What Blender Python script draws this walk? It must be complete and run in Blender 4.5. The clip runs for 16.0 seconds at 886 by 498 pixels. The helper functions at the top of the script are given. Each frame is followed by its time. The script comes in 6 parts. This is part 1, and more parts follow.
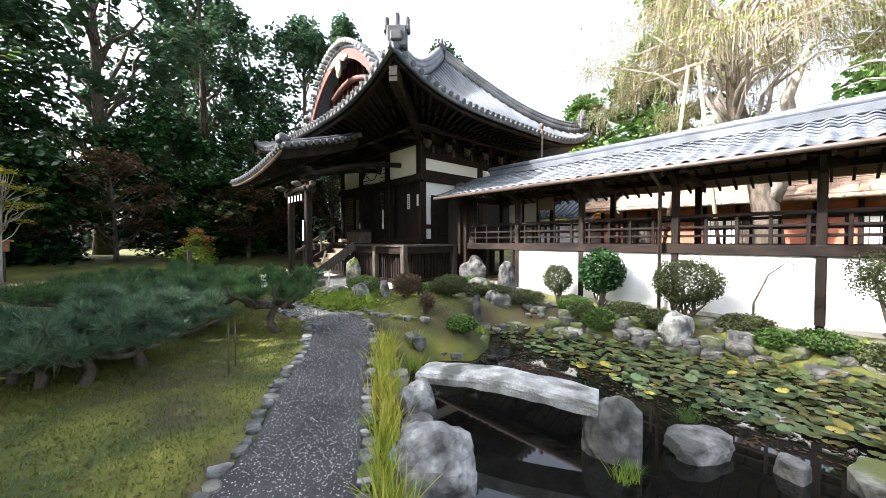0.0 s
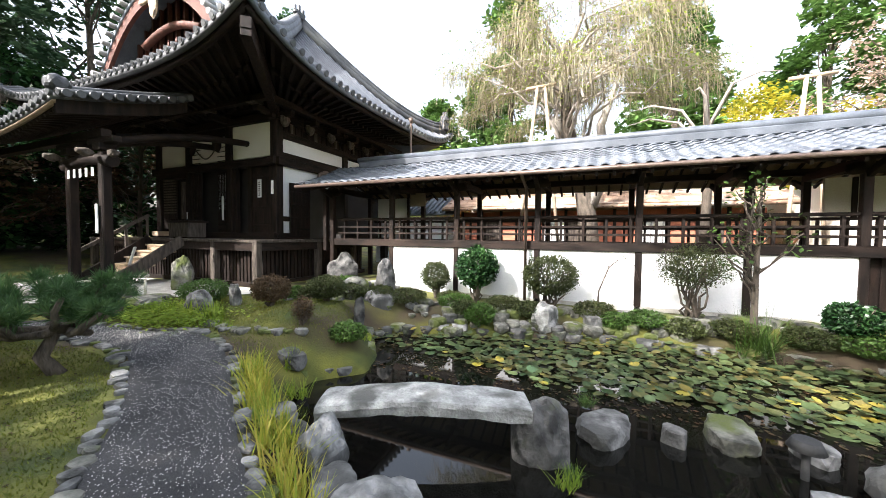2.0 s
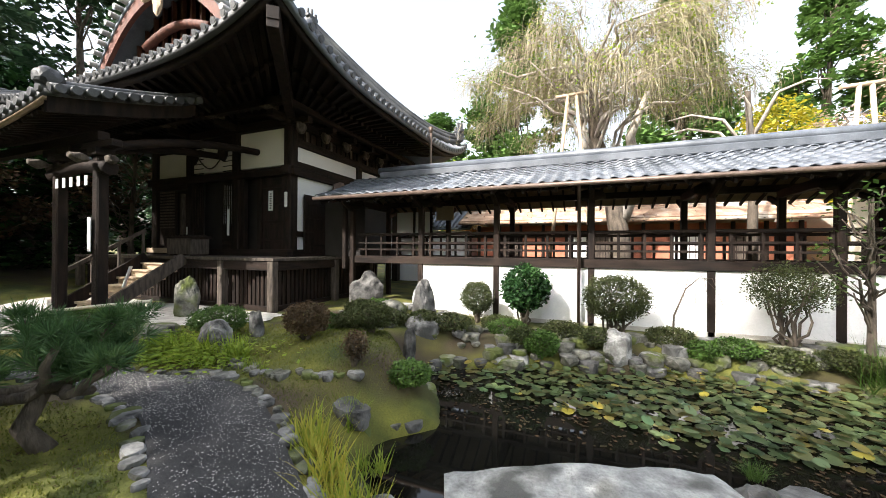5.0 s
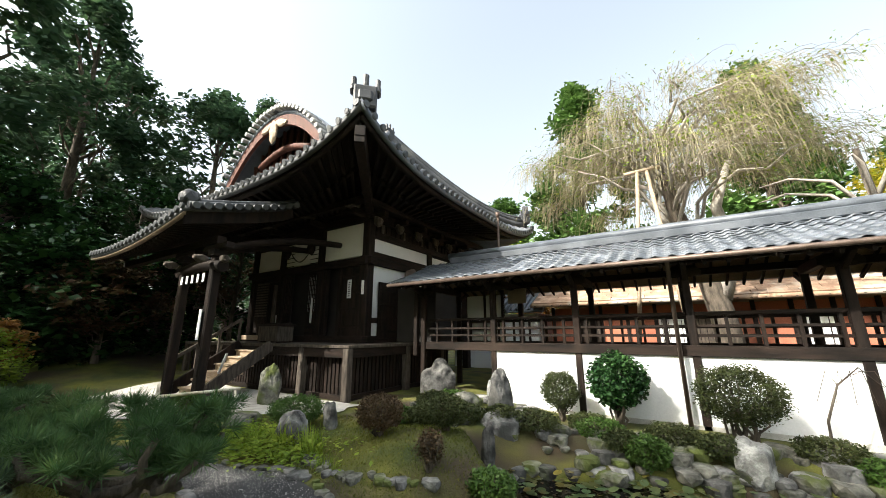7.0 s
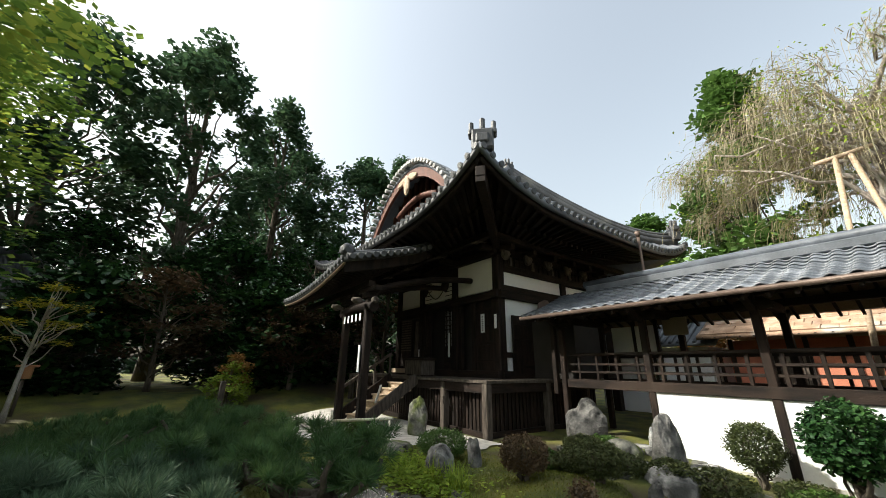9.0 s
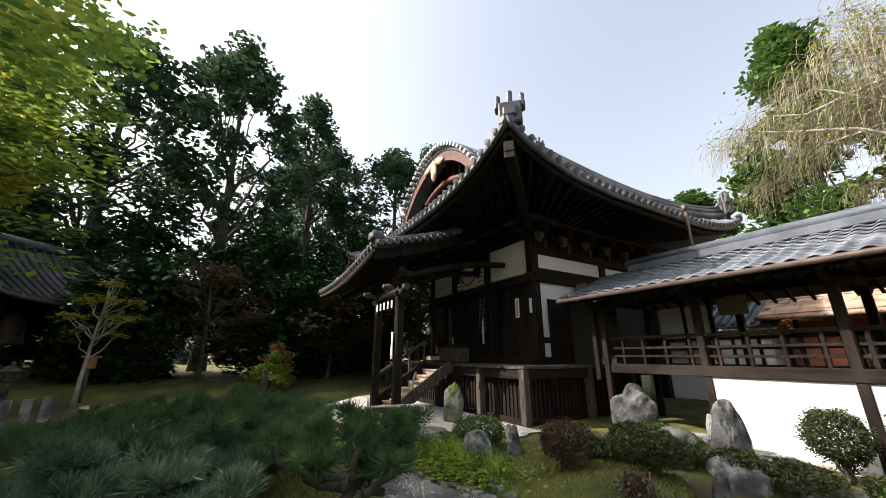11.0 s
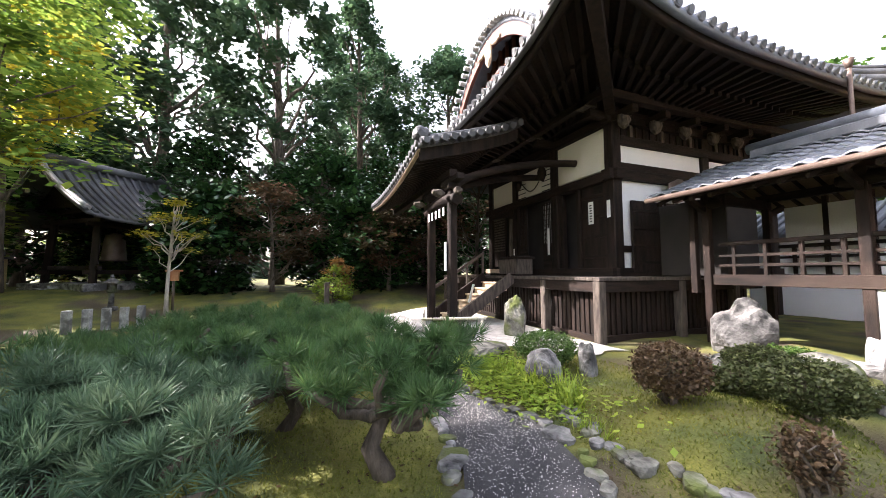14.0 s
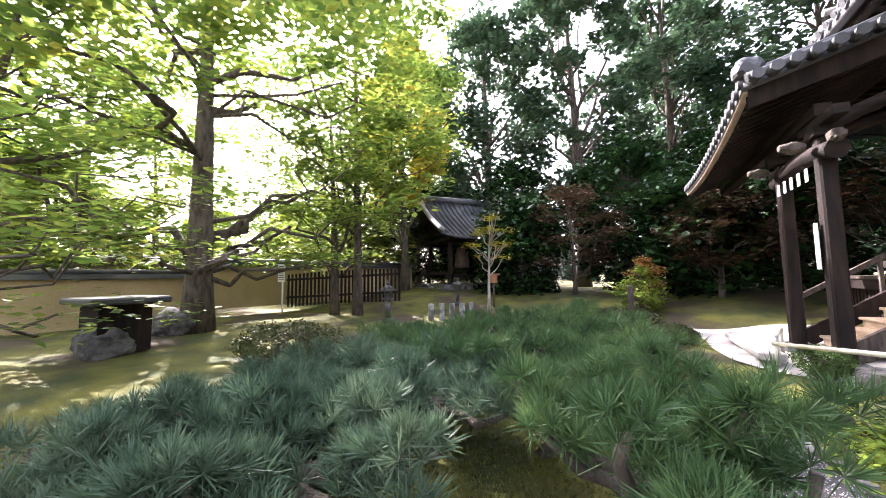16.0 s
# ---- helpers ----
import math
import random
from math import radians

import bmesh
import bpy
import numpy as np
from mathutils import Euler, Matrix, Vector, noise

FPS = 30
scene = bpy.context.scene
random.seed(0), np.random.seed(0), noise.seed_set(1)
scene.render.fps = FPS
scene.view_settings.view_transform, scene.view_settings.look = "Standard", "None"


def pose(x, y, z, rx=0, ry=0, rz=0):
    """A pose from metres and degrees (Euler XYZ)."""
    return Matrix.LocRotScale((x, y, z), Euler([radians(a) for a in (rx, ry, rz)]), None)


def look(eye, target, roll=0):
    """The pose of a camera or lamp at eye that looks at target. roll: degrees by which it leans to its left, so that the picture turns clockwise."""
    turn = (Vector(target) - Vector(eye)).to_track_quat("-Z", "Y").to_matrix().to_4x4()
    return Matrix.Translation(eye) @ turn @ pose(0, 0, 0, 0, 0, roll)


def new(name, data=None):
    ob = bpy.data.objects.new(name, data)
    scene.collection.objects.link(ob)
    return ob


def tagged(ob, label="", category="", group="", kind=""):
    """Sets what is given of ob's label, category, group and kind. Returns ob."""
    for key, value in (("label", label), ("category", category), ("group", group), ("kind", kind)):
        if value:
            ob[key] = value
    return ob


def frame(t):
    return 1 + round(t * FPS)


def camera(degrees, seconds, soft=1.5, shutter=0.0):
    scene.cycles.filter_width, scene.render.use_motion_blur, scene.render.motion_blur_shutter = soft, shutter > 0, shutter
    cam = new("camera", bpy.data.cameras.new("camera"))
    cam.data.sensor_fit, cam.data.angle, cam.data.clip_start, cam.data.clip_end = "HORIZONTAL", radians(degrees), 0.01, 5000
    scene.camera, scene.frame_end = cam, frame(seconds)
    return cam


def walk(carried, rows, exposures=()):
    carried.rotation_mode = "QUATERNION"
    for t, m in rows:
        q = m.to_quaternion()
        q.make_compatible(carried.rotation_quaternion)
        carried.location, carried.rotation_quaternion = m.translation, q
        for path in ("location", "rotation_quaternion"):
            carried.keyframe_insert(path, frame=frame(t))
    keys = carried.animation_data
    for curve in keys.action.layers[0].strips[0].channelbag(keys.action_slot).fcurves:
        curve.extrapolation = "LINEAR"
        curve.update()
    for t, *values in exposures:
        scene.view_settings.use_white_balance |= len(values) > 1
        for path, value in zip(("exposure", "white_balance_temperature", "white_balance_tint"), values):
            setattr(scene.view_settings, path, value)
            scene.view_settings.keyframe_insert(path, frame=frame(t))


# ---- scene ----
cam = camera(103.0, 16.0, soft=0.8)
PATH = [
    (0, (10.243, -8.348, 1.450), (8.773, -6.993, 1.396), -0.2),
    (0.5, (10.071, -8.353, 1.448), (8.747, -6.855, 1.391), 0.2),
    (1, (9.839, -8.337, 1.441), (8.658, -6.724, 1.374), 0.3),
    (1.5, (9.584, -8.295, 1.440), (8.651, -6.527, 1.367), 0.6),
    (2, (9.336, -8.228, 1.445), (8.542, -6.394, 1.370), 0.6),
    (2.5, (9.099, -8.173, 1.456), (8.352, -6.319, 1.390), 0.8),
    (3, (8.917, -8.139, 1.464), (8.150, -6.293, 1.401), 0.7),
    (5.5, (7.742, -7.801, 1.515), (7.007, -5.942, 1.581), 0.7),
    (6, (7.725, -7.802, 1.530), (6.954, -5.969, 1.743), 0.6),
    (6.5, (7.728, -7.796, 1.550), (6.841, -6.038, 1.904), 0.4),
    (7, (7.741, -7.787, 1.563), (6.693, -6.148, 2.027), -0.1),
    (7.5, (7.758, -7.790, 1.574), (6.565, -6.283, 2.128), 0.1),
    (8, (7.777, -7.799, 1.587), (6.456, -6.422, 2.187), 0.1),
    (8.5, (7.788, -7.806, 1.589), (6.336, -6.578, 2.207), 0.5),
    (9, (7.788, -7.807, 1.574), (6.252, -6.695, 2.209), 0.8),
    (11.5, (7.431, -7.495, 1.474), (5.747, -6.556, 2.006), 0.4),
    (12, (7.294, -7.401, 1.451), (5.572, -6.457, 1.831), 0.2),
    (12.5, (7.102, -7.263, 1.423), (5.357, -6.314, 1.654), 0.1),
    (13, (6.894, -7.120, 1.403), (5.144, -6.171, 1.597), 0.1),
    (13.5, (6.684, -7.001, 1.388), (4.899, -6.109, 1.524), 0.0),
    (14, (6.486, -6.891, 1.382), (4.618, -6.189, 1.514), -0.1),
    (14.5, (6.311, -6.768, 1.384), (4.353, -6.383, 1.516), -0.4),
    (15, (6.138, -6.615, 1.392), (4.145, -6.700, 1.534), -0.9),
    (15.5, (5.954, -6.475, 1.392), (4.039, -7.033, 1.537), -0.7),
    (16, (5.807, -6.380, 1.392), (4.040, -7.304, 1.548), -0.8),
]
scene.cycles.max_bounces = 6
walk(cam, [(t, look(eye, target, roll)) for t, eye, target, roll in PATH],
     [(0, 2.2, 6050, 14), (3, 1.85, 6150, 13), (6, 1.6, 6400, 10), (7.5, 1.3, 6450, 6), (9, 1.0, 6450, 6), (11.5, 1.2, 6350, 16), (12.5, 1.6, 6400, 18), (14, 2.6, 6250, 22), (16, 3.0, 6150, 30)])

# ---- light ----
SUN_EL, SUN_AZ = radians(40), math.atan2(-0.87, -0.49)
world = bpy.data.worlds.new("sky")
scene.world = world
world.use_nodes = True
wn, wl = world.node_tree.nodes, world.node_tree.links
wn.clear()
sky = wn.new("ShaderNodeTexSky")
sky.sky_type, sky.sun_disc, sky.sun_elevation = "NISHITA", False, SUN_EL
sky.sun_rotation = math.pi / 2 - SUN_AZ
sky.dust_density, sky.air_density, sky.ozone_density = 6.0, 1.6, 0.6
bg = wn.new("ShaderNodeBackground")
bg.inputs[1].default_value = 0.15
wo = wn.new("ShaderNodeOutputWorld")
pale = wn.new("ShaderNodeHueSaturation")
pale.inputs["Saturation"].default_value = 0.5
wl.new(sky.outputs[0], pale.inputs["Color"])
wl.new(pale.outputs[0], bg.inputs[0])
wl.new(bg.outputs[0], wo.inputs[0])
sun = bpy.data.lights.new("sun", "SUN")
sun.energy, sun.angle, sun.color = 3.6, radians(0.6), (1.0, 0.94, 0.84)
to_sun = Vector((math.cos(SUN_EL) * math.cos(SUN_AZ), math.cos(SUN_EL) * math.sin(SUN_AZ), math.sin(SUN_EL)))
sun_ob = new("sun", sun)
sun_ob.matrix_world = look(to_sun * 60, (0, 0, 0))


# ---- materials ----
def material(name, c1, c2, scale=4.0, rough=0.8, bump=0.3, fine=60.0, stretch=(1, 1, 1), c3=None, patch=0.6, metal=0.0, rand=0.0, spec=0.5):
    m = bpy.data.materials.new(name)
    m.use_nodes = True
    n, l = m.node_tree.nodes, m.node_tree.links
    b = n["Principled BSDF"]
    b.inputs["Roughness"].default_value, b.inputs["Metallic"].default_value = rough, metal
    b.inputs["Specular IOR Level"].default_value = spec
    geo = n.new("ShaderNodeNewGeometry")
    mp = n.new("ShaderNodeMapping")
    mp.inputs["Scale"].default_value = stretch
    l.new(geo.outputs["Position"], mp.inputs["Vector"])
    big, small = n.new("ShaderNodeTexNoise"), n.new("ShaderNodeTexNoise")
    big.inputs["Scale"].default_value, big.inputs["Detail"].default_value = scale, 6
    small.inputs["Scale"].default_value, small.inputs["Detail"].default_value = fine, 4
    for s in (big, small):
        l.new(mp.outputs[0], s.inputs["Vector"])
    r = n.new("ShaderNodeValToRGB")
    r.color_ramp.elements[0].position, r.color_ramp.elements[1].position = 0.35, 0.65
    r.color_ramp.elements[0].color, r.color_ramp.elements[1].color = (*c1, 1), (*c2, 1)
    l.new(big.outputs[0], r.inputs[0])
    col = r.outputs[0]
    mix = n.new("ShaderNodeMix")
    mix.data_type, mix.blend_type = "RGBA", "OVERLAY"
    mix.inputs[0].default_value = 0.45
    l.new(col, mix.inputs[6])
    l.new(small.outputs[0], mix.inputs[7])
    col = mix.outputs[2]
    if c3:
        third = n.new("ShaderNodeTexNoise")
        third.inputs["Scale"].default_value, third.inputs["Detail"].default_value = scale * 0.37, 5
        l.new(geo.outputs["Position"], third.inputs["Vector"])
        rr = n.new("ShaderNodeValToRGB")
        rr.color_ramp.elements[0].position, rr.color_ramp.elements[1].position = patch - 0.06, patch + 0.06
        l.new(third.outputs[0], rr.inputs[0])
        mx = n.new("ShaderNodeMix")
        mx.data_type = "RGBA"
        l.new(rr.outputs[0], mx.inputs[0])
        l.new(col, mx.inputs[6])
        mx.inputs[7].default_value = (*c3, 1)
        col = mx.outputs[2]
    if rand:
        oi = n.new("ShaderNodeObjectInfo")
        hv = n.new("ShaderNodeHueSaturation")
        mr = n.new("ShaderNodeMapRange")
        mr.inputs[3].default_value, mr.inputs[4].default_value = 1 - rand, 1 + rand
        l.new(oi.outputs["Random"], mr.inputs[0])
        l.new(mr.outputs[0], hv.inputs["Value"])
        l.new(col, hv.inputs["Color"])
        col = hv.outputs[0]
    l.new(col, b.inputs["Base Color"])
    if bump:
        bp = n.new("ShaderNodeBump")
        bp.inputs["Strength"].default_value, bp.inputs["Distance"].default_value = bump, 0.02
        l.new(small.outputs[0], bp.inputs["Height"])
        l.new(bp.outputs[0], b.inputs["Normal"])
    return m


def leaf_material(name, colours, translucent=0.4, rough=0.5):
    m = bpy.data.materials.new(name)
    m.use_nodes = True
    n, l = m.node_tree.nodes, m.node_tree.links
    n.clear()
    geo = n.new("ShaderNodeNewGeometry")
    r = n.new("ShaderNodeValToRGB")
    r.color_ramp.interpolation = "LINEAR"
    while len(r.color_ramp.elements) < len(colours):
        r.color_ramp.elements.new(0.5)
    for k, c in enumerate(colours):
        r.color_ramp.elements[k].position = k / (len(colours) - 1)
        r.color_ramp.elements[k].color = (*c, 1)
    nz = n.new("ShaderNodeTexNoise")
    nz.inputs["Scale"].default_value = 0.9
    l.new(geo.outputs["Position"], nz.inputs["Vector"])
    ad = n.new("ShaderNodeMath")
    ad.operation = "MULTIPLY_ADD"
    ad.inputs[1].default_value = 0.55
    l.new(geo.outputs["Random Per Island"], ad.inputs[0])
    sc = n.new("ShaderNodeMapRange")
    sc.inputs[1].default_value, sc.inputs[2].default_value = 0.3, 0.7
    sc.inputs[3].default_value, sc.inputs[4].default_value = 0.0, 0.45
    l.new(nz.outputs[0], sc.inputs[0])
    l.new(sc.outputs[0], ad.inputs[2])
    l.new(ad.outputs[0], r.inputs[0])
    d, t, mx = n.new("ShaderNodeBsdfPrincipled"), n.new("ShaderNodeBsdfTranslucent"), n.new("ShaderNodeMixShader")
    d.inputs["Roughness"].default_value = rough
    d.inputs["Specular IOR Level"].default_value = 0.3
    mx.inputs[0].default_value = translucent
    l.new(r.outputs[0], d.inputs["Base Color"])
    l.new(r.outputs[0], t.inputs[0])
    l.new(d.outputs[0], mx.inputs[1])
    l.new(t.outputs[0], mx.inputs[2])
    o = n.new("ShaderNodeOutputMaterial")
    l.new(mx.outputs[0], o.inputs[0])
    return m


WOOD = material("old_dark_wood", (0.007, 0.005, 0.004), (0.024, 0.015, 0.011), 1.5, 0.7, 0.4, 25, (6, 6, 1), c3=(0.045, 0.03, 0.022), patch=0.68, spec=0.2)
WOODX = material("old_dark_wood_level", (0.007, 0.005, 0.004), (0.024, 0.015, 0.011), 1.5, 0.7, 0.4, 25, (1, 1, 7), c3=(0.045, 0.03, 0.022), patch=0.68, spec=0.2)
WOODRED = material("red_brown_wood", (0.07, 0.025, 0.016), (0.13, 0.045, 0.028), 2, 0.7, 0.3, 25, (4, 4, 1))
WOODPALE = material("pale_worn_wood", (0.33, 0.24, 0.16), (0.45, 0.35, 0.25), 3, 0.7, 0.3, 30, (2, 8, 8))
WOODGREY = material("grey_weathered_wood", (0.035, 0.026, 0.02), (0.10, 0.08, 0.062), 3, 0.85, 0.5, 30, (5, 5, 1))
CEILWOOD = material("tan_ceiling_board", (0.16, 0.12, 0.08), (0.24, 0.18, 0.12), 2, 0.8, 0.2, 30)
PLASTER = material("white_plaster", (0.74, 0.75, 0.76), (0.82, 0.82, 0.81), 0.8, 0.9, 0.08, 40, c3=(0.68, 0.69, 0.70), patch=0.62)
PLASTERCREAM = material("cream_plaster", (0.66, 0.62, 0.53), (0.74, 0.70, 0.60), 1.0, 0.9, 0.08, 40)
OCHRE = material("ochre_plaster", (0.34, 0.26, 0.13), (0.42, 0.33, 0.17), 1.0, 0.9, 0.1, 40)
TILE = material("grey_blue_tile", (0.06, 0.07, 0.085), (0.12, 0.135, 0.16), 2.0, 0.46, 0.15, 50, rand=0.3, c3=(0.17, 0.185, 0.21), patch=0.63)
TILEDARK = material("dark_grey_tile", (0.03, 0.032, 0.036), (0.085, 0.088, 0.092), 1.5, 0.5, 0.3, 40, c3=(0.13, 0.13, 0.12), patch=0.62)
# lit copy of the roof tile, sunlight put into its colour
TILELIT = material("sunlit_tile", (0.2, 0.2, 0.2), (0.34, 0.34, 0.33), 2.0, 0.5, 0.2, 40)
STONE = material("grey_stone", (0.038, 0.037, 0.035), (0.297, 0.292, 0.281), 5.0, 0.9, 1.0, 22, c3=(0.07, 0.07, 0.065), patch=0.55, rand=0.2)
STONEDARK = material("dark_grey_stone", (0.023, 0.023, 0.022), (0.145, 0.140, 0.132), 5.0, 0.9, 1.0, 22, c3=(0.06, 0.075, 0.03), patch=0.6, rand=0.15)
STONEMOSS = material("mossy_stone", (0.037, 0.037, 0.030), (0.230, 0.225, 0.190), 6.0, 0.9, 1.0, 22, c3=(0.09, 0.11, 0.025), patch=0.52, rand=0.15)
BRIDGE = material("pale_granite", (0.22, 0.22, 0.21), (0.42, 0.42, 0.40), 7.0, 0.9, 1.0, 40, c3=(0.10, 0.10, 0.09), patch=0.57)
GROUND = material("mossy_soil", (0.04, 0.055, 0.01), (0.15, 0.145, 0.022), 1.3, 0.95, 0.7, 55, c3=(0.055, 0.04, 0.022), patch=0.56)
PATHM = material("dark_path_grit", (0.03, 0.029, 0.03), (0.062, 0.06, 0.06), 2.0, 0.95, 0.8, 90)
PEBBLE = material("pale_pebble", (0.4, 0.39, 0.37), (0.6, 0.58, 0.55), 9.0, 0.8, 0.1, 60, rand=0.3)
GRAVEL = material("pale_gravel", (0.42, 0.40, 0.36), (0.58, 0.56, 0.52), 5.0, 0.95, 0.7, 90)
BARK = material("grey_brown_bark", (0.05, 0.04, 0.03), (0.13, 0.105, 0.08), 3.0, 0.95, 0.9, 18, (3, 3, 1))
BARKPALE = material("pale_lichen_bark", (0.25, 0.22, 0.19), (0.46, 0.42, 0.37), 2.0, 0.95, 0.8, 18, (2, 2, 1))
PAPER = material("white_paper", (0.72, 0.72, 0.70), (0.8, 0.8, 0.78), 2, 0.9, 0.0)
INK = material("black_ink", (0.02, 0.02, 0.02), (0.03, 0.03, 0.03), 5, 0.8, 0.0)
# near-black colour that stands in for shade in rooms and gaps
BLACK = material("shade_black", (0.012, 0.01, 0.009), (0.02, 0.017, 0.015), 2, 0.9, 0.0)
BAMBOO = material("pale_bamboo", (0.45, 0.42, 0.34), (0.58, 0.55, 0.46), 6, 0.5, 0.1, 30)
BOARD = material("tan_notice_board", (0.22, 0.18, 0.12), (0.28, 0.23, 0.16), 2, 0.8, 0.1)
REDWALL = material("red_painted_wall", (0.36, 0.12, 0.07), (0.46, 0.17, 0.10), 1.0, 0.85, 0.1, 40)
SHINGLE = material("brown_shingle", (0.28, 0.17, 0.11), (0.42, 0.29, 0.20), 3.0, 0.9, 0.5, 25, c3=(0.45, 0.40, 0.34), patch=0.6, rand=0.25)
COPPER = material("brown_metal_pipe", (0.10, 0.07, 0.055), (0.15, 0.11, 0.09), 4, 0.5, 0.05, metal=0.4)
ORANGE = material("orange_pine_post", (0.36, 0.16, 0.07), (0.46, 0.24, 0.12), 2, 0.7, 0.2, 25, (5, 5, 1))

water = bpy.data.materials.new("dark_pond_water")
water.use_nodes = True
wb = water.node_tree.nodes["Principled BSDF"]
wb.inputs["Base Color"].default_value = (0.006, 0.006, 0.005, 1)
wb.inputs["Roughness"].default_value = 0.03
wnz, wbp = water.node_tree.nodes.new("ShaderNodeTexNoise"), water.node_tree.nodes.new("ShaderNodeBump")
wnz.inputs["Scale"].default_value = 3.0
wbp.inputs["Strength"].default_value, wbp.inputs["Distance"].default_value = 0.03, 0.02
water.node_tree.links.new(wnz.outputs[0], wbp.inputs["Height"])
water.node_tree.links.new(wbp.outputs[0], wb.inputs["Normal"])

L_PINE = leaf_material("pine_needles", [(0.029, 0.065, 0.022), (0.058, 0.122, 0.040), (0.115, 0.180, 0.058)], 0.3)
L_PINEBLUE = leaf_material("blue_pine_needles", [(0.036, 0.072, 0.040), (0.072, 0.126, 0.072), (0.144, 0.202, 0.115)], 0.3)
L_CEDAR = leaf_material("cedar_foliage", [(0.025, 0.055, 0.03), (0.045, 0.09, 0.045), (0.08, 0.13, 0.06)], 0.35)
# lit copy of L_CEDAR, its greens raised to paint in sunshine
L_CEDARLIT = leaf_material("sunlit_cedar_foliage", [(0.05, 0.10, 0.03), (0.09, 0.17, 0.04), (0.13, 0.22, 0.06)], 0.25)
L_CAMELLIA = leaf_material("camellia_leaves", [(0.01, 0.03, 0.012), (0.025, 0.065, 0.02), (0.05, 0.11, 0.03)], 0.1, 0.25)
L_MAPLE = leaf_material("green_maple_leaves", [(0.06, 0.11, 0.025), (0.12, 0.2, 0.035), (0.22, 0.3, 0.05), (0.42, 0.4, 0.06)], 0.7)
L_YELLOW = leaf_material("yellow_leaves", [(0.16, 0.2, 0.02), (0.40, 0.36, 0.03), (0.5, 0.38, 0.03)], 0.5)
L_RED = leaf_material("rusty_maple_leaves", [(0.03, 0.032, 0.014), (0.06, 0.042, 0.02), (0.12, 0.06, 0.03)], 0.4, 0.9)
L_ORANGE = leaf_material("orange_leaves", [(0.14, 0.07, 0.02), (0.26, 0.12, 0.03), (0.33, 0.2, 0.05)], 0.4)
L_BUSH = leaf_material("clipped_bush_leaves", [(0.03, 0.042, 0.012), (0.055, 0.07, 0.02), (0.09, 0.095, 0.03)], 0.25)
L_BUSHGREEN = leaf_material("green_bush_leaves", [(0.03, 0.06, 0.012), (0.06, 0.12, 0.02), (0.10, 0.17, 0.03)], 0.25)
L_BUSHRED = leaf_material("reddish_bush_leaves", [(0.05, 0.04, 0.018), (0.08, 0.05, 0.025), (0.12, 0.075, 0.035)], 0.25)
L_IRIS = leaf_material("iris_blades", [(0.12, 0.2, 0.02), (0.25, 0.33, 0.04), (0.45, 0.42, 0.06), (0.45, 0.33, 0.08)], 0.4)
L_LIME = leaf_material("lime_leaves", [(0.10, 0.17, 0.02), (0.2, 0.29, 0.03), (0.33, 0.38, 0.05)], 0.4)
L_PAD = leaf_material("lily_pads", [(0.03, 0.055, 0.022), (0.06, 0.09, 0.035), (0.10, 0.13, 0.05), (0.12, 0.10, 0.035), (0.36, 0.29, 0.04)], 0.2)
L_WEEP = leaf_material("bare_weeping_twigs", [(0.2, 0.165, 0.115), (0.3, 0.26, 0.17), (0.36, 0.34, 0.2)], 0.2)
L_PINK = leaf_material("pinkish_twigs", [(0.40, 0.28, 0.22), (0.46, 0.36, 0.28), (0.5, 0.42, 0.3)], 0.3)
L_GRASS = leaf_material("ground_moss", [(0.06, 0.085, 0.012), (0.13, 0.15, 0.02), (0.22, 0.2, 0.03)], 0.3)

# ---- builders ----
WORLD = {}
ID = Matrix.Identity(4)


def thing(name, at, label, category, group="", kind=""):
    ob = new(name)
    ob.empty_display_size = 0.2
    ob.matrix_basis = Matrix.Translation(at)
    WORLD[ob] = Matrix.Translation(at)
    return tagged(ob, label, category, group, kind)


def put(name, data, mat, parent=None, label="", place=ID):
    ob = new(name, data)
    if mat and not data.materials:
        data.materials.append(mat)
    ob.matrix_basis = place
    WORLD[ob] = place
    if parent:
        ob.parent = parent
        ob.matrix_parent_inverse = WORLD[parent].inverted()
    return tagged(ob, label)


def part(name, bm, mat, parent, label=""):
    data = bpy.data.meshes.new(name)
    bm.to_mesh(data)
    bm.free()
    return put(name, data, mat, parent, label)


def fast(name, v, f, smooth=False):
    """A mesh from arrays of points and of faces that all have the same count of corners."""
    v, f = np.asarray(v, np.float32), np.asarray(f, np.int32)
    d = bpy.data.meshes.new(name)
    d.vertices.add(len(v))
    d.vertices.foreach_set("co", v.ravel())
    k = f.shape[1]
    d.loops.add(f.size)
    d.loops.foreach_set("vertex_index", f.ravel())
    d.polygons.add(len(f))
    d.polygons.foreach_set("loop_start", np.arange(len(f), dtype=np.int32) * k)
    d.polygons.foreach_set("use_smooth", np.full(len(f), smooth))
    d.update(calc_edges=True)
    return d


BOXF = np.array([(0, 3, 2, 1), (4, 5, 6, 7), (0, 1, 5, 4), (1, 2, 6, 5), (2, 3, 7, 6), (3, 0, 4, 7)])


def box_bm(lo, hi, bev=0.008):
    bm = bmesh.new()
    c = [(lo[0], lo[1], lo[2]), (hi[0], lo[1], lo[2]), (hi[0], hi[1], lo[2]), (lo[0], hi[1], lo[2]),
         (lo[0], lo[1], hi[2]), (hi[0], lo[1], hi[2]), (hi[0], hi[1], hi[2]), (lo[0], hi[1], hi[2])]
    vs = [bm.verts.new(p) for p in c]
    for q in BOXF:
        bm.faces.new([vs[i] for i in q])
    if bev:
        bmesh.ops.bevel(bm, geom=bm.edges[:], offset=bev, segments=1, affect="EDGES")
    return bm


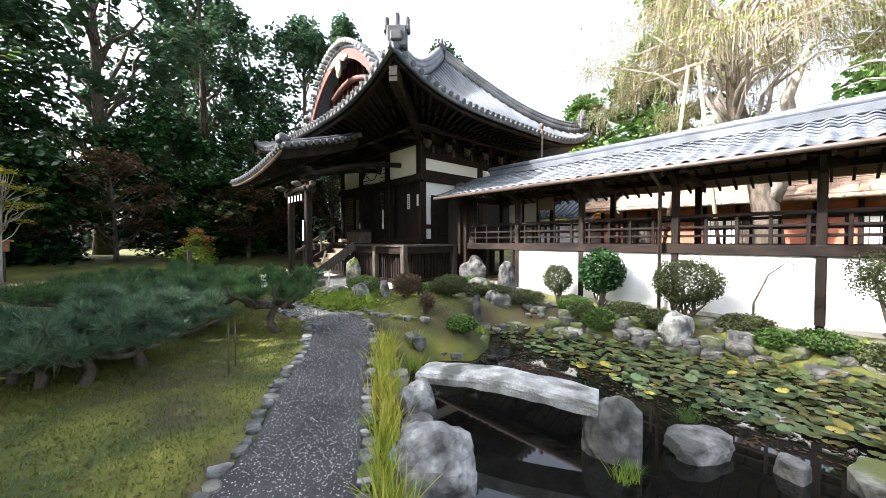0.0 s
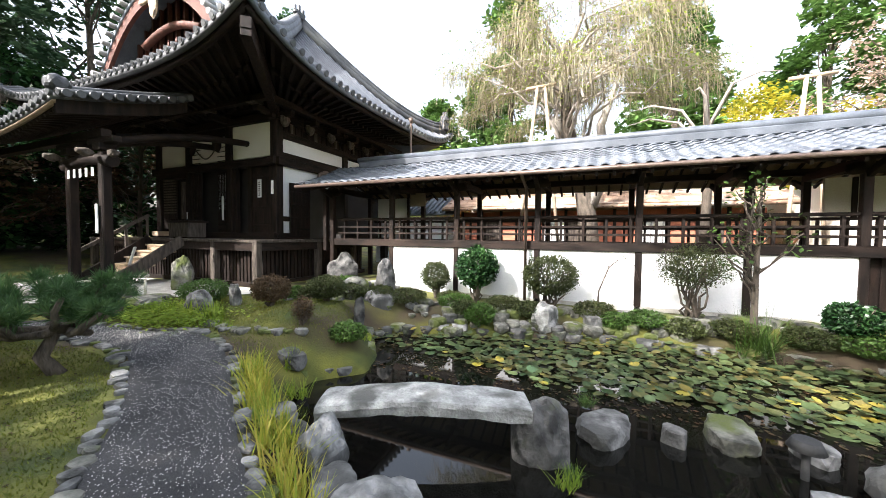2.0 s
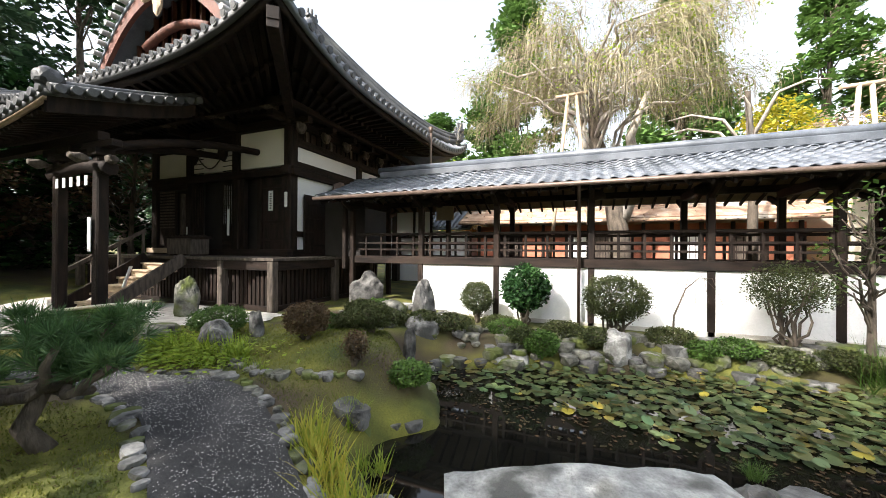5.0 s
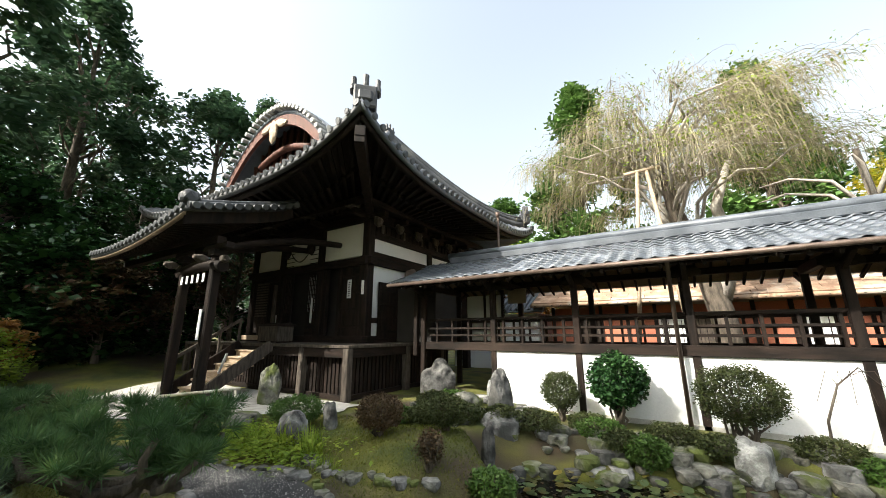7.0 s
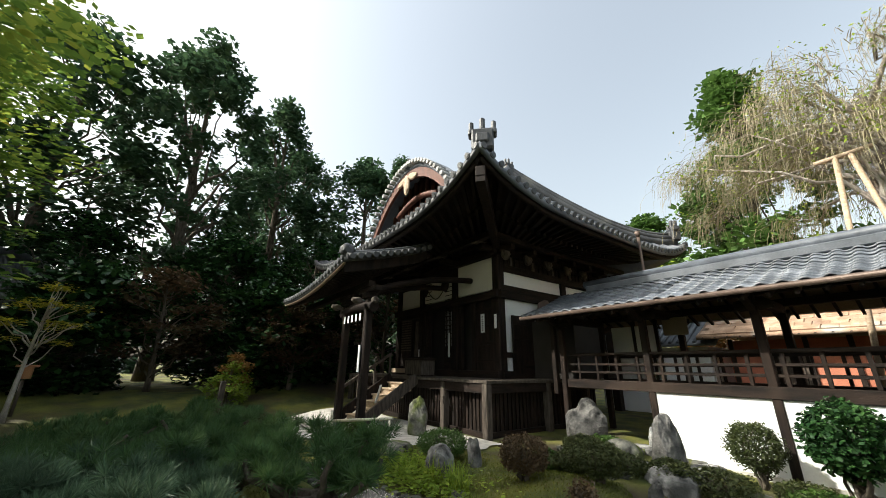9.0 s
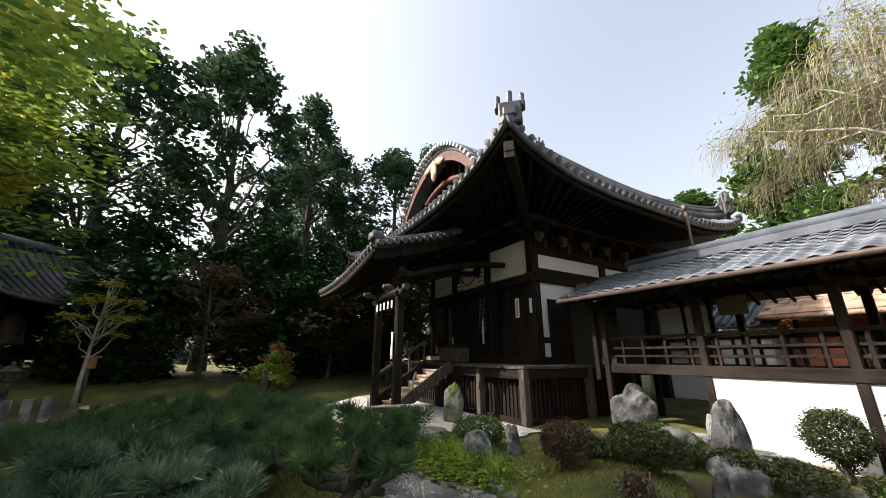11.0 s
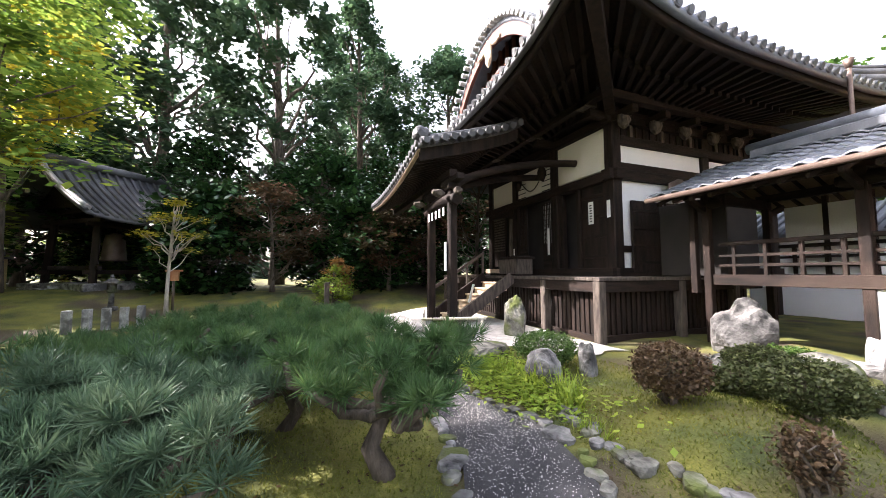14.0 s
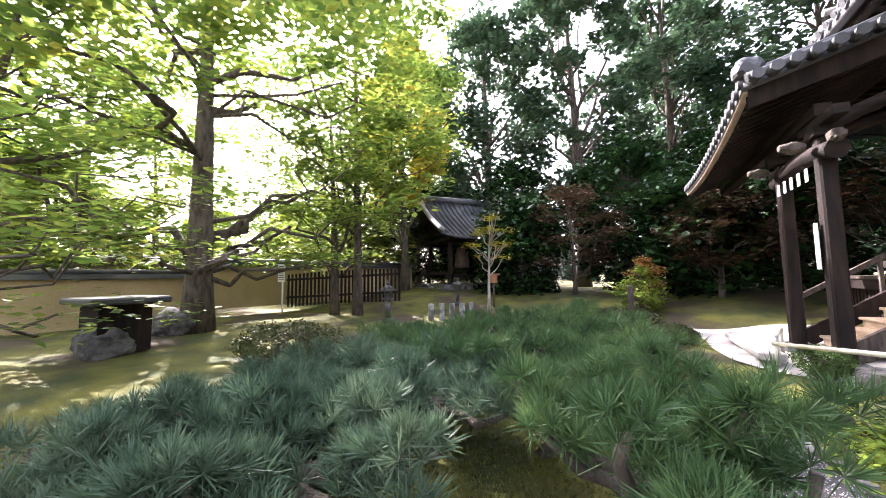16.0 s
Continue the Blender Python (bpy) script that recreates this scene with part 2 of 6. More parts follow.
def box(name, lo, hi, mat, parent=None, label="", bev=0.008):
    return part(name, box_bm(lo, hi, bev), mat, parent, label)


def beam(name, p, q, w, h, mat, parent=None, label="", bev=0.006):
    """A squared timber from p to q, w across and h high."""
    p, q = Vector(p), Vector(q)
    bm = box_bm((0, -w / 2, -h / 2), ((q - p).length, w / 2, h / 2), bev)
    bm.transform(Matrix.Translation(p) @ (q - p).to_track_quat("X", "Z").to_matrix().to_4x4())
    return part(name, bm, mat, parent, label)


def tube_arrays(points, radii, n=8, cap=True):
    pts = [Vector(p) for p in points]
    v, f = [], []
    side = None
    for k, p in enumerate(pts):
        d = (pts[min(k + 1, len(pts) - 1)] - pts[max(k - 1, 0)]).normalized()
        if side is None:
            side = d.orthogonal().normalized()
        side = (side - d * side.dot(d)).normalized()
        up = d.cross(side)
        for a in range(n):
            w = 2 * math.pi * a / n
            v.append(p + radii[k] * (side * math.cos(w) + up * math.sin(w)))
    for k in range(len(pts) - 1):
        for a in range(n):
            b = (a + 1) % n
            f.append((k * n + a, k * n + b, (k + 1) * n + b, (k + 1) * n + a))
    return v, f


def tube_bm(lines, n=8):
    """lines: pairs of points and radii; all joined."""
    bm = bmesh.new()
    for points, radii in lines:
        v, f = tube_arrays(points, radii, n)
        vs = [bm.verts.new(p) for p in v]
        for q in f:
            bm.faces.new([vs[i] for i in q]).smooth = True
        bm.faces.new(vs[:n][::-1])
        bm.faces.new(vs[-n:])
    return bm


def tube(name, points, radii, mat, parent=None, label="", n=8):
    if not isinstance(radii, (list, tuple)):
        radii = [radii] * len(points)
    return part(name, tube_bm([(points, radii)], n), mat, parent, label)


def sheet(name, fx, nu, nv, mat, parent=None, label="", smooth=True, thick=0.0):
    """A grid surface: fx(u, v) for u, v from 0 to 1."""
    v = [fx(a / nu, b / nv) for b in range(nv + 1) for a in range(nu + 1)]
    f = [(b * (nu + 1) + a, b * (nu + 1) + a + 1, (b + 1) * (nu + 1) + a + 1, (b + 1) * (nu + 1) + a) for b in range(nv) for a in range(nu)]
    if thick:
        n = len(v)
        v += [(p[0], p[1], p[2] - thick) for p in v]
        f += [tuple(n + i for i in q[::-1]) for q in f]
        rim = [a for a in range(nu + 1)] + [(b + 1) * (nu + 1) + nu for b in range(nv)] + [nv * (nu + 1) + a for a in range(nu - 1, -1, -1)] + [b * (nu + 1) for b in range(nv - 1, 0, -1)]
        for i, a in enumerate(rim):
            b = rim[(i + 1) % len(rim)]
            f.append((a, n + a, n + b, b))
    return put(name, fast(name, v, f, smooth), mat, parent, label)


def rock_mesh(name, size, seed, flat=0.0, sub=3):
    bm = bmesh.new()
    bmesh.ops.create_icosphere(bm, subdivisions=sub, radius=1.0)
    off = Vector((seed * 7.3, seed * 3.1, seed * 5.7))
    for q in bm.verts:
        d = q.co.normalized()
        r = 1 + 0.36 * noise.noise(d * 1.1 + off) + 0.2 * (0.5 - abs(noise.noise(d * 2.3 + off))) + 0.1 * (0.4 - abs(noise.noise(d * 5.5 + off))) + 0.05 * noise.noise(d * 13 + off)
        c = d * r
        c = Vector((max(-0.95, min(0.95, c.x)), max(-0.97, min(0.97, c.y)), c.z))
        if flat and c.z > flat:
            c.z = flat + (c.z - flat) * 0.15
        q.co = Vector((c.x * size[0], c.y * size[1], c.z * size[2]))
    d = bpy.data.meshes.new(name)
    bm.to_mesh(d)
    bm.free()
    return d


def rock(name, at, size, seed, mat, label, group="", turn=0.0, flat=0.0, parent=None):
    """size: half widths and height above the ground; a fifth is sunk."""
    ob = put(name, rock_mesh(name, (size[0], size[1], size[2] * 0.62), seed, flat, 4), mat, parent, "", pose(at[0], at[1], at[2] + size[2] * 0.4, 0, 0, turn))
    return tagged(ob, label, "rock", group) if not parent else ob


def leaves(name, centres, size, mat, parent=None, flat=0.0, seed=1, long=1.7, label="", fold=0.0):
    """A cloud of small pointed leaves about the centres; flat from 0 to 1 lays them level."""
    r = np.random.default_rng(seed)
    c = np.asarray(centres, np.float32)
    n = len(c)
    nrm = r.normal(size=(n, 3))
    nrm[:, 2] = np.abs(nrm[:, 2]) + flat * 4
    nrm /= np.linalg.norm(nrm, axis=1)[:, None]
    a = np.cross(nrm, r.normal(size=(n, 3)))
    a /= np.linalg.norm(a, axis=1)[:, None] + 1e-9
    b = np.cross(nrm, a)
    s = size * r.uniform(0.6, 1.3, (n, 1))
    v = np.stack([c - a * s * long / 2, c - b * s / 2, c + a * s * long / 2, c + b * s / 2], 1).reshape(-1, 3)
    f = np.arange(4 * n).reshape(n, 4)
    return put(name, fast(name, v, f), mat, parent, label)


def clumps(centres, radii, n, seed, squash=1.0, shell=0.5):
    """n points spread over many balls, thicker near their skins."""
    r = np.random.default_rng(seed)
    c, w = np.asarray(centres, float), np.asarray(radii, float)
    k = r.choice(len(c), n, p=w**2 / (w**2).sum())
    d = r.normal(size=(n, 3))
    d /= np.linalg.norm(d, axis=1)[:, None]
    q = d * (w[k] * r.uniform(shell, 1.0, n))[:, None]
    q[:, 2] *= squash
    return c[k] + q


POND = [(8.41, -6.95), (7.48, -6.24), (6.42, -5.66), (5.76, -5.09), (5.69, -4.52), (6.17, -4.01), (5.94, -3.44), (5.6, -3.0), (5.24, -2.5), (5.57, -1.97),
        (7.02, -1.43), (8.17, -1.16), (9.69, -0.91), (11.11, -0.82), (12.81, -1.02), (14.22, -1.69), (14.79, -3.09), (14.17, -4.87), (12.69, -5.92), (11.21, -6.51), (9.68, -6.95)]


def pond_depth(x, y):
    """Distance inside the pond's shore; negative outside it."""
    x, y = np.asarray(x, float), np.asarray(y, float)
    best, inside = np.full(x.shape, 1e9), np.zeros(x.shape, bool)
    for (x0, y0), (x1, y1) in zip(POND, POND[1:] + POND[:1]):
        ex, ey = x1 - x0, y1 - y0
        t = np.clip(((x - x0) * ex + (y - y0) * ey) / (ex * ex + ey * ey), 0, 1)
        best = np.minimum(best, np.hypot(x - x0 - t * ex, y - y0 - t * ey))
        hit = ((y0 > y) != (y1 > y)) & (x < (x1 - x0) * (y - y0) / (y1 - y0 + 1e-12) + x0)
        inside ^= hit
    return np.where(inside, best, -best)


def smooth(a, b, x):
    t = np.clip((np.asarray(x, float) - a) / (b - a), 0, 1)
    return t * t * (3 - 2 * t)


def ground_z(x, y):
    x, y = np.asarray(x, float), np.asarray(y, float)
    g = -0.17 * smooth(-3.0, -5.2, y)
    g = g + 0.75 * smooth(-4, -11, x) + 0.25 * smooth(-10, -16, y)
    g = g + 0.28 * np.exp(-((x - 4.6) ** 2 + (y + 3.6) ** 2) / 1.1) + 0.25 * np.exp(-((x - 4.2) ** 2 + (y + 1.0) ** 2) / 1.3)
    g = g - 0.15 * smooth(2.5, 6.0, x) * smooth(-3.0, -0.5, y)
    g = g + 0.02 * np.sin(x * 1.7 + 0.6) * np.cos(y * 1.3) + 0.012 * np.sin(x * 5.1) * np.sin(y * 4.3 + 1)
    d = pond_depth(x, y)
    bank = smooth(-0.5, 0.0, d)
    g = g * (1 - bank) + bank * np.minimum(g, -0.38)
    return g - 0.85 * smooth(-0.02, 0.55, d)


def gz(x, y):
    return float(ground_z(x, y))


# ---- ground, pond, path ----
def axis(lo, hi, step, far):
    mid = np.arange(lo, hi + 1e-6, step)
    out = step * 1.35 ** np.arange(1, 40)
    out = np.cumsum(out)
    out = out[out < far]
    return np.concatenate([lo - out[::-1], mid, hi + out])


gx, gy = axis(-8, 16.5, 0.14, 900), axis(-14, 3.5, 0.14, 900)
X, Y = np.meshgrid(gx, gy)
Z = ground_z(X, Y)
nx, ny = len(gx), len(gy)
idx = np.arange(nx * ny).reshape(ny, nx)
gf = np.stack([idx[:-1, :-1], idx[:-1, 1:], idx[1:, 1:], idx[1:, :-1]], -1).reshape(-1, 4)
ground = put("ground", fast("ground", np.stack([X, Y, Z], -1).reshape(-1, 3), gf, True), GROUND)
tagged(ground, "mossy garden ground with patches of bare soil", "ground", kind="structure")

WATER_Z = -0.56
bm = bmesh.new()
bm.faces.new([bm.verts.new((x + 0.0, y, WATER_Z)) for x, y in POND])
wat = part("water", bm, water, None)
tagged(wat, "still dark pond water that mirrors sky and roof", "water", kind="structure")

LEFT = [(10.4, -9.6), (8.6, -8.65), (7.76, -8.1), (7.17, -7.58), (6.34, -7.11), (5.39, -6.49), (4.14, -5.85), (3.3, -5.62), (2.4, -5.6), (1.4, -5.62), (0.2, -5.75)]
RIGHT = [(10.9, -8.7), (8.95, -7.75), (8.22, -7.26), (7.6, -6.86), (6.67, -6.3), (5.7, -5.65), (4.75, -5.1), (3.7, -4.81), (2.9, -4.85), (1.9, -5.02), (0.6, -5.1)]


def along(line, u):
    k = min(int(u * (len(line) - 1)), len(line) - 2)
    t = u * (len(line) - 1) - k
    p0, p1, p2, p3 = (Vector(line[max(0, min(len(line) - 1, k + j))]) for j in (-1, 0, 1, 2))
    return 0.5 * (2 * p1 + (p2 - p0) * t + (2 * p0 - 5 * p1 + 4 * p2 - p3) * t * t + (3 * p1 - p0 - 3 * p2 + p3) * t**3)


def path_at(u, v):
    a, b = along(LEFT, v), along(RIGHT, v)
    p = a.lerp(b, u)
    return (p.x, p.y, gz(p.x, p.y) + 0.025 + 0.02 * (1 - (2 * u - 1) ** 2))


path = sheet("path", path_at, 10, 110, PATHM, None)
tagged(path, "dark gritty garden path strewn with pale pebbles", "path", kind="structure")
rng = np.random.default_rng(5)
pv, pf = [], []
OCT = np.array([(1, 0, 0), (0, 1, 0), (-1, 0, 0), (0, -1, 0), (0, 0, 0.8), (0, 0, -0.4)])
OCTF = np.array([(0, 1, 4), (1, 2, 4), (2, 3, 4), (3, 0, 4), (1, 0, 5), (2, 1, 5), (3, 2, 5), (0, 3, 5)])
for k in range(9000):
    p = path_at(rng.uniform(0.03, 0.97), rng.uniform(0.02, 0.97))
    s = rng.uniform(0.002, 0.0062)
    pv.append(OCT * s * rng.uniform(0.7, 1.3, 3) + np.array(p) + (0, 0, 0.002))
    pf.append(OCTF + 6 * k)
peb = put("path_pebbles", fast("path_pebbles", np.concatenate(pv), np.concatenate(pf)), PEBBLE)
tagged(peb, "small pale pebbles scattered over the path", "pebbles", kind="stuff")

def apron_at(u, v):
    x = -5.5 + 7.3 * u + 0.12 * math.sin(v * 7)
    near = -5.05 + 2.5 * u**2.5 + 0.12 * math.sin(u * 11)
    y = near + (-1.75 - near) * v
    return (x, y, gz(x, y) + 0.03)


apron = sheet("gravel_apron", apron_at, 40, 16, GRAVEL)
tagged(apron, "pale raked gravel apron before the temple hall", "gravel", kind="structure")

# ---- temple hall ----
CX, CY, HX, HY = -3.45, 2.53, 6.14, 5.67
XL = -9.5
FLOOR = 1.28
RIDGE0, RIDGE1 = -5.2, -1.65
hall = thing("temple_hall", (CX, CY, 0), "dark timber temple hall with white plaster and tiled roof", "temple")


def rise(n):
    return 5.56 + 4.05 * max(n, 0) ** 1.3


def lift(x, y):
    return 0.95 * min(abs(x - CX) / HX, abs(y - CY) / HY, 1.0) ** 4


def roof_z(x, y):
    side = (CX + HX - x) / (CX + HX - RIDGE1) if x > RIDGE1 else (x - XL) / (RIDGE0 - XL) if x < RIDGE0 else 1.0
    return rise(min(side, (HY - abs(y - CY)) / HY)) + lift(x, y)


# hipped main roof: four curved slopes with upswept corners
skirts = {"front": ((XL, CY - HY), (CX + HX, CY - HY)), "right": ((CX + HX, CY - HY), (CX + HX, CY + HY)),
          "back": ((CX + HX, CY + HY), (XL, CY + HY)), "left": ((XL, CY + HY), (XL, CY - HY))}
crest = {"front": ((RIDGE0, CY), (RIDGE1, CY)), "right": ((RIDGE1, CY), (RIDGE1, CY)), "back": ((RIDGE1, CY), (RIDGE0, CY)), "left": ((RIDGE0, CY), (RIDGE0, CY))}
for k, (a, b) in skirts.items():
    a, b = Vector(a), Vector(b)
    c0, c1 = (Vector(q) for q in crest[k])
    d = (b - a).normalized()
    inn = Vector((-d.y, d.x))

    def surf(u, v, a=a, b=b, c0=c0, c1=c1):
        p = a.lerp(b, u).lerp(c0.lerp(c1, u), v)
        return (p.x, p.y, roof_z(p.x, p.y))
    # front slope takes the darker tile tone, the other three the lighter
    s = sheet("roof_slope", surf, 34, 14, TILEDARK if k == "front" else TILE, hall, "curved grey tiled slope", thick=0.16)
    n = int((b - a).length / 0.27)
    deep, run = abs((c0 - a).dot(inn)), (b - a).length
    lines = []
    for i in range(n):
        w = (i + 0.5) / n * run
        reach = deep * min(1.0, w / max((c0 - a).dot(d), 0.01), (run - w) / max((b - c1).dot(d), 0.01))
        if reach < 0.2:
            continue
        base = a + d * w
        pts = [base + inn * (reach * j / 9 - (0.05 if j == 0 else 0)) for j in range(10)]
        lines.append(([(p.x, p.y, roof_z(p.x, p.y) + 0.03) for p in pts], [0.07] * 10))
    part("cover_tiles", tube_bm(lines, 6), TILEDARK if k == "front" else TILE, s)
tube("ridge_core", [(RIDGE0 + (RIDGE1 - RIDGE0) * j / 12, CY, 9.7 + 0.004 * (j - 6) ** 2) for j in range(13)], 0.22, TILEDARK, hall, "stacked tile ridge")
tube("ridge_cap", [(RIDGE0 + (RIDGE1 - RIDGE0) * j / 12, CY, 9.95 + 0.004 * (j - 6) ** 2) for j in range(13)], 0.11, TILE, hall)

# front gable with a bowed outline
GX, GW, GY = -3.4, 3.3, -1.55


def bow(s):
    return 9.28 - 0.215 * abs(s) ** 2.05


for side in (1, -1):
    def surf(u, v, side=side):
        return (GX + side * GW * v, GY + 4.1 * u, bow(GW * v))
    s = sheet("gable_slope", surf, 12, 14, TILE, hall, "bowed grey tiled gable slope", thick=0.14)
    lines = [([(GX + side * (0.1 + 3.15 * j / 10), GY + 0.1 + 0.27 * i, bow(0.1 + 3.15 * j / 10) + 0.035) for j in range(11)], [0.065] * 11) for i in range(15)]
    part("cover_tiles", tube_bm(lines, 6), TILE, s)
    bm = bmesh.new()
    rows = []
    for q in np.linspace(0, 3.25, 17):
        rows.append([bm.verts.new((GX + side * q, GY + 0.08 + o, bow(q) - h)) for o, h in ((-0.06, 0.12), (0.06, 0.12), (0.06, 0.55), (-0.06, 0.55))])
    for r0, r1 in zip(rows, rows[1:]):
        for i in range(4):
            bm.faces.new((r0[i], r0[(i + 1) % 4], r1[(i + 1) % 4], r1[i]))
    part("bargeboard", bm, WOODRED, hall, "curved red-brown bargeboard")
    for dy, rad in ((0.42, 0.07), (0.62, 0.07)):
        tube("verge_course", [(GX + side * GW * j / 14, GY + dy, bow(GW * j / 14) + 0.12) for j in range(15)], rad, TILE, hall)
verge = bpy.data.meshes.new("verge_tile")
b2 = tube_bm([([(0, -0.14, 0), (0, 0.34, 0)], [0.085, 0.085])], 10)
b2.to_mesh(verge)
b2.free()
for i in range(31):
    q = -3.28 + 6.56 * i / 30
    # verge tiles carry the sun on the gable edge as a paler colour
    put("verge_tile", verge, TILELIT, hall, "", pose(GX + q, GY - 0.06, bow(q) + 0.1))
bm = bmesh.new()
bm.faces.new([bm.verts.new((GX + q, GY + 0.75, bow(q) - 0.1)) for q in np.linspace(-3.1, 3.1, 25)] + [bm.verts.new((GX + 3.1, GY + 0.75, 6.3)), bm.verts.new((GX - 3.1, GY + 0.75, 6.3))])
bmesh.ops.solidify(bm, geom=bm.faces[:], thickness=0.08)
gw = part("gable_wall", bm, WOODRED, hall, "red-brown boarded gable wall")
for q in np.linspace(-2.6, 2.6, 13):
    box("gable_slat", (GX + q - 0.04, GY + 0.62, 6.4), (GX + q + 0.04, GY + 0.74, bow(q) - 0.2), WOODRED, gw, bev=0)
tube("gable_tie", [(GX - 1.5 + 0.3 * j, GY + 0.5, 7.75 + 0.35 * math.sin(j / 10 * math.pi)) for j in range(11)], 0.12, WOODRED, hall, "curved red-brown tie beam")
put("gable_pendant", rock_mesh("gable_pendant", (0.2, 0.07, 0.42), 3), WOODPALE, hall, "carved pale gable pendant", Matrix.Translation((GX, GY - 0.02, 8.55)))
for side in (-1, 1):
    put("pendant_fin", rock_mesh("pendant_fin", (0.34, 0.05, 0.13), 5), WOODPALE, hall, "carved pale pendant fin", pose(GX + side * 0.42, GY - 0.02, 8.78, 0, side * 18, 0))
tube("gable_ridge", [(GX, GY - 0.1, 9.42), (GX, CY, 9.42)], 0.14, TILE, hall, "stacked tile gable ridge")


def ornament(at, turn, s=1.0, name="ridge_end_ornament"):
    """A ridge-end tile: a rounded block with a crown of three points."""
    bm = bmesh.new()
    for (x0, x1, y0, y1, z0, z1) in ((-0.2, 0.2, -0.12, 0.12, 0, 0.42), (-0.26, 0.26, -0.1, 0.1, 0.3, 0.44), (-0.05, 0.05, -0.06, 0.06, 0.42, 0.7), (-0.25, -0.16, -0.06, 0.06, 0.42, 0.62), (0.16, 0.25, -0.06, 0.06, 0.42, 0.62), (-0.12, 0.12, -0.17, 0.1, 0.1, 0.3)):
        o = box_bm((x0, y0, z0), (x1, y1, z1), 0.03)
        d = bpy.data.meshes.new("tmp")
        o.to_mesh(d)
        o.free()
        bm.from_mesh(d)
    bm.transform(Matrix.Translation(at) @ pose(0, 0, 0, 0, 0, turn) @ Matrix.Scale(s, 4))
    return part(name, bm, TILEDARK, hall, "crowned grey ridge-end tile")


# hips with their end tiles
for sy in (1, -1):
    pts = []
    for j in range(14):
        q = 0.07 + 0.93 * j / 13
        x, y = CX + HX + (RIDGE1 - CX - HX) * q, CY + sy * HY * (1 - q)
        pts.append((x, y, roof_z(x, y) + 0.1))
    hr = tube("hip_ridge", pts, [0.19] * 14, TILEDARK, hall, "dark stacked hip ridge")
    tube("hip_course", [(p[0], p[1], p[2] + 0.2) for p in pts], [0.15] * 14, TILEDARK, hr)
    tube("hip_cap", [(p[0], p[1], p[2] + 0.36) for p in pts], [0.09] * 14, TILEDARK, hr)
    ornament((pts[0][0], pts[0][1], pts[0][2] + 0.05), 45 if sy < 0 else -45, 1.35)
ornament((GX, GY, 9.35), 0, 0.6)
ornament((RIDGE1 + 0.05, CY, 9.75), 90, 1.0)

# eaves: soffit, rafters, tile ends
SOFF = 0.2
eave_disc = None
for k, (a, b) in skirts.items():
    if k in ("back", "left"):
        continue
    a, b = Vector(a), Vector(b)
    d = (b - a).normalized()
    inn = Vector((-d.y, d.x))
    length = (b - a).length
    wall_in = 3.1 if k == "front" else 2.6

    def under(u, v, k=k, a=a, d=d, inn=inn, length=length, wall_in=wall_in):
        w = 0.1 + (wall_in - 0.1) * v
        w0 = 0.0 if k == "front" else w
        p = a + d * (w0 + (length - w - w0) * u) + inn * w
        e = a + d * (0.1 + (length - 0.2) * u) + inn * 0.1
        z = (roof_z(e.x, e.y) - 0.17) * (1 - v) + (5.6 + 0.3 * lift(e.x, e.y)) * v
        return (p.x, p.y, z)
    sof = sheet("eave_soffit", under, 30, 6, WOOD, hall, "dark boarded eave underside")
    n = int(length / 0.34)
    for i in range(1, n):
        u = i / n
        for lo, hi, dz in ((0.02, 0.55, -0.06), (0.42, 1.0, -0.15)):
            p, q = Vector(under(u, lo)), Vector(under(u, hi))
            p.z += dz
            q.z += dz
            beam("rafter", p, q, 0.09, 0.11, WOODX, sof, bev=0)
    for v, h in ((0.03, 0.14), (0.5, 0.13)):
        tube("eave_board", [Vector(under(i / 20, v)) - Vector((0, 0, h / 2)) for i in range(21)], 0.08, WOODX, sof, n=4)
    n = int(length / 0.27)
    if eave_disc is None:
        eave_disc = bpy.data.meshes.new("eave_tile")
        b2 = tube_bm([([(-0.12, 0, 0), (0.03, 0, 0)], [0.085, 0.085])], 10)
        b2.to_mesh(eave_disc)
        b2.free()
    for i in range(n):
        p = a + (b - a) * ((i + 0.5) / n)
        turn = 0 if k == "right" else -90
        put("eave_tile", eave_disc, TILEDARK, hall, "", pose(p.x, p.y, roof_z(p.x, p.y) + 0.02, 0, 0, turn))
# big corner rafter
for dz, r in ((-0.34, 0.2), (-0.5, 0.16)):
    beam("corner_rafter", (0.0, 0.0, 5.35 + dz + 0.4), (CX + HX - 0.15, CY - HY + 0.15, 6.2 + dz), 0.22, 0.26, WOOD, hall)

# walls: posts, ties, panels
P0 = FLOOR
# solid black block in place of the hall's unlit depth
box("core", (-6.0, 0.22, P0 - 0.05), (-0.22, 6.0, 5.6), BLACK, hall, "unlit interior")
fx = [0.0, -2.1, -4.25, -6.05]
fy = [0.0, 3.2, 6.2]
for x in fx:
    box("post", (x - 0.14, -0.14, 0.1), (x + 0.14, 0.14, 5.5), WOOD, hall, bev=0.02)
for y in fy[1:]:
    box("post", (-0.14, y - 0.14, 0.1), (0.14, y + 0.14, 5.5), WOOD, hall, bev=0.02)
    box("post", (-6.19, y - 0.14, 0.1), (-5.91, y + 0.14, 5.5), WOOD, hall, bev=0.02)
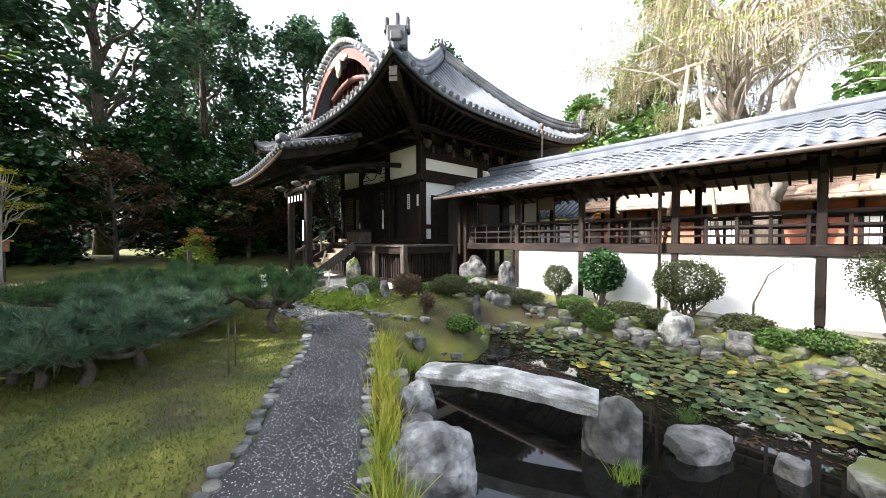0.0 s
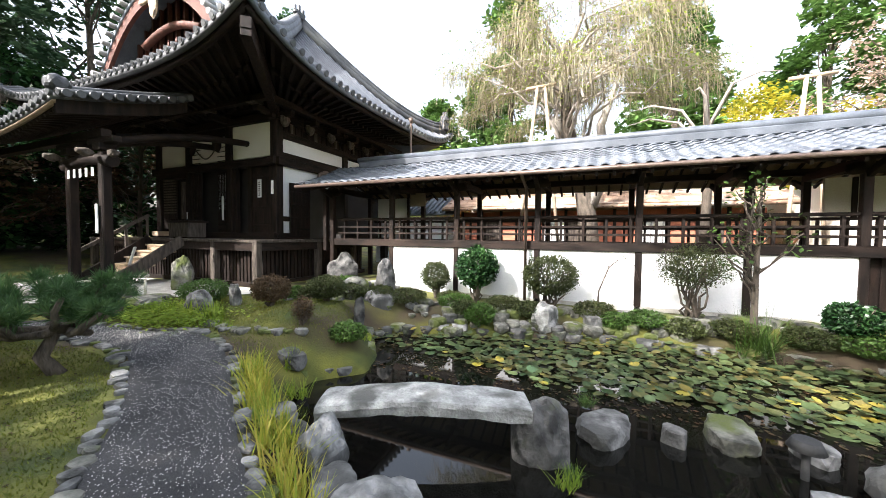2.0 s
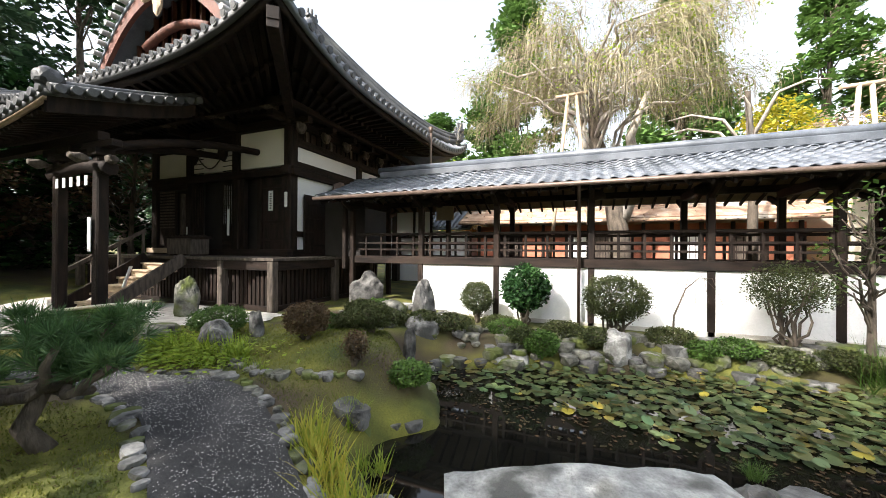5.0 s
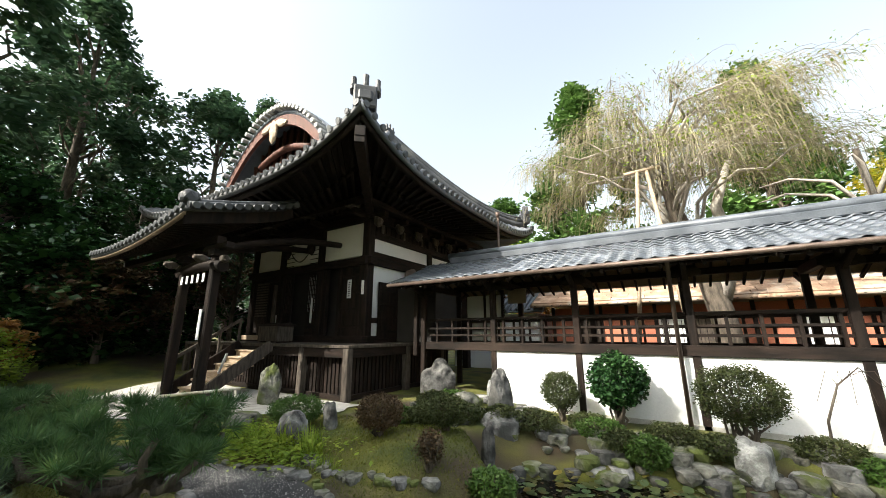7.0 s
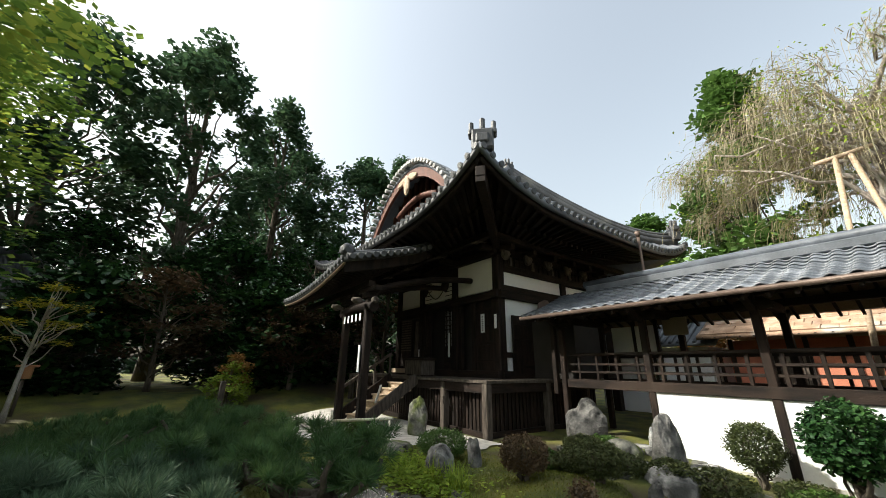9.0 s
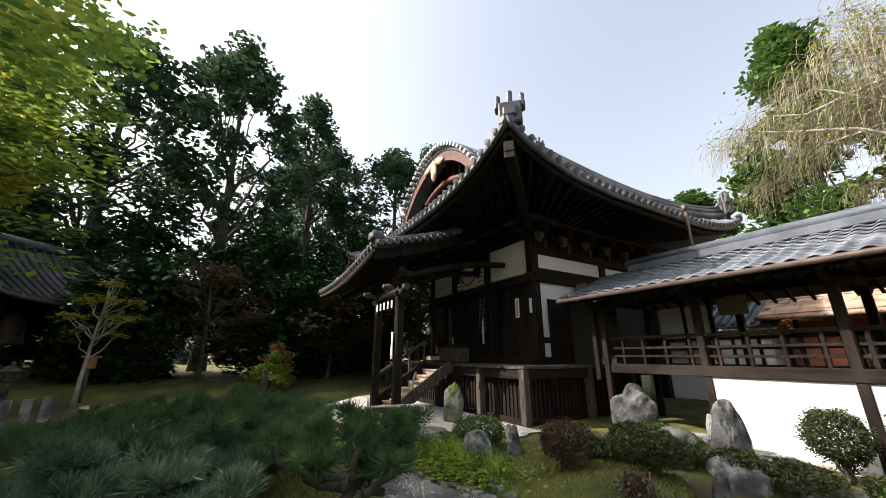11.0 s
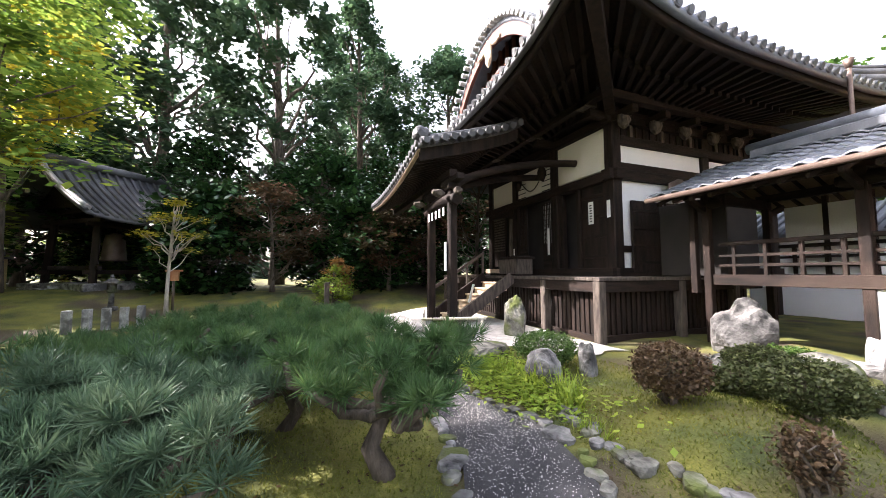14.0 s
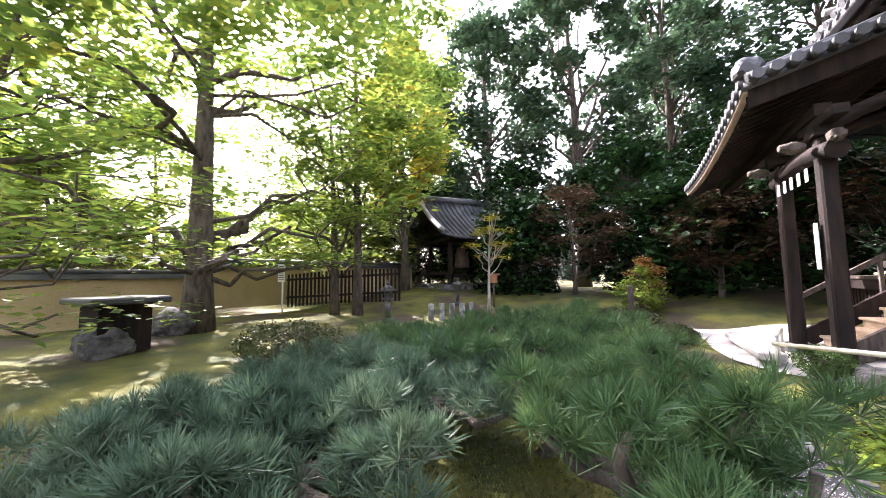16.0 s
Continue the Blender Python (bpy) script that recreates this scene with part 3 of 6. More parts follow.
# front face ties
for z0, z1, pr in ((P0 - 0.02, P0 + 0.2, 0.19), (3.62, 3.86, 0.18), (5.02, 5.24, 0.17), (5.42, 5.66, 0.24)):
    box("tie_beam", (-6.35, -pr, z0), (0.3, pr - 0.1, z1), WOODX, hall)
    box("tie_beam", (-pr + 0.1, -0.3, z0 + 0.003), (pr, 6.4, z1 + 0.003), WOODX, hall)
for a, b, z0, z1 in ((fx[1], fx[0], 3.93, 5.0), (fx[2], fx[1], 3.93, 4.75), (fx[3], fx[2], 3.72, 4.7)):
    box("plaster_panel", (a + 0.14, -0.05, z0), (b - 0.14, 0.05, z1), PLASTERCREAM, hall, "cream plaster panel", bev=0)
    if z1 < 5:
        box("upper_board", (a + 0.14, -0.06, z1), (b - 0.14, 0.06, 5.05), WOODX, hall)
# a low cross beam at the far bay
box("tie_beam", (fx[3] + 0.1, -0.16, 3.45), (fx[2] - 0.1, 0.1, 3.64), WOODX, hall)
# near bay: two dark doors, one slid open, with paper notices
box("door_leaf", (-1.02, -0.06, P0 + 0.2), (-0.15, 0.0, 3.62), WOOD, hall, "dark plank door")
for i in range(4):
    box("door_rail", (-1.02, -0.085, P0 + 0.45 + i * 0.52), (-0.15, -0.062, P0 + 0.53 + i * 0.52), WOODX, hall, bev=0.004)
box("jamb", (-1.2, -0.1, P0 + 0.2), (-1.05, 0.05, 3.62), WOOD, hall)
box("jamb", (-1.95, -0.1, P0 + 0.2), (-1.75, 0.05, 3.62), WOOD, hall)
# middle bay: lattice shutters
for x0, x1 in ((-2.75, -2.3), (-4.1, -3.65)):
    lat = box("lattice_door", (x0, -0.02, P0 + 0.35), (x1, 0.02, 3.6), BLACK, hall, "paper-backed lattice shutter")
    box("lattice_paper", (x0 + 0.03, -0.028, P0 + 1.0), (x1 - 0.03, -0.022, 3.5), PAPER if x0 > -3 else WOODGREY, lat, "aged white paper", bev=0)
    for i in range(6):
        x = x0 + 0.02 + (x1 - x0 - 0.04) * i / 5
        box("lattice_bar", (x - 0.014, -0.06, P0 + 0.9), (x + 0.014, -0.03, 3.55), WOOD, lat, bev=0)
    for i in range(17):
        z = P0 + 0.95 + i * 0.155
        box("lattice_bar", (x0, -0.055, z - 0.014), (x1, -0.032, z + 0.014), WOOD, lat, bev=0)
    box("lattice_foot", (x0, -0.05, P0 + 0.2), (x1, -0.025, P0 + 0.9), WOODX, lat, bev=0)
# far bay: slatted door, bright sill
lat = box("slatted_door", (-5.9, -0.05, P0 + 0.3), (-5.0, 0.0, 3.4), WOOD, hall, "brown slatted door")
for i in range(16):
    box("slat", (-5.82, -0.08, P0 + 0.9 + i * 0.1), (-5.08, -0.052, P0 + 0.95 + i * 0.1), WOODGREY, lat, bev=0)
box("door_edge", (-4.55, -0.2, P0 + 0.2), (-4.45, -0.02, 3.3), WOODGREY, hall)
box("door_sill", (-5.95, -0.42, P0 + 0.06), (-4.4, -0.19, P0 + 0.22), WOODPALE, hall, "pale worn door sill")
# frog-leg ornaments and swag above the middle bay
for x in (-2.55, -3.9):
    put("carved_boss", rock_mesh("carved_boss", (0.13, 0.12, 0.2), 5), WOOD, hall, "dark carved beam end", Matrix.Translation((x, -0.2, 4.45)))
tube("rope_swag", [(-3.6 + 0.12 * j, -0.24, 4.35 - 0.35 * math.sin(j / 9 * math.pi)) for j in range(10)], 0.02, WOODGREY, hall, "sagging straw rope", n=6)

# right face: white panels and the dark sliding door
box("plaster_panel", (-0.05, 0.14, 4.06), (0.055, 3.06, 4.5), PLASTER, hall, "white plaster panel", bev=0)
box("tie_beam", (-0.1, 0.12, 3.86), (0.12, 3.1, 4.06), WOODX, hall)
box("plaster_panel", (-0.05, 0.14, 2.02), (0.055, 3.06, 3.86), PLASTER, hall, "white plaster panel", bev=0)
box("tie_beam", (-0.1, 0.12, 1.86), (0.1, 3.1, 2.02), WOODX, hall)
box("plaster_panel", (-0.05, 0.14, 1.48), (0.055, 3.06, 1.86), PLASTER, hall, "white plaster panel", bev=0)
box("tie_beam", (-0.1, 0.12, 4.5), (0.15, 6.1, 4.72), WOODX, hall)
for y0, y1 in ((0.14, 3.06), (3.34, 6.06)):
    box("upper_board", (-0.05, y0, 4.72), (0.05, y1, 5.42), WOOD, hall, bev=0)
    for i in range(12):
        y = y0 + (y1 - y0) * (i + 0.5) / 12
        box("upper_slat", (0.05, y - 0.035, 4.74), (0.085, y + 0.035, 5.03), WOOD, hall, bev=0)
box("plaster_panel", (-0.05, 3.34, 3.9), (0.055, 6.06, 4.45), PLASTER, hall, "white plaster panel", bev=0)
sd = box("sliding_door", (0.13, 0.36, P0 + 0.12), (0.2, 1.4, 3.12), WOOD, hall, "dark weathered sliding shutter")
for i in range(4):
    box("shutter_batten", (0.2, 0.36, P0 + 0.3 + i * 0.42), (0.225, 1.4, P0 + 0.36 + i * 0.42), WOODX, sd, bev=0)
gd = box("grille_door", (0.13, 1.5, P0 + 0.12), (0.2, 2.0, 3.12), WOOD, hall, "dark barred grille door")
for i in range(6):
    box("grille_bar", (0.2, 1.53 + i * 0.08, 2.4), (0.25, 1.56 + i * 0.08, 3.1), WOODGREY, gd, bev=0)
put("gong", rock_mesh("gong", (0.07, 0.3, 0.3), 9), COPPER, hall, "dark round hanging gong", Matrix.Translation((0.34, 1.75, 3.42)))
box("name_board", (0.22, 2.3, 3.35), (0.26, 2.95, 3.66), WOODGREY, hall, "grey wooden name board")

# bracket sets under the eaves
for x in fx:
    for s in (0.0,):
        box("bracket_arm", (x - 0.1, -0.75, 5.1), (x + 0.1, 0.1, 5.28), WOODX, hall)
        box("bracket_block", (x - 0.17, -0.95, 5.28), (x + 0.17, -0.6, 5.46), WOODGREY, hall)
for y in (0.0, 1.05, 2.1, 3.2, 4.2, 5.2, 6.2):
    box("bracket_arm", (-0.1, y - 0.09, 5.06), (0.7, y + 0.09, 5.24), WOODX, hall)
    put("bracket_block", rock_mesh("bracket_block", (0.14, 0.16, 0.17), 4, sub=2), WOODGREY, hall, "", Matrix.Translation((0.36, y, 4.98)))
box("bracket_beam", (0.55, -0.8, 5.26), (0.75, 6.6, 5.45), WOODX, hall)
box("bracket_beam", (-6.6, -0.95, 5.3), (0.75, -0.75, 5.48), WOODX, hall)
for y in (0.5, 1.6, 2.65, 3.7, 4.7):
    box("frieze_post", (0.06, y - 0.05, 4.72), (0.13, y + 0.05, 5.3), WOODGREY, hall, bev=0)

# paper notices, one per post and door
for x, y, z0, z1, w in ((-0.66, -0.09, 2.62, 3.2, 0.17), (0.0, -0.17, 2.7, 3.12, 0.1), (-2.28, -0.2, 1.9, 2.7, 0.09), (-4.25, -0.17, 1.6, 2.2, 0.05)):
    nt = thing("paper_notice", (x, y, z0), "white paper notice with black brush writing on dark wood", "notice", "notices")
    box("sheet", (x - w / 2, y - 0.012, z0), (x + w / 2, y, z1), PAPER, nt, bev=0)
    if w > 0.1:
        for i in range(7):
            z = z1 - 0.08 - i * (z1 - z0 - 0.1) / 7
            box("brush_mark", (x - 0.035, y - 0.016, z - 0.03), (x + 0.035, y - 0.0125, z), INK, nt, bev=0)

# veranda on its posts, with slatted screen below
ver = thing("veranda", (1.0, -1.6, 0), "dark plank veranda around the hall with a slatted skirt", "veranda")
VX, VY = 1.2, -1.72
n = 0
for i in range(46):
    x0 = -7.2 + i * 0.183
    box("floor_plank", (x0, VY, FLOOR - 0.07), (x0 + 0.178, -0.2, FLOOR), WOODGREY, ver, bev=0.004)
for i in range(20):
    y0 = -0.195 + i * 0.183
    box("floor_plank", (0.2, y0, FLOOR - 0.07), (VX, y0 + 0.178, FLOOR), WOODGREY, ver, bev=0.004)
box("edge_beam", (-7.25, VY + 0.03, FLOOR - 0.3), (VX - 0.03, VY + 0.15, FLOOR - 0.075), WOODX, ver)
box("edge_beam", (VX - 0.15, VY + 0.16, FLOOR - 0.3), (VX - 0.03, 3.4, FLOOR - 0.075), WOODX, ver)
for x in (VX - 0.09, -0.57, -4.7, -7.1):
    box("veranda_post", (x - 0.09, VY + 0.0, -0.1), (x + 0.09, VY + 0.18, FLOOR - 0.08), WOODGREY, ver, bev=0.015)
for y in (0.6, 2.4):
    box("veranda_post", (VX - 0.18, y - 0.09, -0.1), (VX, y + 0.09, FLOOR - 0.08), WOODGREY, ver, bev=0.015)
# black sheets behind the slats, painted shade under the floor
box("underfloor_shade", (-7.1, VY + 0.3, -0.1), (VX - 0.3, VY + 0.36, FLOOR - 0.3), BLACK, ver, bev=0)
box("underfloor_shade", (VX - 0.36, VY + 0.37, -0.1), (VX - 0.3, 3.2, FLOOR - 0.3), BLACK, ver, bev=0)
box("ground_sill", (-7.1, VY + 0.15, -0.05), (VX - 0.15, VY + 0.3, 0.12), WOODX, ver)
box("ground_sill", (VX - 0.3, VY + 0.31, -0.05), (VX - 0.15, 3.2, 0.12), WOODX, ver)
slat = fast("skirt_slat", [(-0.045, -0.02, 0), (0.045, -0.02, 0), (0.045, 0.02, 0), (-0.045, 0.02, 0), (-0.045, -0.02, 0.9), (0.045, -0.02, 0.9), (0.045, 0.02, 0.9), (-0.045, 0.02, 0.9)], BOXF)
rs = random.Random(4)
for i in range(56):
    x = -6.9 + i * 0.14
    if x < VX - 0.35:
        put("skirt_slat", slat, WOOD, ver, "", pose(x, VY + 0.22, 0.1 + rs.uniform(-0.03, 0.03), 0, rs.uniform(-1, 1), 0))
for i in range(32):
    put("skirt_slat", slat, WOOD, ver, "", pose(VX - 0.22, VY + 0.4 + i * 0.14, 0.1 + rs.uniform(-0.03, 0.03), 0, rs.uniform(-1, 1), 90))

# ---- porch ----
porch = thing("porch", (-2.65, -3.8, 0), "timber entrance porch with a curved tiled roof and carved beam ends", "porch")
KX0, KX1 = -7.3, -1.05


def porch_z(x, v):
    c = (x - KX0) / (KX1 - KX0)
    return 5.2 - 1.35 * v ** 0.85 + (0.5 * c**2.5 + 0.12 * (1 - c) ** 4) * v


def porch_surf(u, v):
    x = KX0 + (KX1 - KX0) * u
    return (x, -2.0 - 2.65 * v, porch_z(x, v))


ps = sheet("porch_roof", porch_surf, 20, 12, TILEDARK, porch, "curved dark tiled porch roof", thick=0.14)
lines = []
for i in range(24):
    x = KX0 + 0.1 + (KX1 - KX0 - 0.2) * i / 23
    lines.append(([(x, -2.0 - 2.68 * j / 8, porch_z(x, j / 8) + 0.03) for j in range(9)], [0.07] * 9))
part("cover_tiles", tube_bm(lines, 6), TILEDARK, ps)
for dx, dz, mt in ((-0.02, 0.08, TILELIT), (0.16, -0.02, TILELIT), (-0.25, 0.1, TILELIT)):
    for x in (KX1 + dx,):
        tube("verge_course", [(x, -2.0 - 2.65 * j / 10, porch_z(KX1, j / 10) + dz) for j in range(11)], 0.075, TILEDARK, ps, "dark verge tile row")
vt = bpy.data.meshes.new("verge_cap")
b2 = tube_bm([([(-0.12, 0, 0), (0.1, 0, 0)], [0.08, 0.08])], 10)
b2.to_mesh(vt)
b2.free()
for j in range(12):
    v = (j + 0.5) / 12
    put("verge_cap", vt, TILEDARK, ps, "", Matrix.Translation((KX1 + 0.2, -2.0 - 2.65 * v, porch_z(KX1, v) - 0.06)))
for i in range(24):
    x = KX0 + 0.1 + (KX1 - KX0 - 0.2) * i / 23
    put("eave_tile", eave_disc, TILE, ps, "", pose(x, -4.68, porch_z(x, 1) + 0.02, 0, 0, -90))
bm = rock_mesh("porch_corner_tile", (0.17, 0.2, 0.2), 8)
put("porch_corner_tile", bm, TILEDARK, porch, "knobbly corner ridge tile", Matrix.Translation((KX1 - 0.05, -4.57, porch_z(KX1, 1) + 0.2)))
pu = sheet("porch_soffit", lambda u, v: (KX0 + 0.1 + (KX1 - KX0 - 0.2) * u, -2.05 - 2.5 * v, porch_z(KX0 + 0.1 + (KX1 - KX0 - 0.2) * u, v) - 0.17), 16, 10, WOOD, porch)
for i in range(33):
    x = KX0 + 0.15 + (KX1 - KX0 - 0.3) * i / 32
    tube("porch_rafter", [(x, -2.05 - 2.5 * j / 8, porch_z(x, j / 8) - 0.24) for j in range(9)], 0.05, WOODX, pu, n=4)
# pale wood here paints the sunlight along the porch edge
tube("eave_board", [(KX0 + 0.05 + (KX1 - KX0 - 0.1) * j / 16, -4.6, porch_z(KX0 + (KX1 - KX0) * j / 16, 1) - 0.13) for j in range(17)], 0.07, WOODPALE, porch, "eave board in a pale sunlit tone", n=4)
# side boards under the verge
bm = bmesh.new()
rows = []
for j in range(11):
    z = porch_z(KX1, j / 10)
    rows.append([bm.verts.new((KX1 - 0.08 + o, -2.0 - 2.6 * j / 10, z - h)) for o, h in ((-0.05, 0.1), (0.05, 0.1), (0.05, 0.42), (-0.05, 0.42))])
for r0, r1 in zip(rows, rows[1:]):
    for i in range(4):
        bm.faces.new((r0[i], r0[(i + 1) % 4], r1[(i + 1) % 4], r1[i]))
part("verge_board", bm, WOOD, porch)
PY = -3.75
for x in (-1.25, -2.8):
    pp = box("porch_post", (x - 0.1, PY - 0.1, 0.1), (x + 0.1, PY + 0.1, 3.35), WOOD, porch, bev=0.025)
    box("post_base", (x - 0.2, PY - 0.2, -0.02), (x + 0.2, PY + 0.2, 0.12), STONE, porch, "stone post base")
    box("bracket_block", (x - 0.16, PY - 0.16, 3.35), (x + 0.16, PY + 0.16, 3.5), WOODX, porch)
    box("bracket_arm", (x - 0.55, PY - 0.09, 3.5), (x + 0.55, PY + 0.09, 3.64), WOODX, porch)
    put("carved_beam_end", rock_mesh("carved_beam_end", (0.09, 0.16, 0.09), 6), WOODGREY, porch, "carved beam nose", Matrix.Translation((x, PY - 0.35, 3.25)))
    put("carved_beam_end", rock_mesh("carved_beam_end", (0.16, 0.09, 0.09), 7), WOODGREY, porch, "carved beam nose", Matrix.Translation((x + (0.35 if x > -2 else -0.4), PY, 3.25)))
    tube("rainbow_beam", [(x, PY + 3.75 * j / 10, 3.45 + 0.95 * (j / 10) ** 0.7 + 0.1 * math.sin(j / 10 * math.pi)) for j in range(11)], 0.1, WOODX, porch, "curved rainbow beam")
tube("rainbow_beam", [(-3.1 + 2.2 * j / 10, PY, 3.08 + 0.12 * math.sin(j / 10 * math.pi)) for j in range(11)], 0.14, WOODX, porch, "curved rainbow beam")
box("purlin", (KX0 + 0.1, PY - 0.1, 3.66), (KX1 - 0.1, PY + 0.1, 3.84), WOODX, porch)
for i in range(5):
    nt = box("paper_streamer", (-2.6 + i * 0.28, PY - 0.16, 2.75), (-2.5 + i * 0.28, PY - 0.15, 2.95), PAPER, porch, "small white paper streamer", bev=0)
nt = thing("post_sign", (-1.35, PY - 0.16, 1.42), "white paper sign fixed to the porch post", "notice", "notices")
box("sheet", (-1.36, PY - 0.16, 1.42), (-1.26, PY - 0.14, 2.1), PAPER, nt, bev=0)

# stairs
st = thing("wooden_stairs", (-2.7, -2.6, 0), "worn pale wooden stairs up to the veranda", "stairs")
for i in range(6):
    y = -3.25 + i * 0.27
    z = 0.2 + i * 0.18
    box("tread", (-3.45, y, z - 0.05), (-1.95, y + 0.32, z), WOODPALE, st, bev=0.008)
    box("riser", (-3.42, y + 0.04, z - 0.18), (-1.98, y + 0.06, z - 0.05), WOODPALE, st, bev=0)
for x in (-1.9, -3.5):
    beam("stringer", (x, -3.45, 0.1), (x, -1.72, FLOOR - 0.04), 0.09, 0.3, WOODGREY if x > -2 else WOOD, st)
for x in (-3.6,):
    beam("handrail", (x, -3.5, 0.85), (x, -1.7, 2.0), 0.07, 0.09, WOODGREY, st)
    for j in range(4):
        y = -3.4 + j * 0.55
        box("baluster", (x - 0.03, y - 0.03, 0.1 + j * 0.36), (x + 0.03, y + 0.03, 0.85 + j * 0.36), WOODGREY, st)
sb = thing("standing_signboard", (-2.35, -2.75, 0.4), "narrow white standing signboard on the stairs", "sign")
beam("board", (-2.35, -2.82, 0.55), (-2.25, -2.72, 1.05), 0.14, 0.03, PAPER, sb)
ob = thing("offertory_box", (-3.0, -0.9, FLOOR), "dark wooden offertory box on the veranda", "offertory box")
box("body", (-3.6, -1.15, FLOOR + 0.04), (-2.55, -0.6, FLOOR + 0.5), WOODGREY, ob)
box("rim", (-3.66, -1.2, FLOOR + 0.5), (-2.49, -0.55, FLOOR + 0.57), WOODX, ob)
for i in range(7):
    box("top_slat", (-3.58 + i * 0.15, -1.12, FLOOR + 0.58), (-3.52 + i * 0.15, -0.62, FLOOR + 0.61), WOODX, ob, bev=0)
for x in (-3.55, -2.65):
    box("foot", (x, -1.1, FLOOR), (x + 0.1, -0.65, FLOOR + 0.04), WOODX, ob, bev=0)

# low bamboo barrier by the stairs
bar = thing("bamboo_barrier", (-0.9, -4.4, 0), "low pale bamboo barrier rail on short posts", "barrier")
tube("rail", [(-2.3, -4.1, 0.42), (-1.3, -4.45, 0.42)], 0.025, BAMBOO, bar)
tube("rail", [(-1.25, -4.5, 0.32), (0.7, -3.9, 0.55)], 0.03, BAMBOO, bar)
for x, y, h in ((-2.25, -4.12, 0.42), (-1.35, -4.43, 0.42), (0.62, -3.92, 0.55), (-1.2, -4.48, 0.33)):
    tube("post", [(x, y, 0.02), (x, y, h)], 0.028, BAMBOO, bar)
box("step_stone", (-3.9, -4.6, 0.0), (-1.6, -4.25, 0.12), GRAVEL, None, "", 0.02).name = "threshold_stone"
tagged(bpy.data.objects["threshold_stone"], "long pale threshold stone before the porch", "step stone")

# ---- downpipe ----
dp = thing("downpipe", (2.75, 3.8, 3.6), "thin brown metal downpipe from the hall eave", "downpipe")
tube("pipe", [(2.74, 3.8, 5.75), (2.74, 3.8, 2.95)], 0.045, COPPER, dp)
tube("funnel", [(2.74, 3.8, 5.92), (2.74, 3.8, 5.72)], [0.1, 0.05], COPPER, dp)

# ---- corridor ----
cor = thing("roofed_corridor", (8.5, 1.9, 0), "long raised timber corridor with a grey tiled roof and railings", "corridor")
CF, CB = 0.6, 2.55
WX0, WX1 = 3.91, 13.75
tagged(box("wall_corridor", (WX0, CF - 0.06, -0.6), (WX1, CF + 0.06, 1.13), PLASTER, None, "", 0), "long white plaster wall below the corridor", "wall", kind="structure")
box("wall_foot", (WX0, CF - 0.09, -0.6), (WX1, CF - 0.062, -0.06), GRAVEL, cor, "grey cement plinth", bev=0.005)
posts = [1.75, 3.91, 5.92, 8.03, 10.2, 12.1, 13.75, 15.8, 17.8, 19.8]
for x in posts:
    low = gz(x, CF) - 0.1
    box("post", (x - 0.068, CF - 0.09, low), (x + 0.068, CF + 0.045, 2.92), WOOD, cor, bev=0.012)
    box("post", (x - 0.068, CB - 0.045, low), (x + 0.068, CB + 0.09, 2.92), WOOD, cor, bev=0.012)
    box("cross_beam", (x - 0.07, CF, 2.76), (x + 0.07, CB, 2.94), WOODX, cor)
    for yy, s in ((CF - 0.02, -1), (CB + 0.02, 1)):
        beam("bracket", (x, yy, 2.6), (x, yy + s * 0.6, 2.84), 0.08, 0.12, WOODX, cor)
    put("pillow_block", rock_mesh("pillow_block", (0.3, 0.08, 0.11), 2, sub=2), WOODX, cor, "", Matrix.Translation((x, CF - 0.02, 2.74)))
for y in (CF, CB):
    box("sill_beam", (1.87, y - 0.11, 1.13), (20.2, y + 0.09, 1.33), WOODX, cor)
    box("eave_beam", (1.6, y - 0.07, 2.9), (20.6, y + 0.07, 3.06), WOODX, cor)
    box("top_rail", (1.95, y - 0.05, 1.88), (20.1, y + 0.03, 1.95), WOODX, cor)
    for z in (1.48, 1.66):
        box("mid_rail", (1.95, y - 0.03, z), (20.1, y + 0.02, z + 0.05), WOODX, cor, bev=0.004)
    for i in range(37):
        x = 2.2 + i * 0.49
        box("baluster", (x - 0.028, y - 0.035, 1.33), (x + 0.028, y + 0.025, 1.88), WOOD, cor, bev=0.004)
for i in range(9):
    y0 = CF + 0.1 + i * 0.2
    box("floor_board", (0.2 if y0 > 0.9 else 1.9, y0, 1.22), (20.1, y0 + 0.195, 1.27), WOODGREY, cor, bev=0.003)
box("end_post", (1.46, CF - 0.14, 0.95), (1.58, CF - 0.02, 2.85), WOOD, cor, "reddish pine end post")
# added black sheet: shade at the corridor's hall end put into colour
box("end_shadow", (0.4, CF + 0.4, 1.3), (1.85, CF + 0.45, 2.95), BLACK, cor, "black sheet for the shade between hall and corridor")
# roof
RY, RZ, EZ = 1.57, 3.72, 2.93
EF, EB = -0.32, 3.46
X0, X1 = 1.2, 21.0


def cor_z(y):
    t = abs(y - RY) / (RY - EF)
    return RZ - (RZ - EZ) * t - 0.05 * math.sin(t * math.pi)


def cor_bed(side):
    return lambda u, v: (X0 + (X1 - X0) * u, RY + side * (RY - EF) * v, cor_z(RY + (RY - EF) * v) - 0.05)


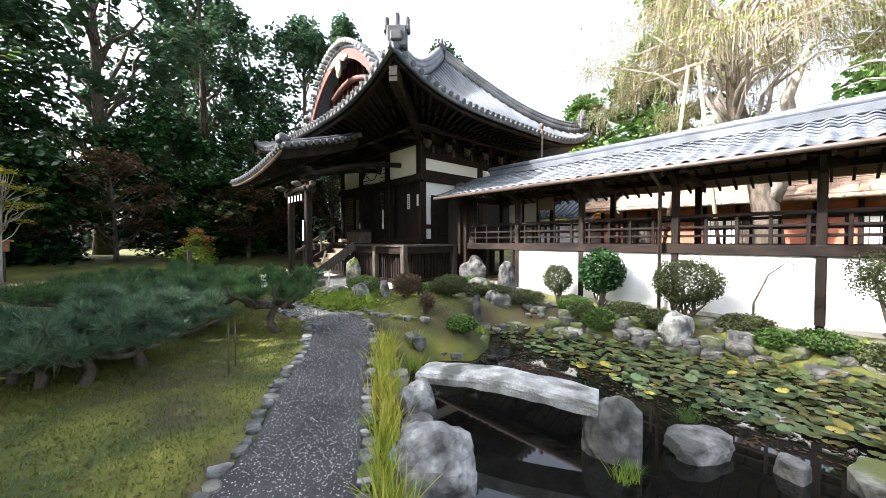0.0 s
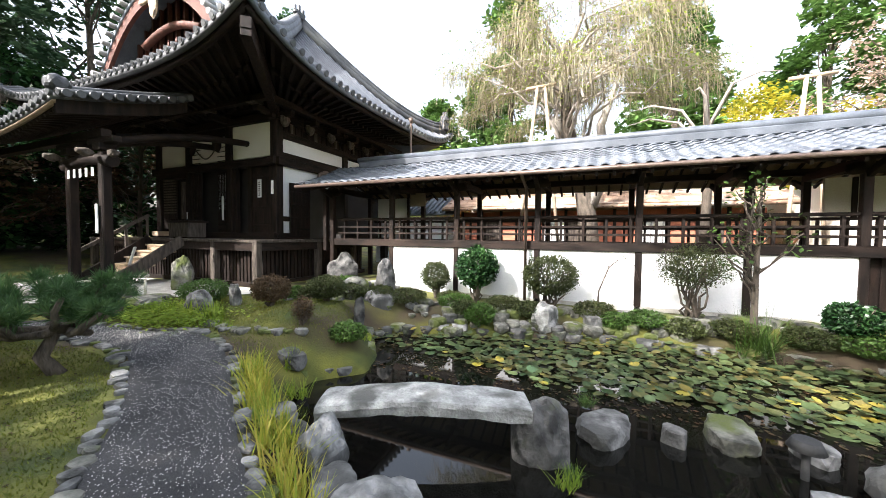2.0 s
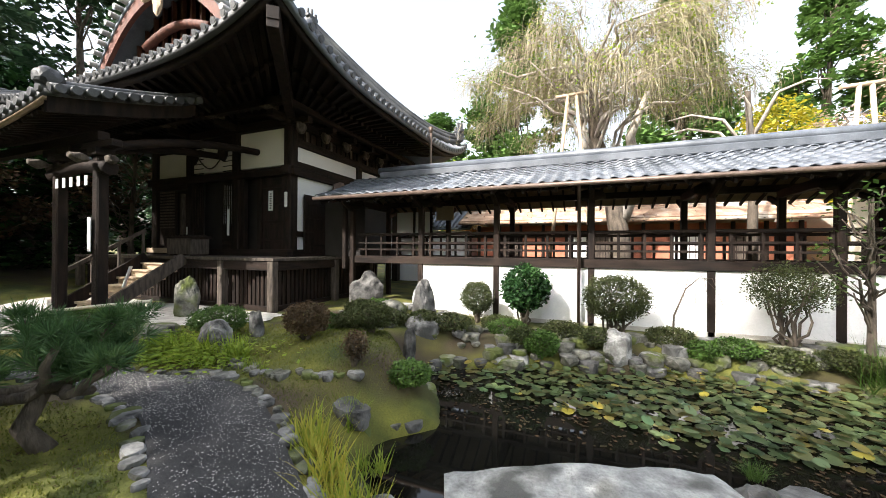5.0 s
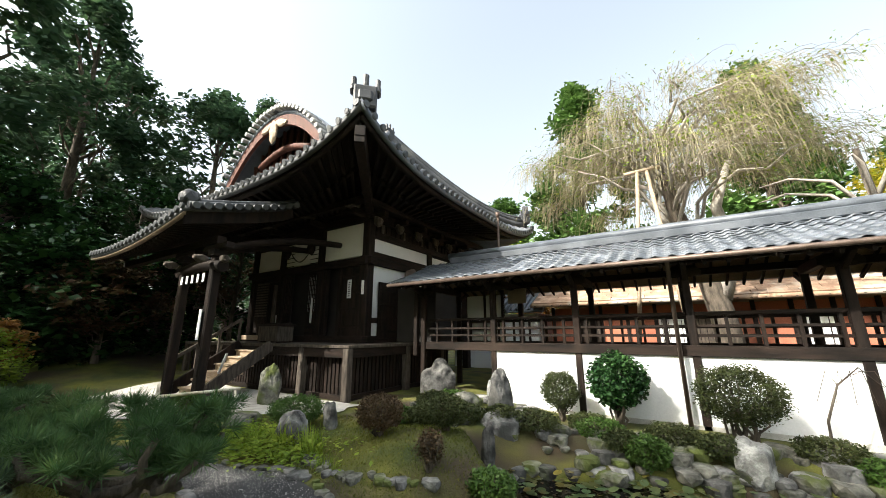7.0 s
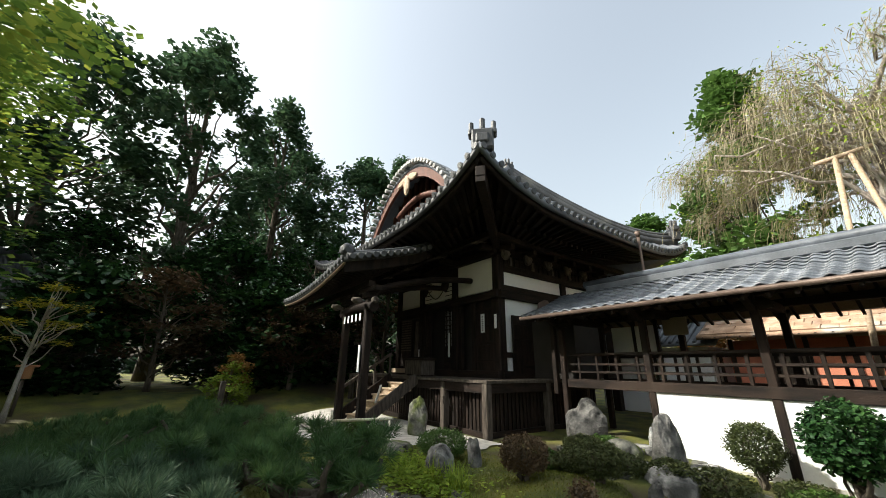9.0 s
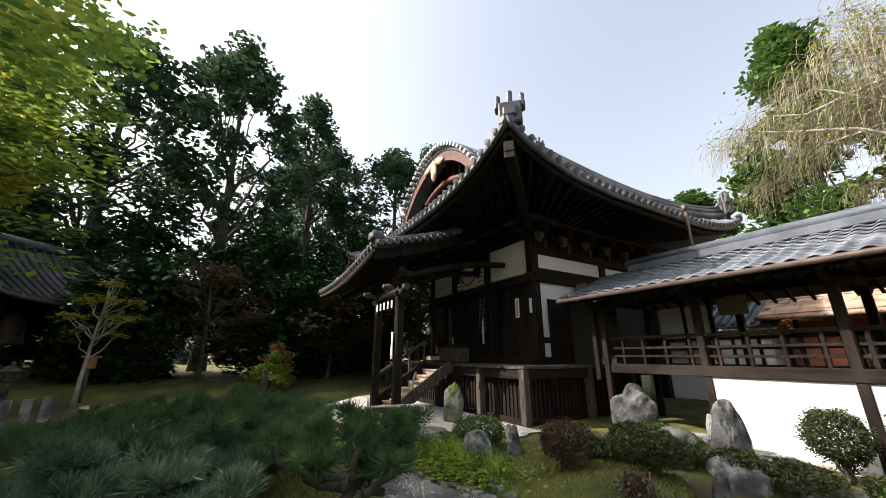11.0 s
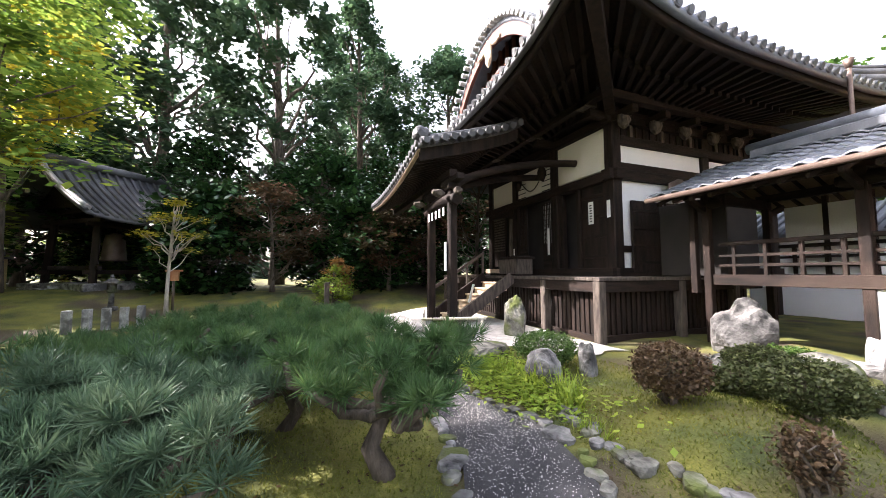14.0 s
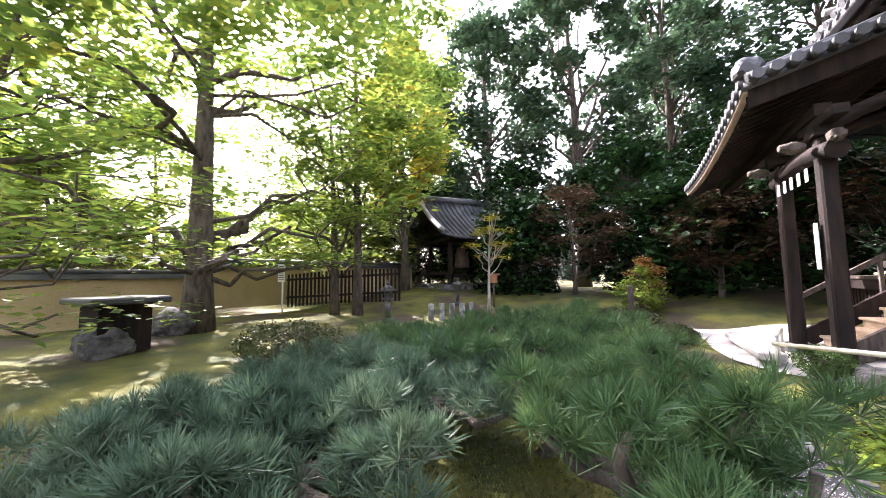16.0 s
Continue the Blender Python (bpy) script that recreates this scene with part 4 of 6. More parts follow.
for side in (1, -1):
    rf = sheet("roof_bed", cor_bed(side), 4, 8, TILEDARK, cor, "grey tiled corridor roof slope", thick=0.07)
    ce = sheet("boarding", lambda u, v, side=side: (X0 + 0.1 + (X1 - X0 - 0.2) * u, RY + side * 1.8 * v, cor_z(RY + 1.8 * v) - 0.135), 4, 6, CEILWOOD, cor, "tan boarded corridor ceiling")
    for i in range(60):
        x = X0 + 0.2 + i * 0.33
        if x < X1 - 0.1:
            beam("rafter", (x, RY, cor_z(RY) - 0.2), (x, RY + side * 1.9, cor_z(RY + 1.9) - 0.19), 0.05, 0.07, WOODX, cor, bev=0)
    if side < 0:
        front_bed = rf
    else:
        back_bed = rf
tube("gutter", [(X0, EF - 0.09, 2.84), (X1, EF - 0.09, 2.84)], 0.05, COPPER, cor, "dark half-round gutter")
tube("corridor_downpipe", [(7.78, EF - 0.05, 2.84), (7.78, CF - 0.22, 2.6), (7.78, CF - 0.22, -0.1)], 0.04, COPPER, cor)
# ridge: stacked tiles
box("ridge_course", (X0 + 0.9, RY - 0.16, RZ - 0.06), (X1, RY + 0.16, RZ + 0.12), TILE, cor, "grey stacked ridge courses", bev=0.02)
tube("ridge_cap", [(X0 + 0.8, RY, RZ + 0.19), (X1, RY, RZ + 0.19)], 0.11, TILE, cor)
# pantiles
PW, PH = 0.265, 0.235
prof = [(0.0, 0.035), (0.05, 0.05), (0.1, 0.035), (0.14, 0.008), (0.19, 0.0), (0.235, 0.012), (0.265, 0.035)]
tv, tf = [], []
for j, yy in enumerate((0.0, PH + 0.02)):
    for px, pz in prof:
        tv.append((px, yy, pz + (0.028 if j == 0 else 0.0)))
for px, pz in prof:
    tv.append((px, 0.0, pz + 0.004))
m = len(prof)
for a in range(m - 1):
    tf.append((a, a + 1, m + a + 1, m + a))
    tf.append((2 * m + a, 2 * m + a + 1, a + 1, a))
pantile = fast("pantile", tv, tf, True)
rest_v, rest_f, cnt = [], [], 0
rs = random.Random(9)
slope_len = math.hypot(RY - EF, RZ - EZ)
courses = int(slope_len / PH)
tvn, tfn = np.array(tv), np.array(tf)
ang = math.atan2(RZ - EZ, RY - EF)
for side in (-1, 1):
    for r_ in range(courses + 1):
        d = r_ * PH
        y = RY + side * ((RY - EF) - d * math.cos(ang) + 0.03)
        z = cor_z(RY + ((RY - EF) - d * math.cos(ang))) - 0.05
        for c in range(int((X1 - X0) / PW)):
            x = X0 + c * PW
            tilt = math.degrees(ang) + rs.uniform(-0.8, 0.8)
            m4 = pose(x if side < 0 else x + PW, y, z + rs.uniform(-0.003, 0.003), tilt, 0, 0 if side < 0 else 180)
            if side < 0 and 3.4 < x < 11.6 and cnt < 300:
                put("roof_tile", pantile, TILE, front_bed, "", m4)
                cnt += 1
            else:
                mm = np.array(m4)
                rest_f.append(tfn + len(tvn) * len(rest_v))
                rest_v.append(tvn @ mm[:3, :3].T + mm[:3, 3])
rt = put("roof_tiles", fast("roof_tiles", np.concatenate(rest_v), np.concatenate(rest_f), True), TILE, front_bed)
tagged(rt, kind="stuff")
# hanging board
hb = thing("hanging_board", (4.05, 1.9, 2.59), "square tan board hanging from the corridor beam", "sign")
box("board", (3.78, 1.88, 2.38), (4.33, 1.92, 2.8), BOARD, hb)
box("board_rim", (3.76, 1.86, 2.8), (4.35, 1.94, 2.83), WOODX, hb)
box("hanger", (3.85, 1.89, 2.83), (3.87, 1.91, 3.0), INK, hb, bev=0)
box("hanger", (4.24, 1.89, 2.83), (4.26, 1.91, 3.0), INK, hb, bev=0)
# white inner wall at the hall end
iw = thing("corridor_end_wall", (2.6, 2.7, 1.3), "white plaster end wall with dark timber frame", "wall")
box("plaster", (2.0, 2.7, 1.35), (3.3, 2.76, 2.75), PLASTER, iw, bev=0)
for x in (2.65, 3.26):
    box("stud", (x - 0.04, 2.67, 1.3), (x + 0.04, 2.78, 2.9), WOOD, iw)
# closed timber wing past the white wall
wing = thing("corridor_wing", (17, 1.2, 0), "dark boarded wing with white plaster panels", "wing")
box("boarded_wall", (13.85, CF + 0.12, -0.5), (16.2, CF + 0.2, 1.13), WOOD, wing)
for i in range(14):
    box("board", (14.05 + i * 0.155, CF + 0.085, -0.5), (14.19 + i * 0.155, CF + 0.118, 1.12), WOOD, wing, bev=0.004)
box("plaster", (16.3, CF + 0.1, -0.5), (20.5, CF + 0.2, 1.13), PLASTER, wing, bev=0)
box("back_plaster", (14.1, CB + 0.1, 1.9), (20.5, CB + 0.18, 2.85), PLASTERCREAM, wing, bev=0)
for x in (14.6, 15.6, 16.6, 17.6):
    box("stud", (x - 0.05, CB + 0.07, 1.9), (x + 0.05, CB + 0.2, 2.85), WOOD, wing)

# ---- stones ----
R = random.Random(21)
shared = [rock_mesh("stone", (1, 1, 0.62), 20 + k, 0.35, sub=2) for k in range(8)]
byshape = {}


def small_stone(name, x, y, w, d, h, turn, mat, label, group, sink=0.3, z=None):
    k = R.randrange(8)
    key = (k, mat.name)
    if key not in byshape:
        byshape[key] = shared[k].copy()
        byshape[key].materials.append(mat)
    z = gz(x, y) if z is None else z
    ob = new(name, byshape[key])
    ob.matrix_basis = pose(x, y, z + h * (0.5 - sink), 0, 0, turn) @ Matrix.Diagonal((w, d, h, 1))
    return tagged(ob, label, "stone", group)


# path edging, both sides
for line, off, dens in ((LEFT, -0.06, 62), (RIGHT, 0.06, 58)):
    for i in range(dens):
        u = 0.1 + 0.86 * (i + R.uniform(-0.25, 0.25)) / dens
        p = along(line, u)
        big = R.random() < 0.12
        w = R.uniform(0.045, 0.095) * (1.7 if big else 1)
        small_stone("edging_stone", p.x + R.uniform(-0.04, 0.04), p.y + off + R.uniform(-0.03, 0.03), w, w * R.uniform(0.6, 0.9), 0.1, R.uniform(0, 180), R.choice([STONE, STONE, STONEMOSS]), "flat grey stone edging the garden path", "path edging stones")
# pond shore
shore = POND + POND[:1]
for (x0, y0), (x1, y1) in zip(shore, shore[1:]):
    n = max(1, int(math.hypot(x1 - x0, y1 - y0) / 0.25))
    for i in range(n):
        t = (i + R.uniform(0.2, 0.8)) / n
        x, y = x0 + (x1 - x0) * t, y0 + (y1 - y0) * t
        if x > 12.3 and y < -2.4:
            continue
        s = R.uniform(0.11, 0.23) * (0.75 if x < 6.8 and y < -2.8 else 1.05)
        small_stone("shore_stone", x + R.uniform(-0.1, 0.1), y + R.uniform(-0.1, 0.1), s, s * R.uniform(0.6, 0.9), s * R.uniform(1.1, 1.7), R.uniform(0, 180), R.choice([STONE, STONEMOSS, STONEMOSS, STONEDARK]), "rough mossy stone on the pond shore", "pond shore stones", 0.32, -0.52)
# second row on the far bank
for i in range(128):
    x = 5.6 + 7.6 * (i % 32) / 31 + R.uniform(-0.1, 0.1)
    y = -1.75 + (x - 5.6) * 0.2 + R.uniform(-0.05, 0.85)
    s = R.uniform(0.09, 0.23)
    small_stone("bank_stone", x, y, s, s * 0.8, s * 1.2, R.uniform(0, 180), R.choice([STONE, STONEMOSS, STONEMOSS]), "weathered stone in the far pond bank", "far bank stones", 0.3)
# rockery before the corridor
for i in range(60):
    x, y = R.gauss(4.15, 0.6), R.gauss(-1.15, 0.6)
    s = R.uniform(0.07, 0.2)
    small_stone("rockery_stone", x, y, s, s * 0.8, s * 1.3, R.uniform(0, 180), R.choice([STONE, STONE, STONEMOSS]), "pale jagged rockery stone", "rockery stones", 0.3)
# mound edge on the near side
for i in range(24):
    t = i / 23
    x, y = 3.4 + 2.0 * t + R.uniform(-0.06, 0.06), -4.35 - 0.3 * math.sin(t * 3.0) + R.uniform(-0.08, 0.08) + 0.1 * t
    s = R.uniform(0.045, 0.1)
    small_stone("mound_stone", x, y, s * 1.2, s * 0.8, s * 1.3, R.uniform(0, 180), R.choice([STONE, STONEMOSS]), "small stone edging the mossy mound", "mound edging stones", 0.3)

for x, y, z, w, d, h, sd, mt, lab in (
        (2.6, 0.0, -0.05, 0.5, 0.35, 1.05, 1, STONEDARK, "large blocky dark rock beside the veranda"),
        (4.8, -1.13, 0.0, 0.32, 0.24, 0.9, 2, STONEDARK, "tall pointed grey rock in the rockery"),
        (4.27, -0.4, 0.1, 0.17, 0.14, 0.55, 3, BRIDGE, "small upright pale rock in the rockery"),
        (5.36, -2.9, -0.35, 0.12, 0.12, 0.7, 4, STONEDARK, "slim upright grey rock at the water"),
        (2.59, -4.05, -0.15, 0.3, 0.22, 0.62, 5, STONE, "pointed grey rock among the lilies"),
        (-0.21, -2.71, 0.0, 0.3, 0.2, 0.95, 6, STONEMOSS, "upright lichened stone slab"),
        (2.62, -3.35, -0.05, 0.12, 0.16, 0.55, 7, STONE, "thin pale upright rock"),
        (1.0, -4.1, -0.1, 0.55, 0.4, 0.42, 8, STONEMOSS, "low rounded mossy boulder"),
        (-0.47, -3.75, -0.05, 0.35, 0.25, 0.4, 9, STONEDARK, "dark low rock by the barrier"),
        (4.18, -1.67, -0.05, 0.5, 0.35, 0.55, 10, STONEMOSS, "broad mossy rock in the rockery"),
        (5.06, -1.79, -0.3, 0.45, 0.3, 0.6, 11, STONE, "grey rock at the head of the pond"),
        (8.44, -0.93, -0.4, 0.42, 0.28, 0.62, 12, BRIDGE, "large white patched rock in the bank"),
        (9.32, -0.78, -0.35, 0.25, 0.2, 0.42, 13, STONE, "rounded grey rock in the bank"),
        (5.58, -4.68, -0.35, 0.3, 0.2, 0.33, 14, STONEDARK, "dark grooved rock at the shore"),
        (8.9, -4.94, -0.75, 0.34, 0.3, 0.8, 15, STONEDARK, "large dark rock bearing the bridge end"),
        (9.46, -4.35, -0.65, 0.4, 0.28, 0.42, 16, STONE, "flat-topped grey rock in the pond"),
        (10.6, -3.98, -0.65, 0.38, 0.26, 0.4, 17, STONEMOSS, "flat mossy rock in the pond"),
        (11.23, -3.97, -0.65, 0.22, 0.18, 0.36, 18, STONE, "small grey rock in the pond"),
        (10.09, -4.2, -0.65, 0.14, 0.14, 0.38, 19, STONEDARK, "dark stub of rock in the pond"),
        (11.69, -4.55, -0.65, 0.5, 0.35, 0.5, 20, STONE, "pale rock at the pond edge"),
        (11.09, -5.03, -0.65, 0.4, 0.35, 0.42, 24, STONE, "grey rock at the pond edge"),
        (8.22, -6.61, -0.5, 0.45, 0.3, 0.55, 21, STONE, "big rounded grey rock by the path"),
        (7.37, -6.07, -0.5, 0.28, 0.22, 0.5, 22, STONE, "grey rock bearing the bridge end"),
        (7.7, -6.32, -0.5, 0.25, 0.2, 0.42, 23, STONE, "grey shore rock by the irises"),
        (6.62, -5.83, -0.45, 0.22, 0.2, 0.4, 25, STONE, "grey shore rock by the irises"),
        (13.15, -3.02, -0.6, 0.6, 0.5, 0.8, 26, STONEMOSS, "mossy boulder on the pond bank"),
        (13.27, -2.08, -0.5, 0.5, 0.4, 0.7, 27, STONE, "pale boulder on the pond bank")):
    rock("rock", (x, y, z), (w * (0.78 if y < -0.5 else 0.9), d * 0.8, h * 0.85), sd, mt, lab, "garden rocks", sd * 37.0, 0.45 if h < 0.5 else 0.0)

# stone bridge: an arched slab
br = thing("stone_bridge", (7.95, -5.4, -0.1), "arched pale granite slab bridge over the pond", "bridge")
b0, b1 = Vector((7.05, -5.72)), Vector((8.8, -5.0))
bd = (b1 - b0).normalized()
bs = Vector((-bd.y, bd.x))
v, f = [], []
NB = 28
for i in range(NB + 1):
    t = i / NB
    c = b0.lerp(b1, t)
    z = -0.06 + 0.07 * math.sin(t * math.pi)
    for j, (o, h) in enumerate(((-0.2, 0.0), (-0.1, 0.015), (0.1, 0.015), (0.2, 0.0), (0.215, -0.04), (0.19, -0.13), (-0.19, -0.13), (-0.215, -0.04))):
        e = 0.022 * noise.noise(Vector((c.x * 6 + j, c.y * 6, j * 3.1)))
        q = c + bs * (o + e)
        v.append((q.x, q.y, z + h + e * 0.5))
for i in range(NB):
    for j in range(8):
        k = (j + 1) % 8
        f.append((i * 8 + j, i * 8 + k, (i + 1) * 8 + k, (i + 1) * 8 + j))
put("slab", fast("slab", v, f), BRIDGE, br)
for i in (0, NB):
    bm = bmesh.new()
    bm.faces.new([bm.verts.new(q) for q in v[i * 8:i * 8 + 8]])
    part("slab_end", bm, BRIDGE, br)


# ---- plants ----
def blades(name, spots, count, length, width, mat, seed, parent=None, droop=0.6, spread=0.5, upright=0.75):
    """Strap leaves that arch out from each spot, as four-sided strips."""
    r = np.random.default_rng(seed)
    v, f = [], []
    for (x, y, z, s) in spots:
        for _ in range(count):
            a = r.uniform(0, 2 * np.pi)
            L = length * s * r.uniform(0.6, 1.2)
            o = np.array([x + r.normal() * 0.05 * s, y + r.normal() * 0.05 * s, z])
            h = np.array([np.cos(a), np.sin(a), 0])
            sd_ = np.array([-np.sin(a), np.cos(a), 0]) * width * s
            lean = r.uniform(0.1, spread)
            base = len(v)
            for j in range(5):
                t = j / 4
                p = o + h * L * (lean * t + droop * lean * t * t) + np.array([0, 0, L * (upright * t + (0.25 - droop * lean * 1.2) * t * t)])
                w = sd_ * (1 - t) * (1 if j else 0.7) if j < 4 else sd_ * 0.04
                v += [p - w, p + w]
            for j in range(4):
                f.append((base + 2 * j, base + 2 * j + 1, base + 2 * j + 3, base + 2 * j + 2))
    return put(name, fast(name, np.array(v), np.array(f)), mat, parent)


def stems(at, tips, r0, seed, wiggle=0.06, n=5):
    r = np.random.default_rng(seed)
    out = []
    for tip in tips:
        a, b = np.array(at, float), np.array(tip, float)
        pts = [a + (b - a) * (j / 6) ** (1.0) + (r.normal(size=3) * wiggle * np.linalg.norm(b - a) * (0 if j in (0, 6) else 1)) for j in range(7)]
        out.append(([tuple(p) for p in pts], [r0 * (1 - 0.8 * j / 6) for j in range(7)]))
    return out


def bush(name, x, y, h, w, mat, label, seed, n=3200, leaf=0.028, foot=0.2, group="clipped bushes", bare=0.0, d=None):
    """A clipped bush: stems that fan out under a domed shell of leaves."""
    z = gz(x, y) - 0.03
    t = thing(name, (x, y, z), label, "bush", group)
    n = int(n * 2.0)
    leaf *= 0.7
    r = np.random.default_rng(seed)
    ns = 14
    tips = [(x + w * 0.8 * math.cos(a) * q, y + w * 0.8 * math.sin(a) * q, z + h * r.uniform(0.7, 0.95)) for a, q in zip(r.uniform(0, 6.28, ns), r.uniform(0.3, 1, ns))]
    for ln in stems((x, y, z), tips, 0.014 + 0.01 * h, seed):
        part("stem", tube_bm([ln], 5), BARK, t)
    u = r.normal(size=(n, 3))
    u /= np.linalg.norm(u, axis=1)[:, None]
    u *= r.uniform(0.72, 1.0, n)[:, None] ** (1 + bare * 3)
    lump = 1 + 0.1 * np.sin(u[:, 0] * 7 + seed) * np.cos(u[:, 1] * 6) + 0.05 * r.normal(size=n)
    p = u * lump[:, None]
    mid = foot + (1 - foot) / 2
    p = np.stack([x + p[:, 0] * w, y + p[:, 1] * (d or w), z + h * mid + p[:, 2] * h * (1 - foot) / 2 * 1.05], 1)
    leaves("crown", p, leaf, mat, t, 0.1, seed)
    return t


bush("azalea_bush", 4.1, -3.75, 0.58, 0.33, L_BUSHRED, "clipped azalea with reddish leaves on the mound", 1, 3600)
bush("azalea_bush", 3.9, -2.1, 0.5, 0.33, L_BUSH, "clipped olive azalea on the mossy mound", 2, 3600)
bush("azalea_bush", 4.85, -3.2, 0.5, 0.34, L_BUSH, "dark clipped azalea on the mossy mound", 3, 3600)
bush("azalea_bush", 5.24, -4.15, 0.46, 0.18, L_BUSHRED, "thin half-bare reddish azalea", 4, 900, bare=0.5)
bush("azalea_bush", 5.65, -0.15, 0.95, 0.38, L_BUSH, "flat-topped clipped bush before the white wall", 5, 3800, 0.034, 0.28)
bush("azalea_bush", 8.45, -0.35, 1.2, 0.6, L_BUSH, "broad clipped bush with a bare base", 6, 6500, 0.034, 0.3)
bush("azalea_bush", 11.03, -0.31, 1.5, 0.62, L_BUSH, "half-bare clipped bush before the white wall", 7, 3200, 0.034, 0.45, bare=0.4)
bush("camellia_bush", 6.7, -0.05, 1.35, 0.5, L_CAMELLIA, "glossy dark green camellia before the white wall", 8, 3000, 0.075, 0.3)
bush("azalea_bush", 2.05, -3.6, 0.55, 0.46, L_BUSHGREEN, "round green clipped bush by the gravel", 9, 4200)
bush("azalea_bush", -0.84, -4.11, 0.5, 0.32, L_BUSHGREEN, "small round green bush by the barrier", 10, 2400)
bush("fern_bush", 7.18, -1.3, 0.45, 0.32, L_BUSHGREEN, "bright green fern at the pond bank", 11, 1800, 0.045, 0.05)
bush("fern_bush", 5.83, -3.84, 0.3, 0.28, L_BUSHGREEN, "green fern at the water's edge", 12, 1400, 0.04, 0.05)
bush("azalea_bush", 13.01, -0.75, 0.7, 0.34, L_CAMELLIA, "dark evergreen shrub by the corridor", 13, 1800, 0.06, 0.3)
bush("azalea_bush", 13.91, -1.3, 1.1, 0.7, L_BUSH, "loose olive shrub on the bank", 14, 3000, 0.05, 0.2, bare=0.3)
bush("evergreen_shrub", 14.96, -1.33, 2.4, 0.6, L_CAMELLIA, "tall dark evergreen shrub at the corridor end", 15, 3500, 0.08, 0.5)
for k, (x, y, w) in enumerate(((3.9, -1.43, 0.4), (4.43, -2.06, 0.4), (5.49, -1.36, 0.45), (6.47, -0.88, 0.4), (7.5, -0.65, 0.4), (9.34, -0.42, 0.4), (10.25, -0.55, 0.35), (11.6, -0.63, 0.4), (6.2, -0.5, 0.35), (3.65, -2.75, 0.3), (6.83, -1.18, 0.3), (8.12, -0.83, 0.35), (9.7, -0.7, 0.3), (10.86, -0.67, 0.35), (12.51, -0.73, 0.35), (13.15, -0.9, 0.4), (5.01, -1.66, 0.3), (4.16, -2.83, 0.25))):
    bush("groundcover_shrub", x, y, 0.32, w, L_BUSHGREEN if k % 3 == 0 else L_BUSH, "low spreading shrub over the bank stones", 30 + k, 1500, 0.04, 0.0, "bank shrubs")
for k, (x, y, w, h) in enumerate(((-3.88, -6.43, 0.5, 0.55), (-4.81, -6.18, 0.55, 0.6), (-3.61, -5.5, 0.4, 0.45), (-5.4, -6.86, 0.5, 0.55), (1.41, -11.85, 0.9, 0.75), (-4.02, -7.84, 0.4, 0.4))):
    bush("azalea_bush", x, y, h, w, L_BUSH, "low round clipped bush in the shade", 50 + k, 2200, 0.05, 0.1, "shaded bushes")

# irises
iris = [(8.6 - 3.1 * t + R.uniform(-0.09, 0.09), -7.25 + 2.0 * t + R.uniform(-0.1, 0.1), 0, R.uniform(0.8, 1.2)) for t in [i / 50 for i in range(51)]]
for k in range(10):
    grp = iris[k * 5:k * 5 + 5 + (k == 9)]
    t = thing("iris_clump", (*grp[2][:2], gz(*grp[2][:2])), "clump of yellow-green strap leaves along the path", "iris", "irises along the path")
    blades("strap_leaves", [(x, y, gz(x, y) + 0.01, s) for x, y, _, s in grp], 26, 0.33, 0.011, L_IRIS, 60 + k, t)
for k, (x, y) in enumerate(((3.26, -4.22), (2.8, -4.18), (2.22, -4.26))):
    t = thing("iris_clump", (x, y, gz(x, y)), "clump of lime strap leaves among the rocks", "iris", "irises by the rocks")
    blades("strap_leaves", [(x + R.uniform(-0.3, 0.3), y + R.uniform(-0.15, 0.15), gz(x, y), 1.1) for _ in range(6)], 16, 0.36, 0.014, L_LIME, 75 + k, t)
for k, (x, y, s) in enumerate(((11.78, -1.0, 1.7), (14.22, -1.69, 1.2), (9.3, -3.91, 0.4), (9.2, -5.28, 0.3))):
    t = thing("grass_tuft", (x, y, gz(x, y)), "tall arching tuft of grass on the bank", "grass", "grass tufts")
    blades("grass_blades", [(x + R.uniform(-0.1, 0.1) * s, y + R.uniform(-0.1, 0.1) * s, max(gz(x, y), -0.5), s) for _ in range(8)], 26, 0.5, 0.006, L_BUSHGREEN, 80 + k, t, spread=0.7)
for k, (x, y, q) in enumerate(((5.6, -4.75, 0.9), (6.1, -5.1, 0.7), (5.75, -3.3, 0.6), (4.0, -4.55, 0.5), (3.0, -4.5, 0.7), (9.2, -5.4, 0.5))):
    t = thing("iris_clump", (x, y, gz(x, y)), "small clump of green strap leaves at the water", "iris", "irises by the water")
    blades("strap_leaves", [(x + R.uniform(-0.12, 0.12), y + R.uniform(-0.1, 0.1), max(gz(x, y), -0.5), q) for _ in range(4)], 18, 0.36, 0.011, L_LIME, 90 + k, t)
lime = np.stack([np.random.default_rng(8).normal(2.0, 0.75, 4200), np.random.default_rng(9).normal(-4.4, 0.25, 4200)], 1)
lz = ground_z(lime[:, 0], lime[:, 1]) + np.random.default_rng(10).uniform(0.02, 0.2, 4200)
t = thing("lime_groundcover", (2.0, -4.4, gz(2.0, -4.4)), "lime green leafy groundcover below the hall", "groundcover")
leaves("foliage", np.column_stack([lime, lz]), 0.042, L_LIME, t, 0.8, 11)

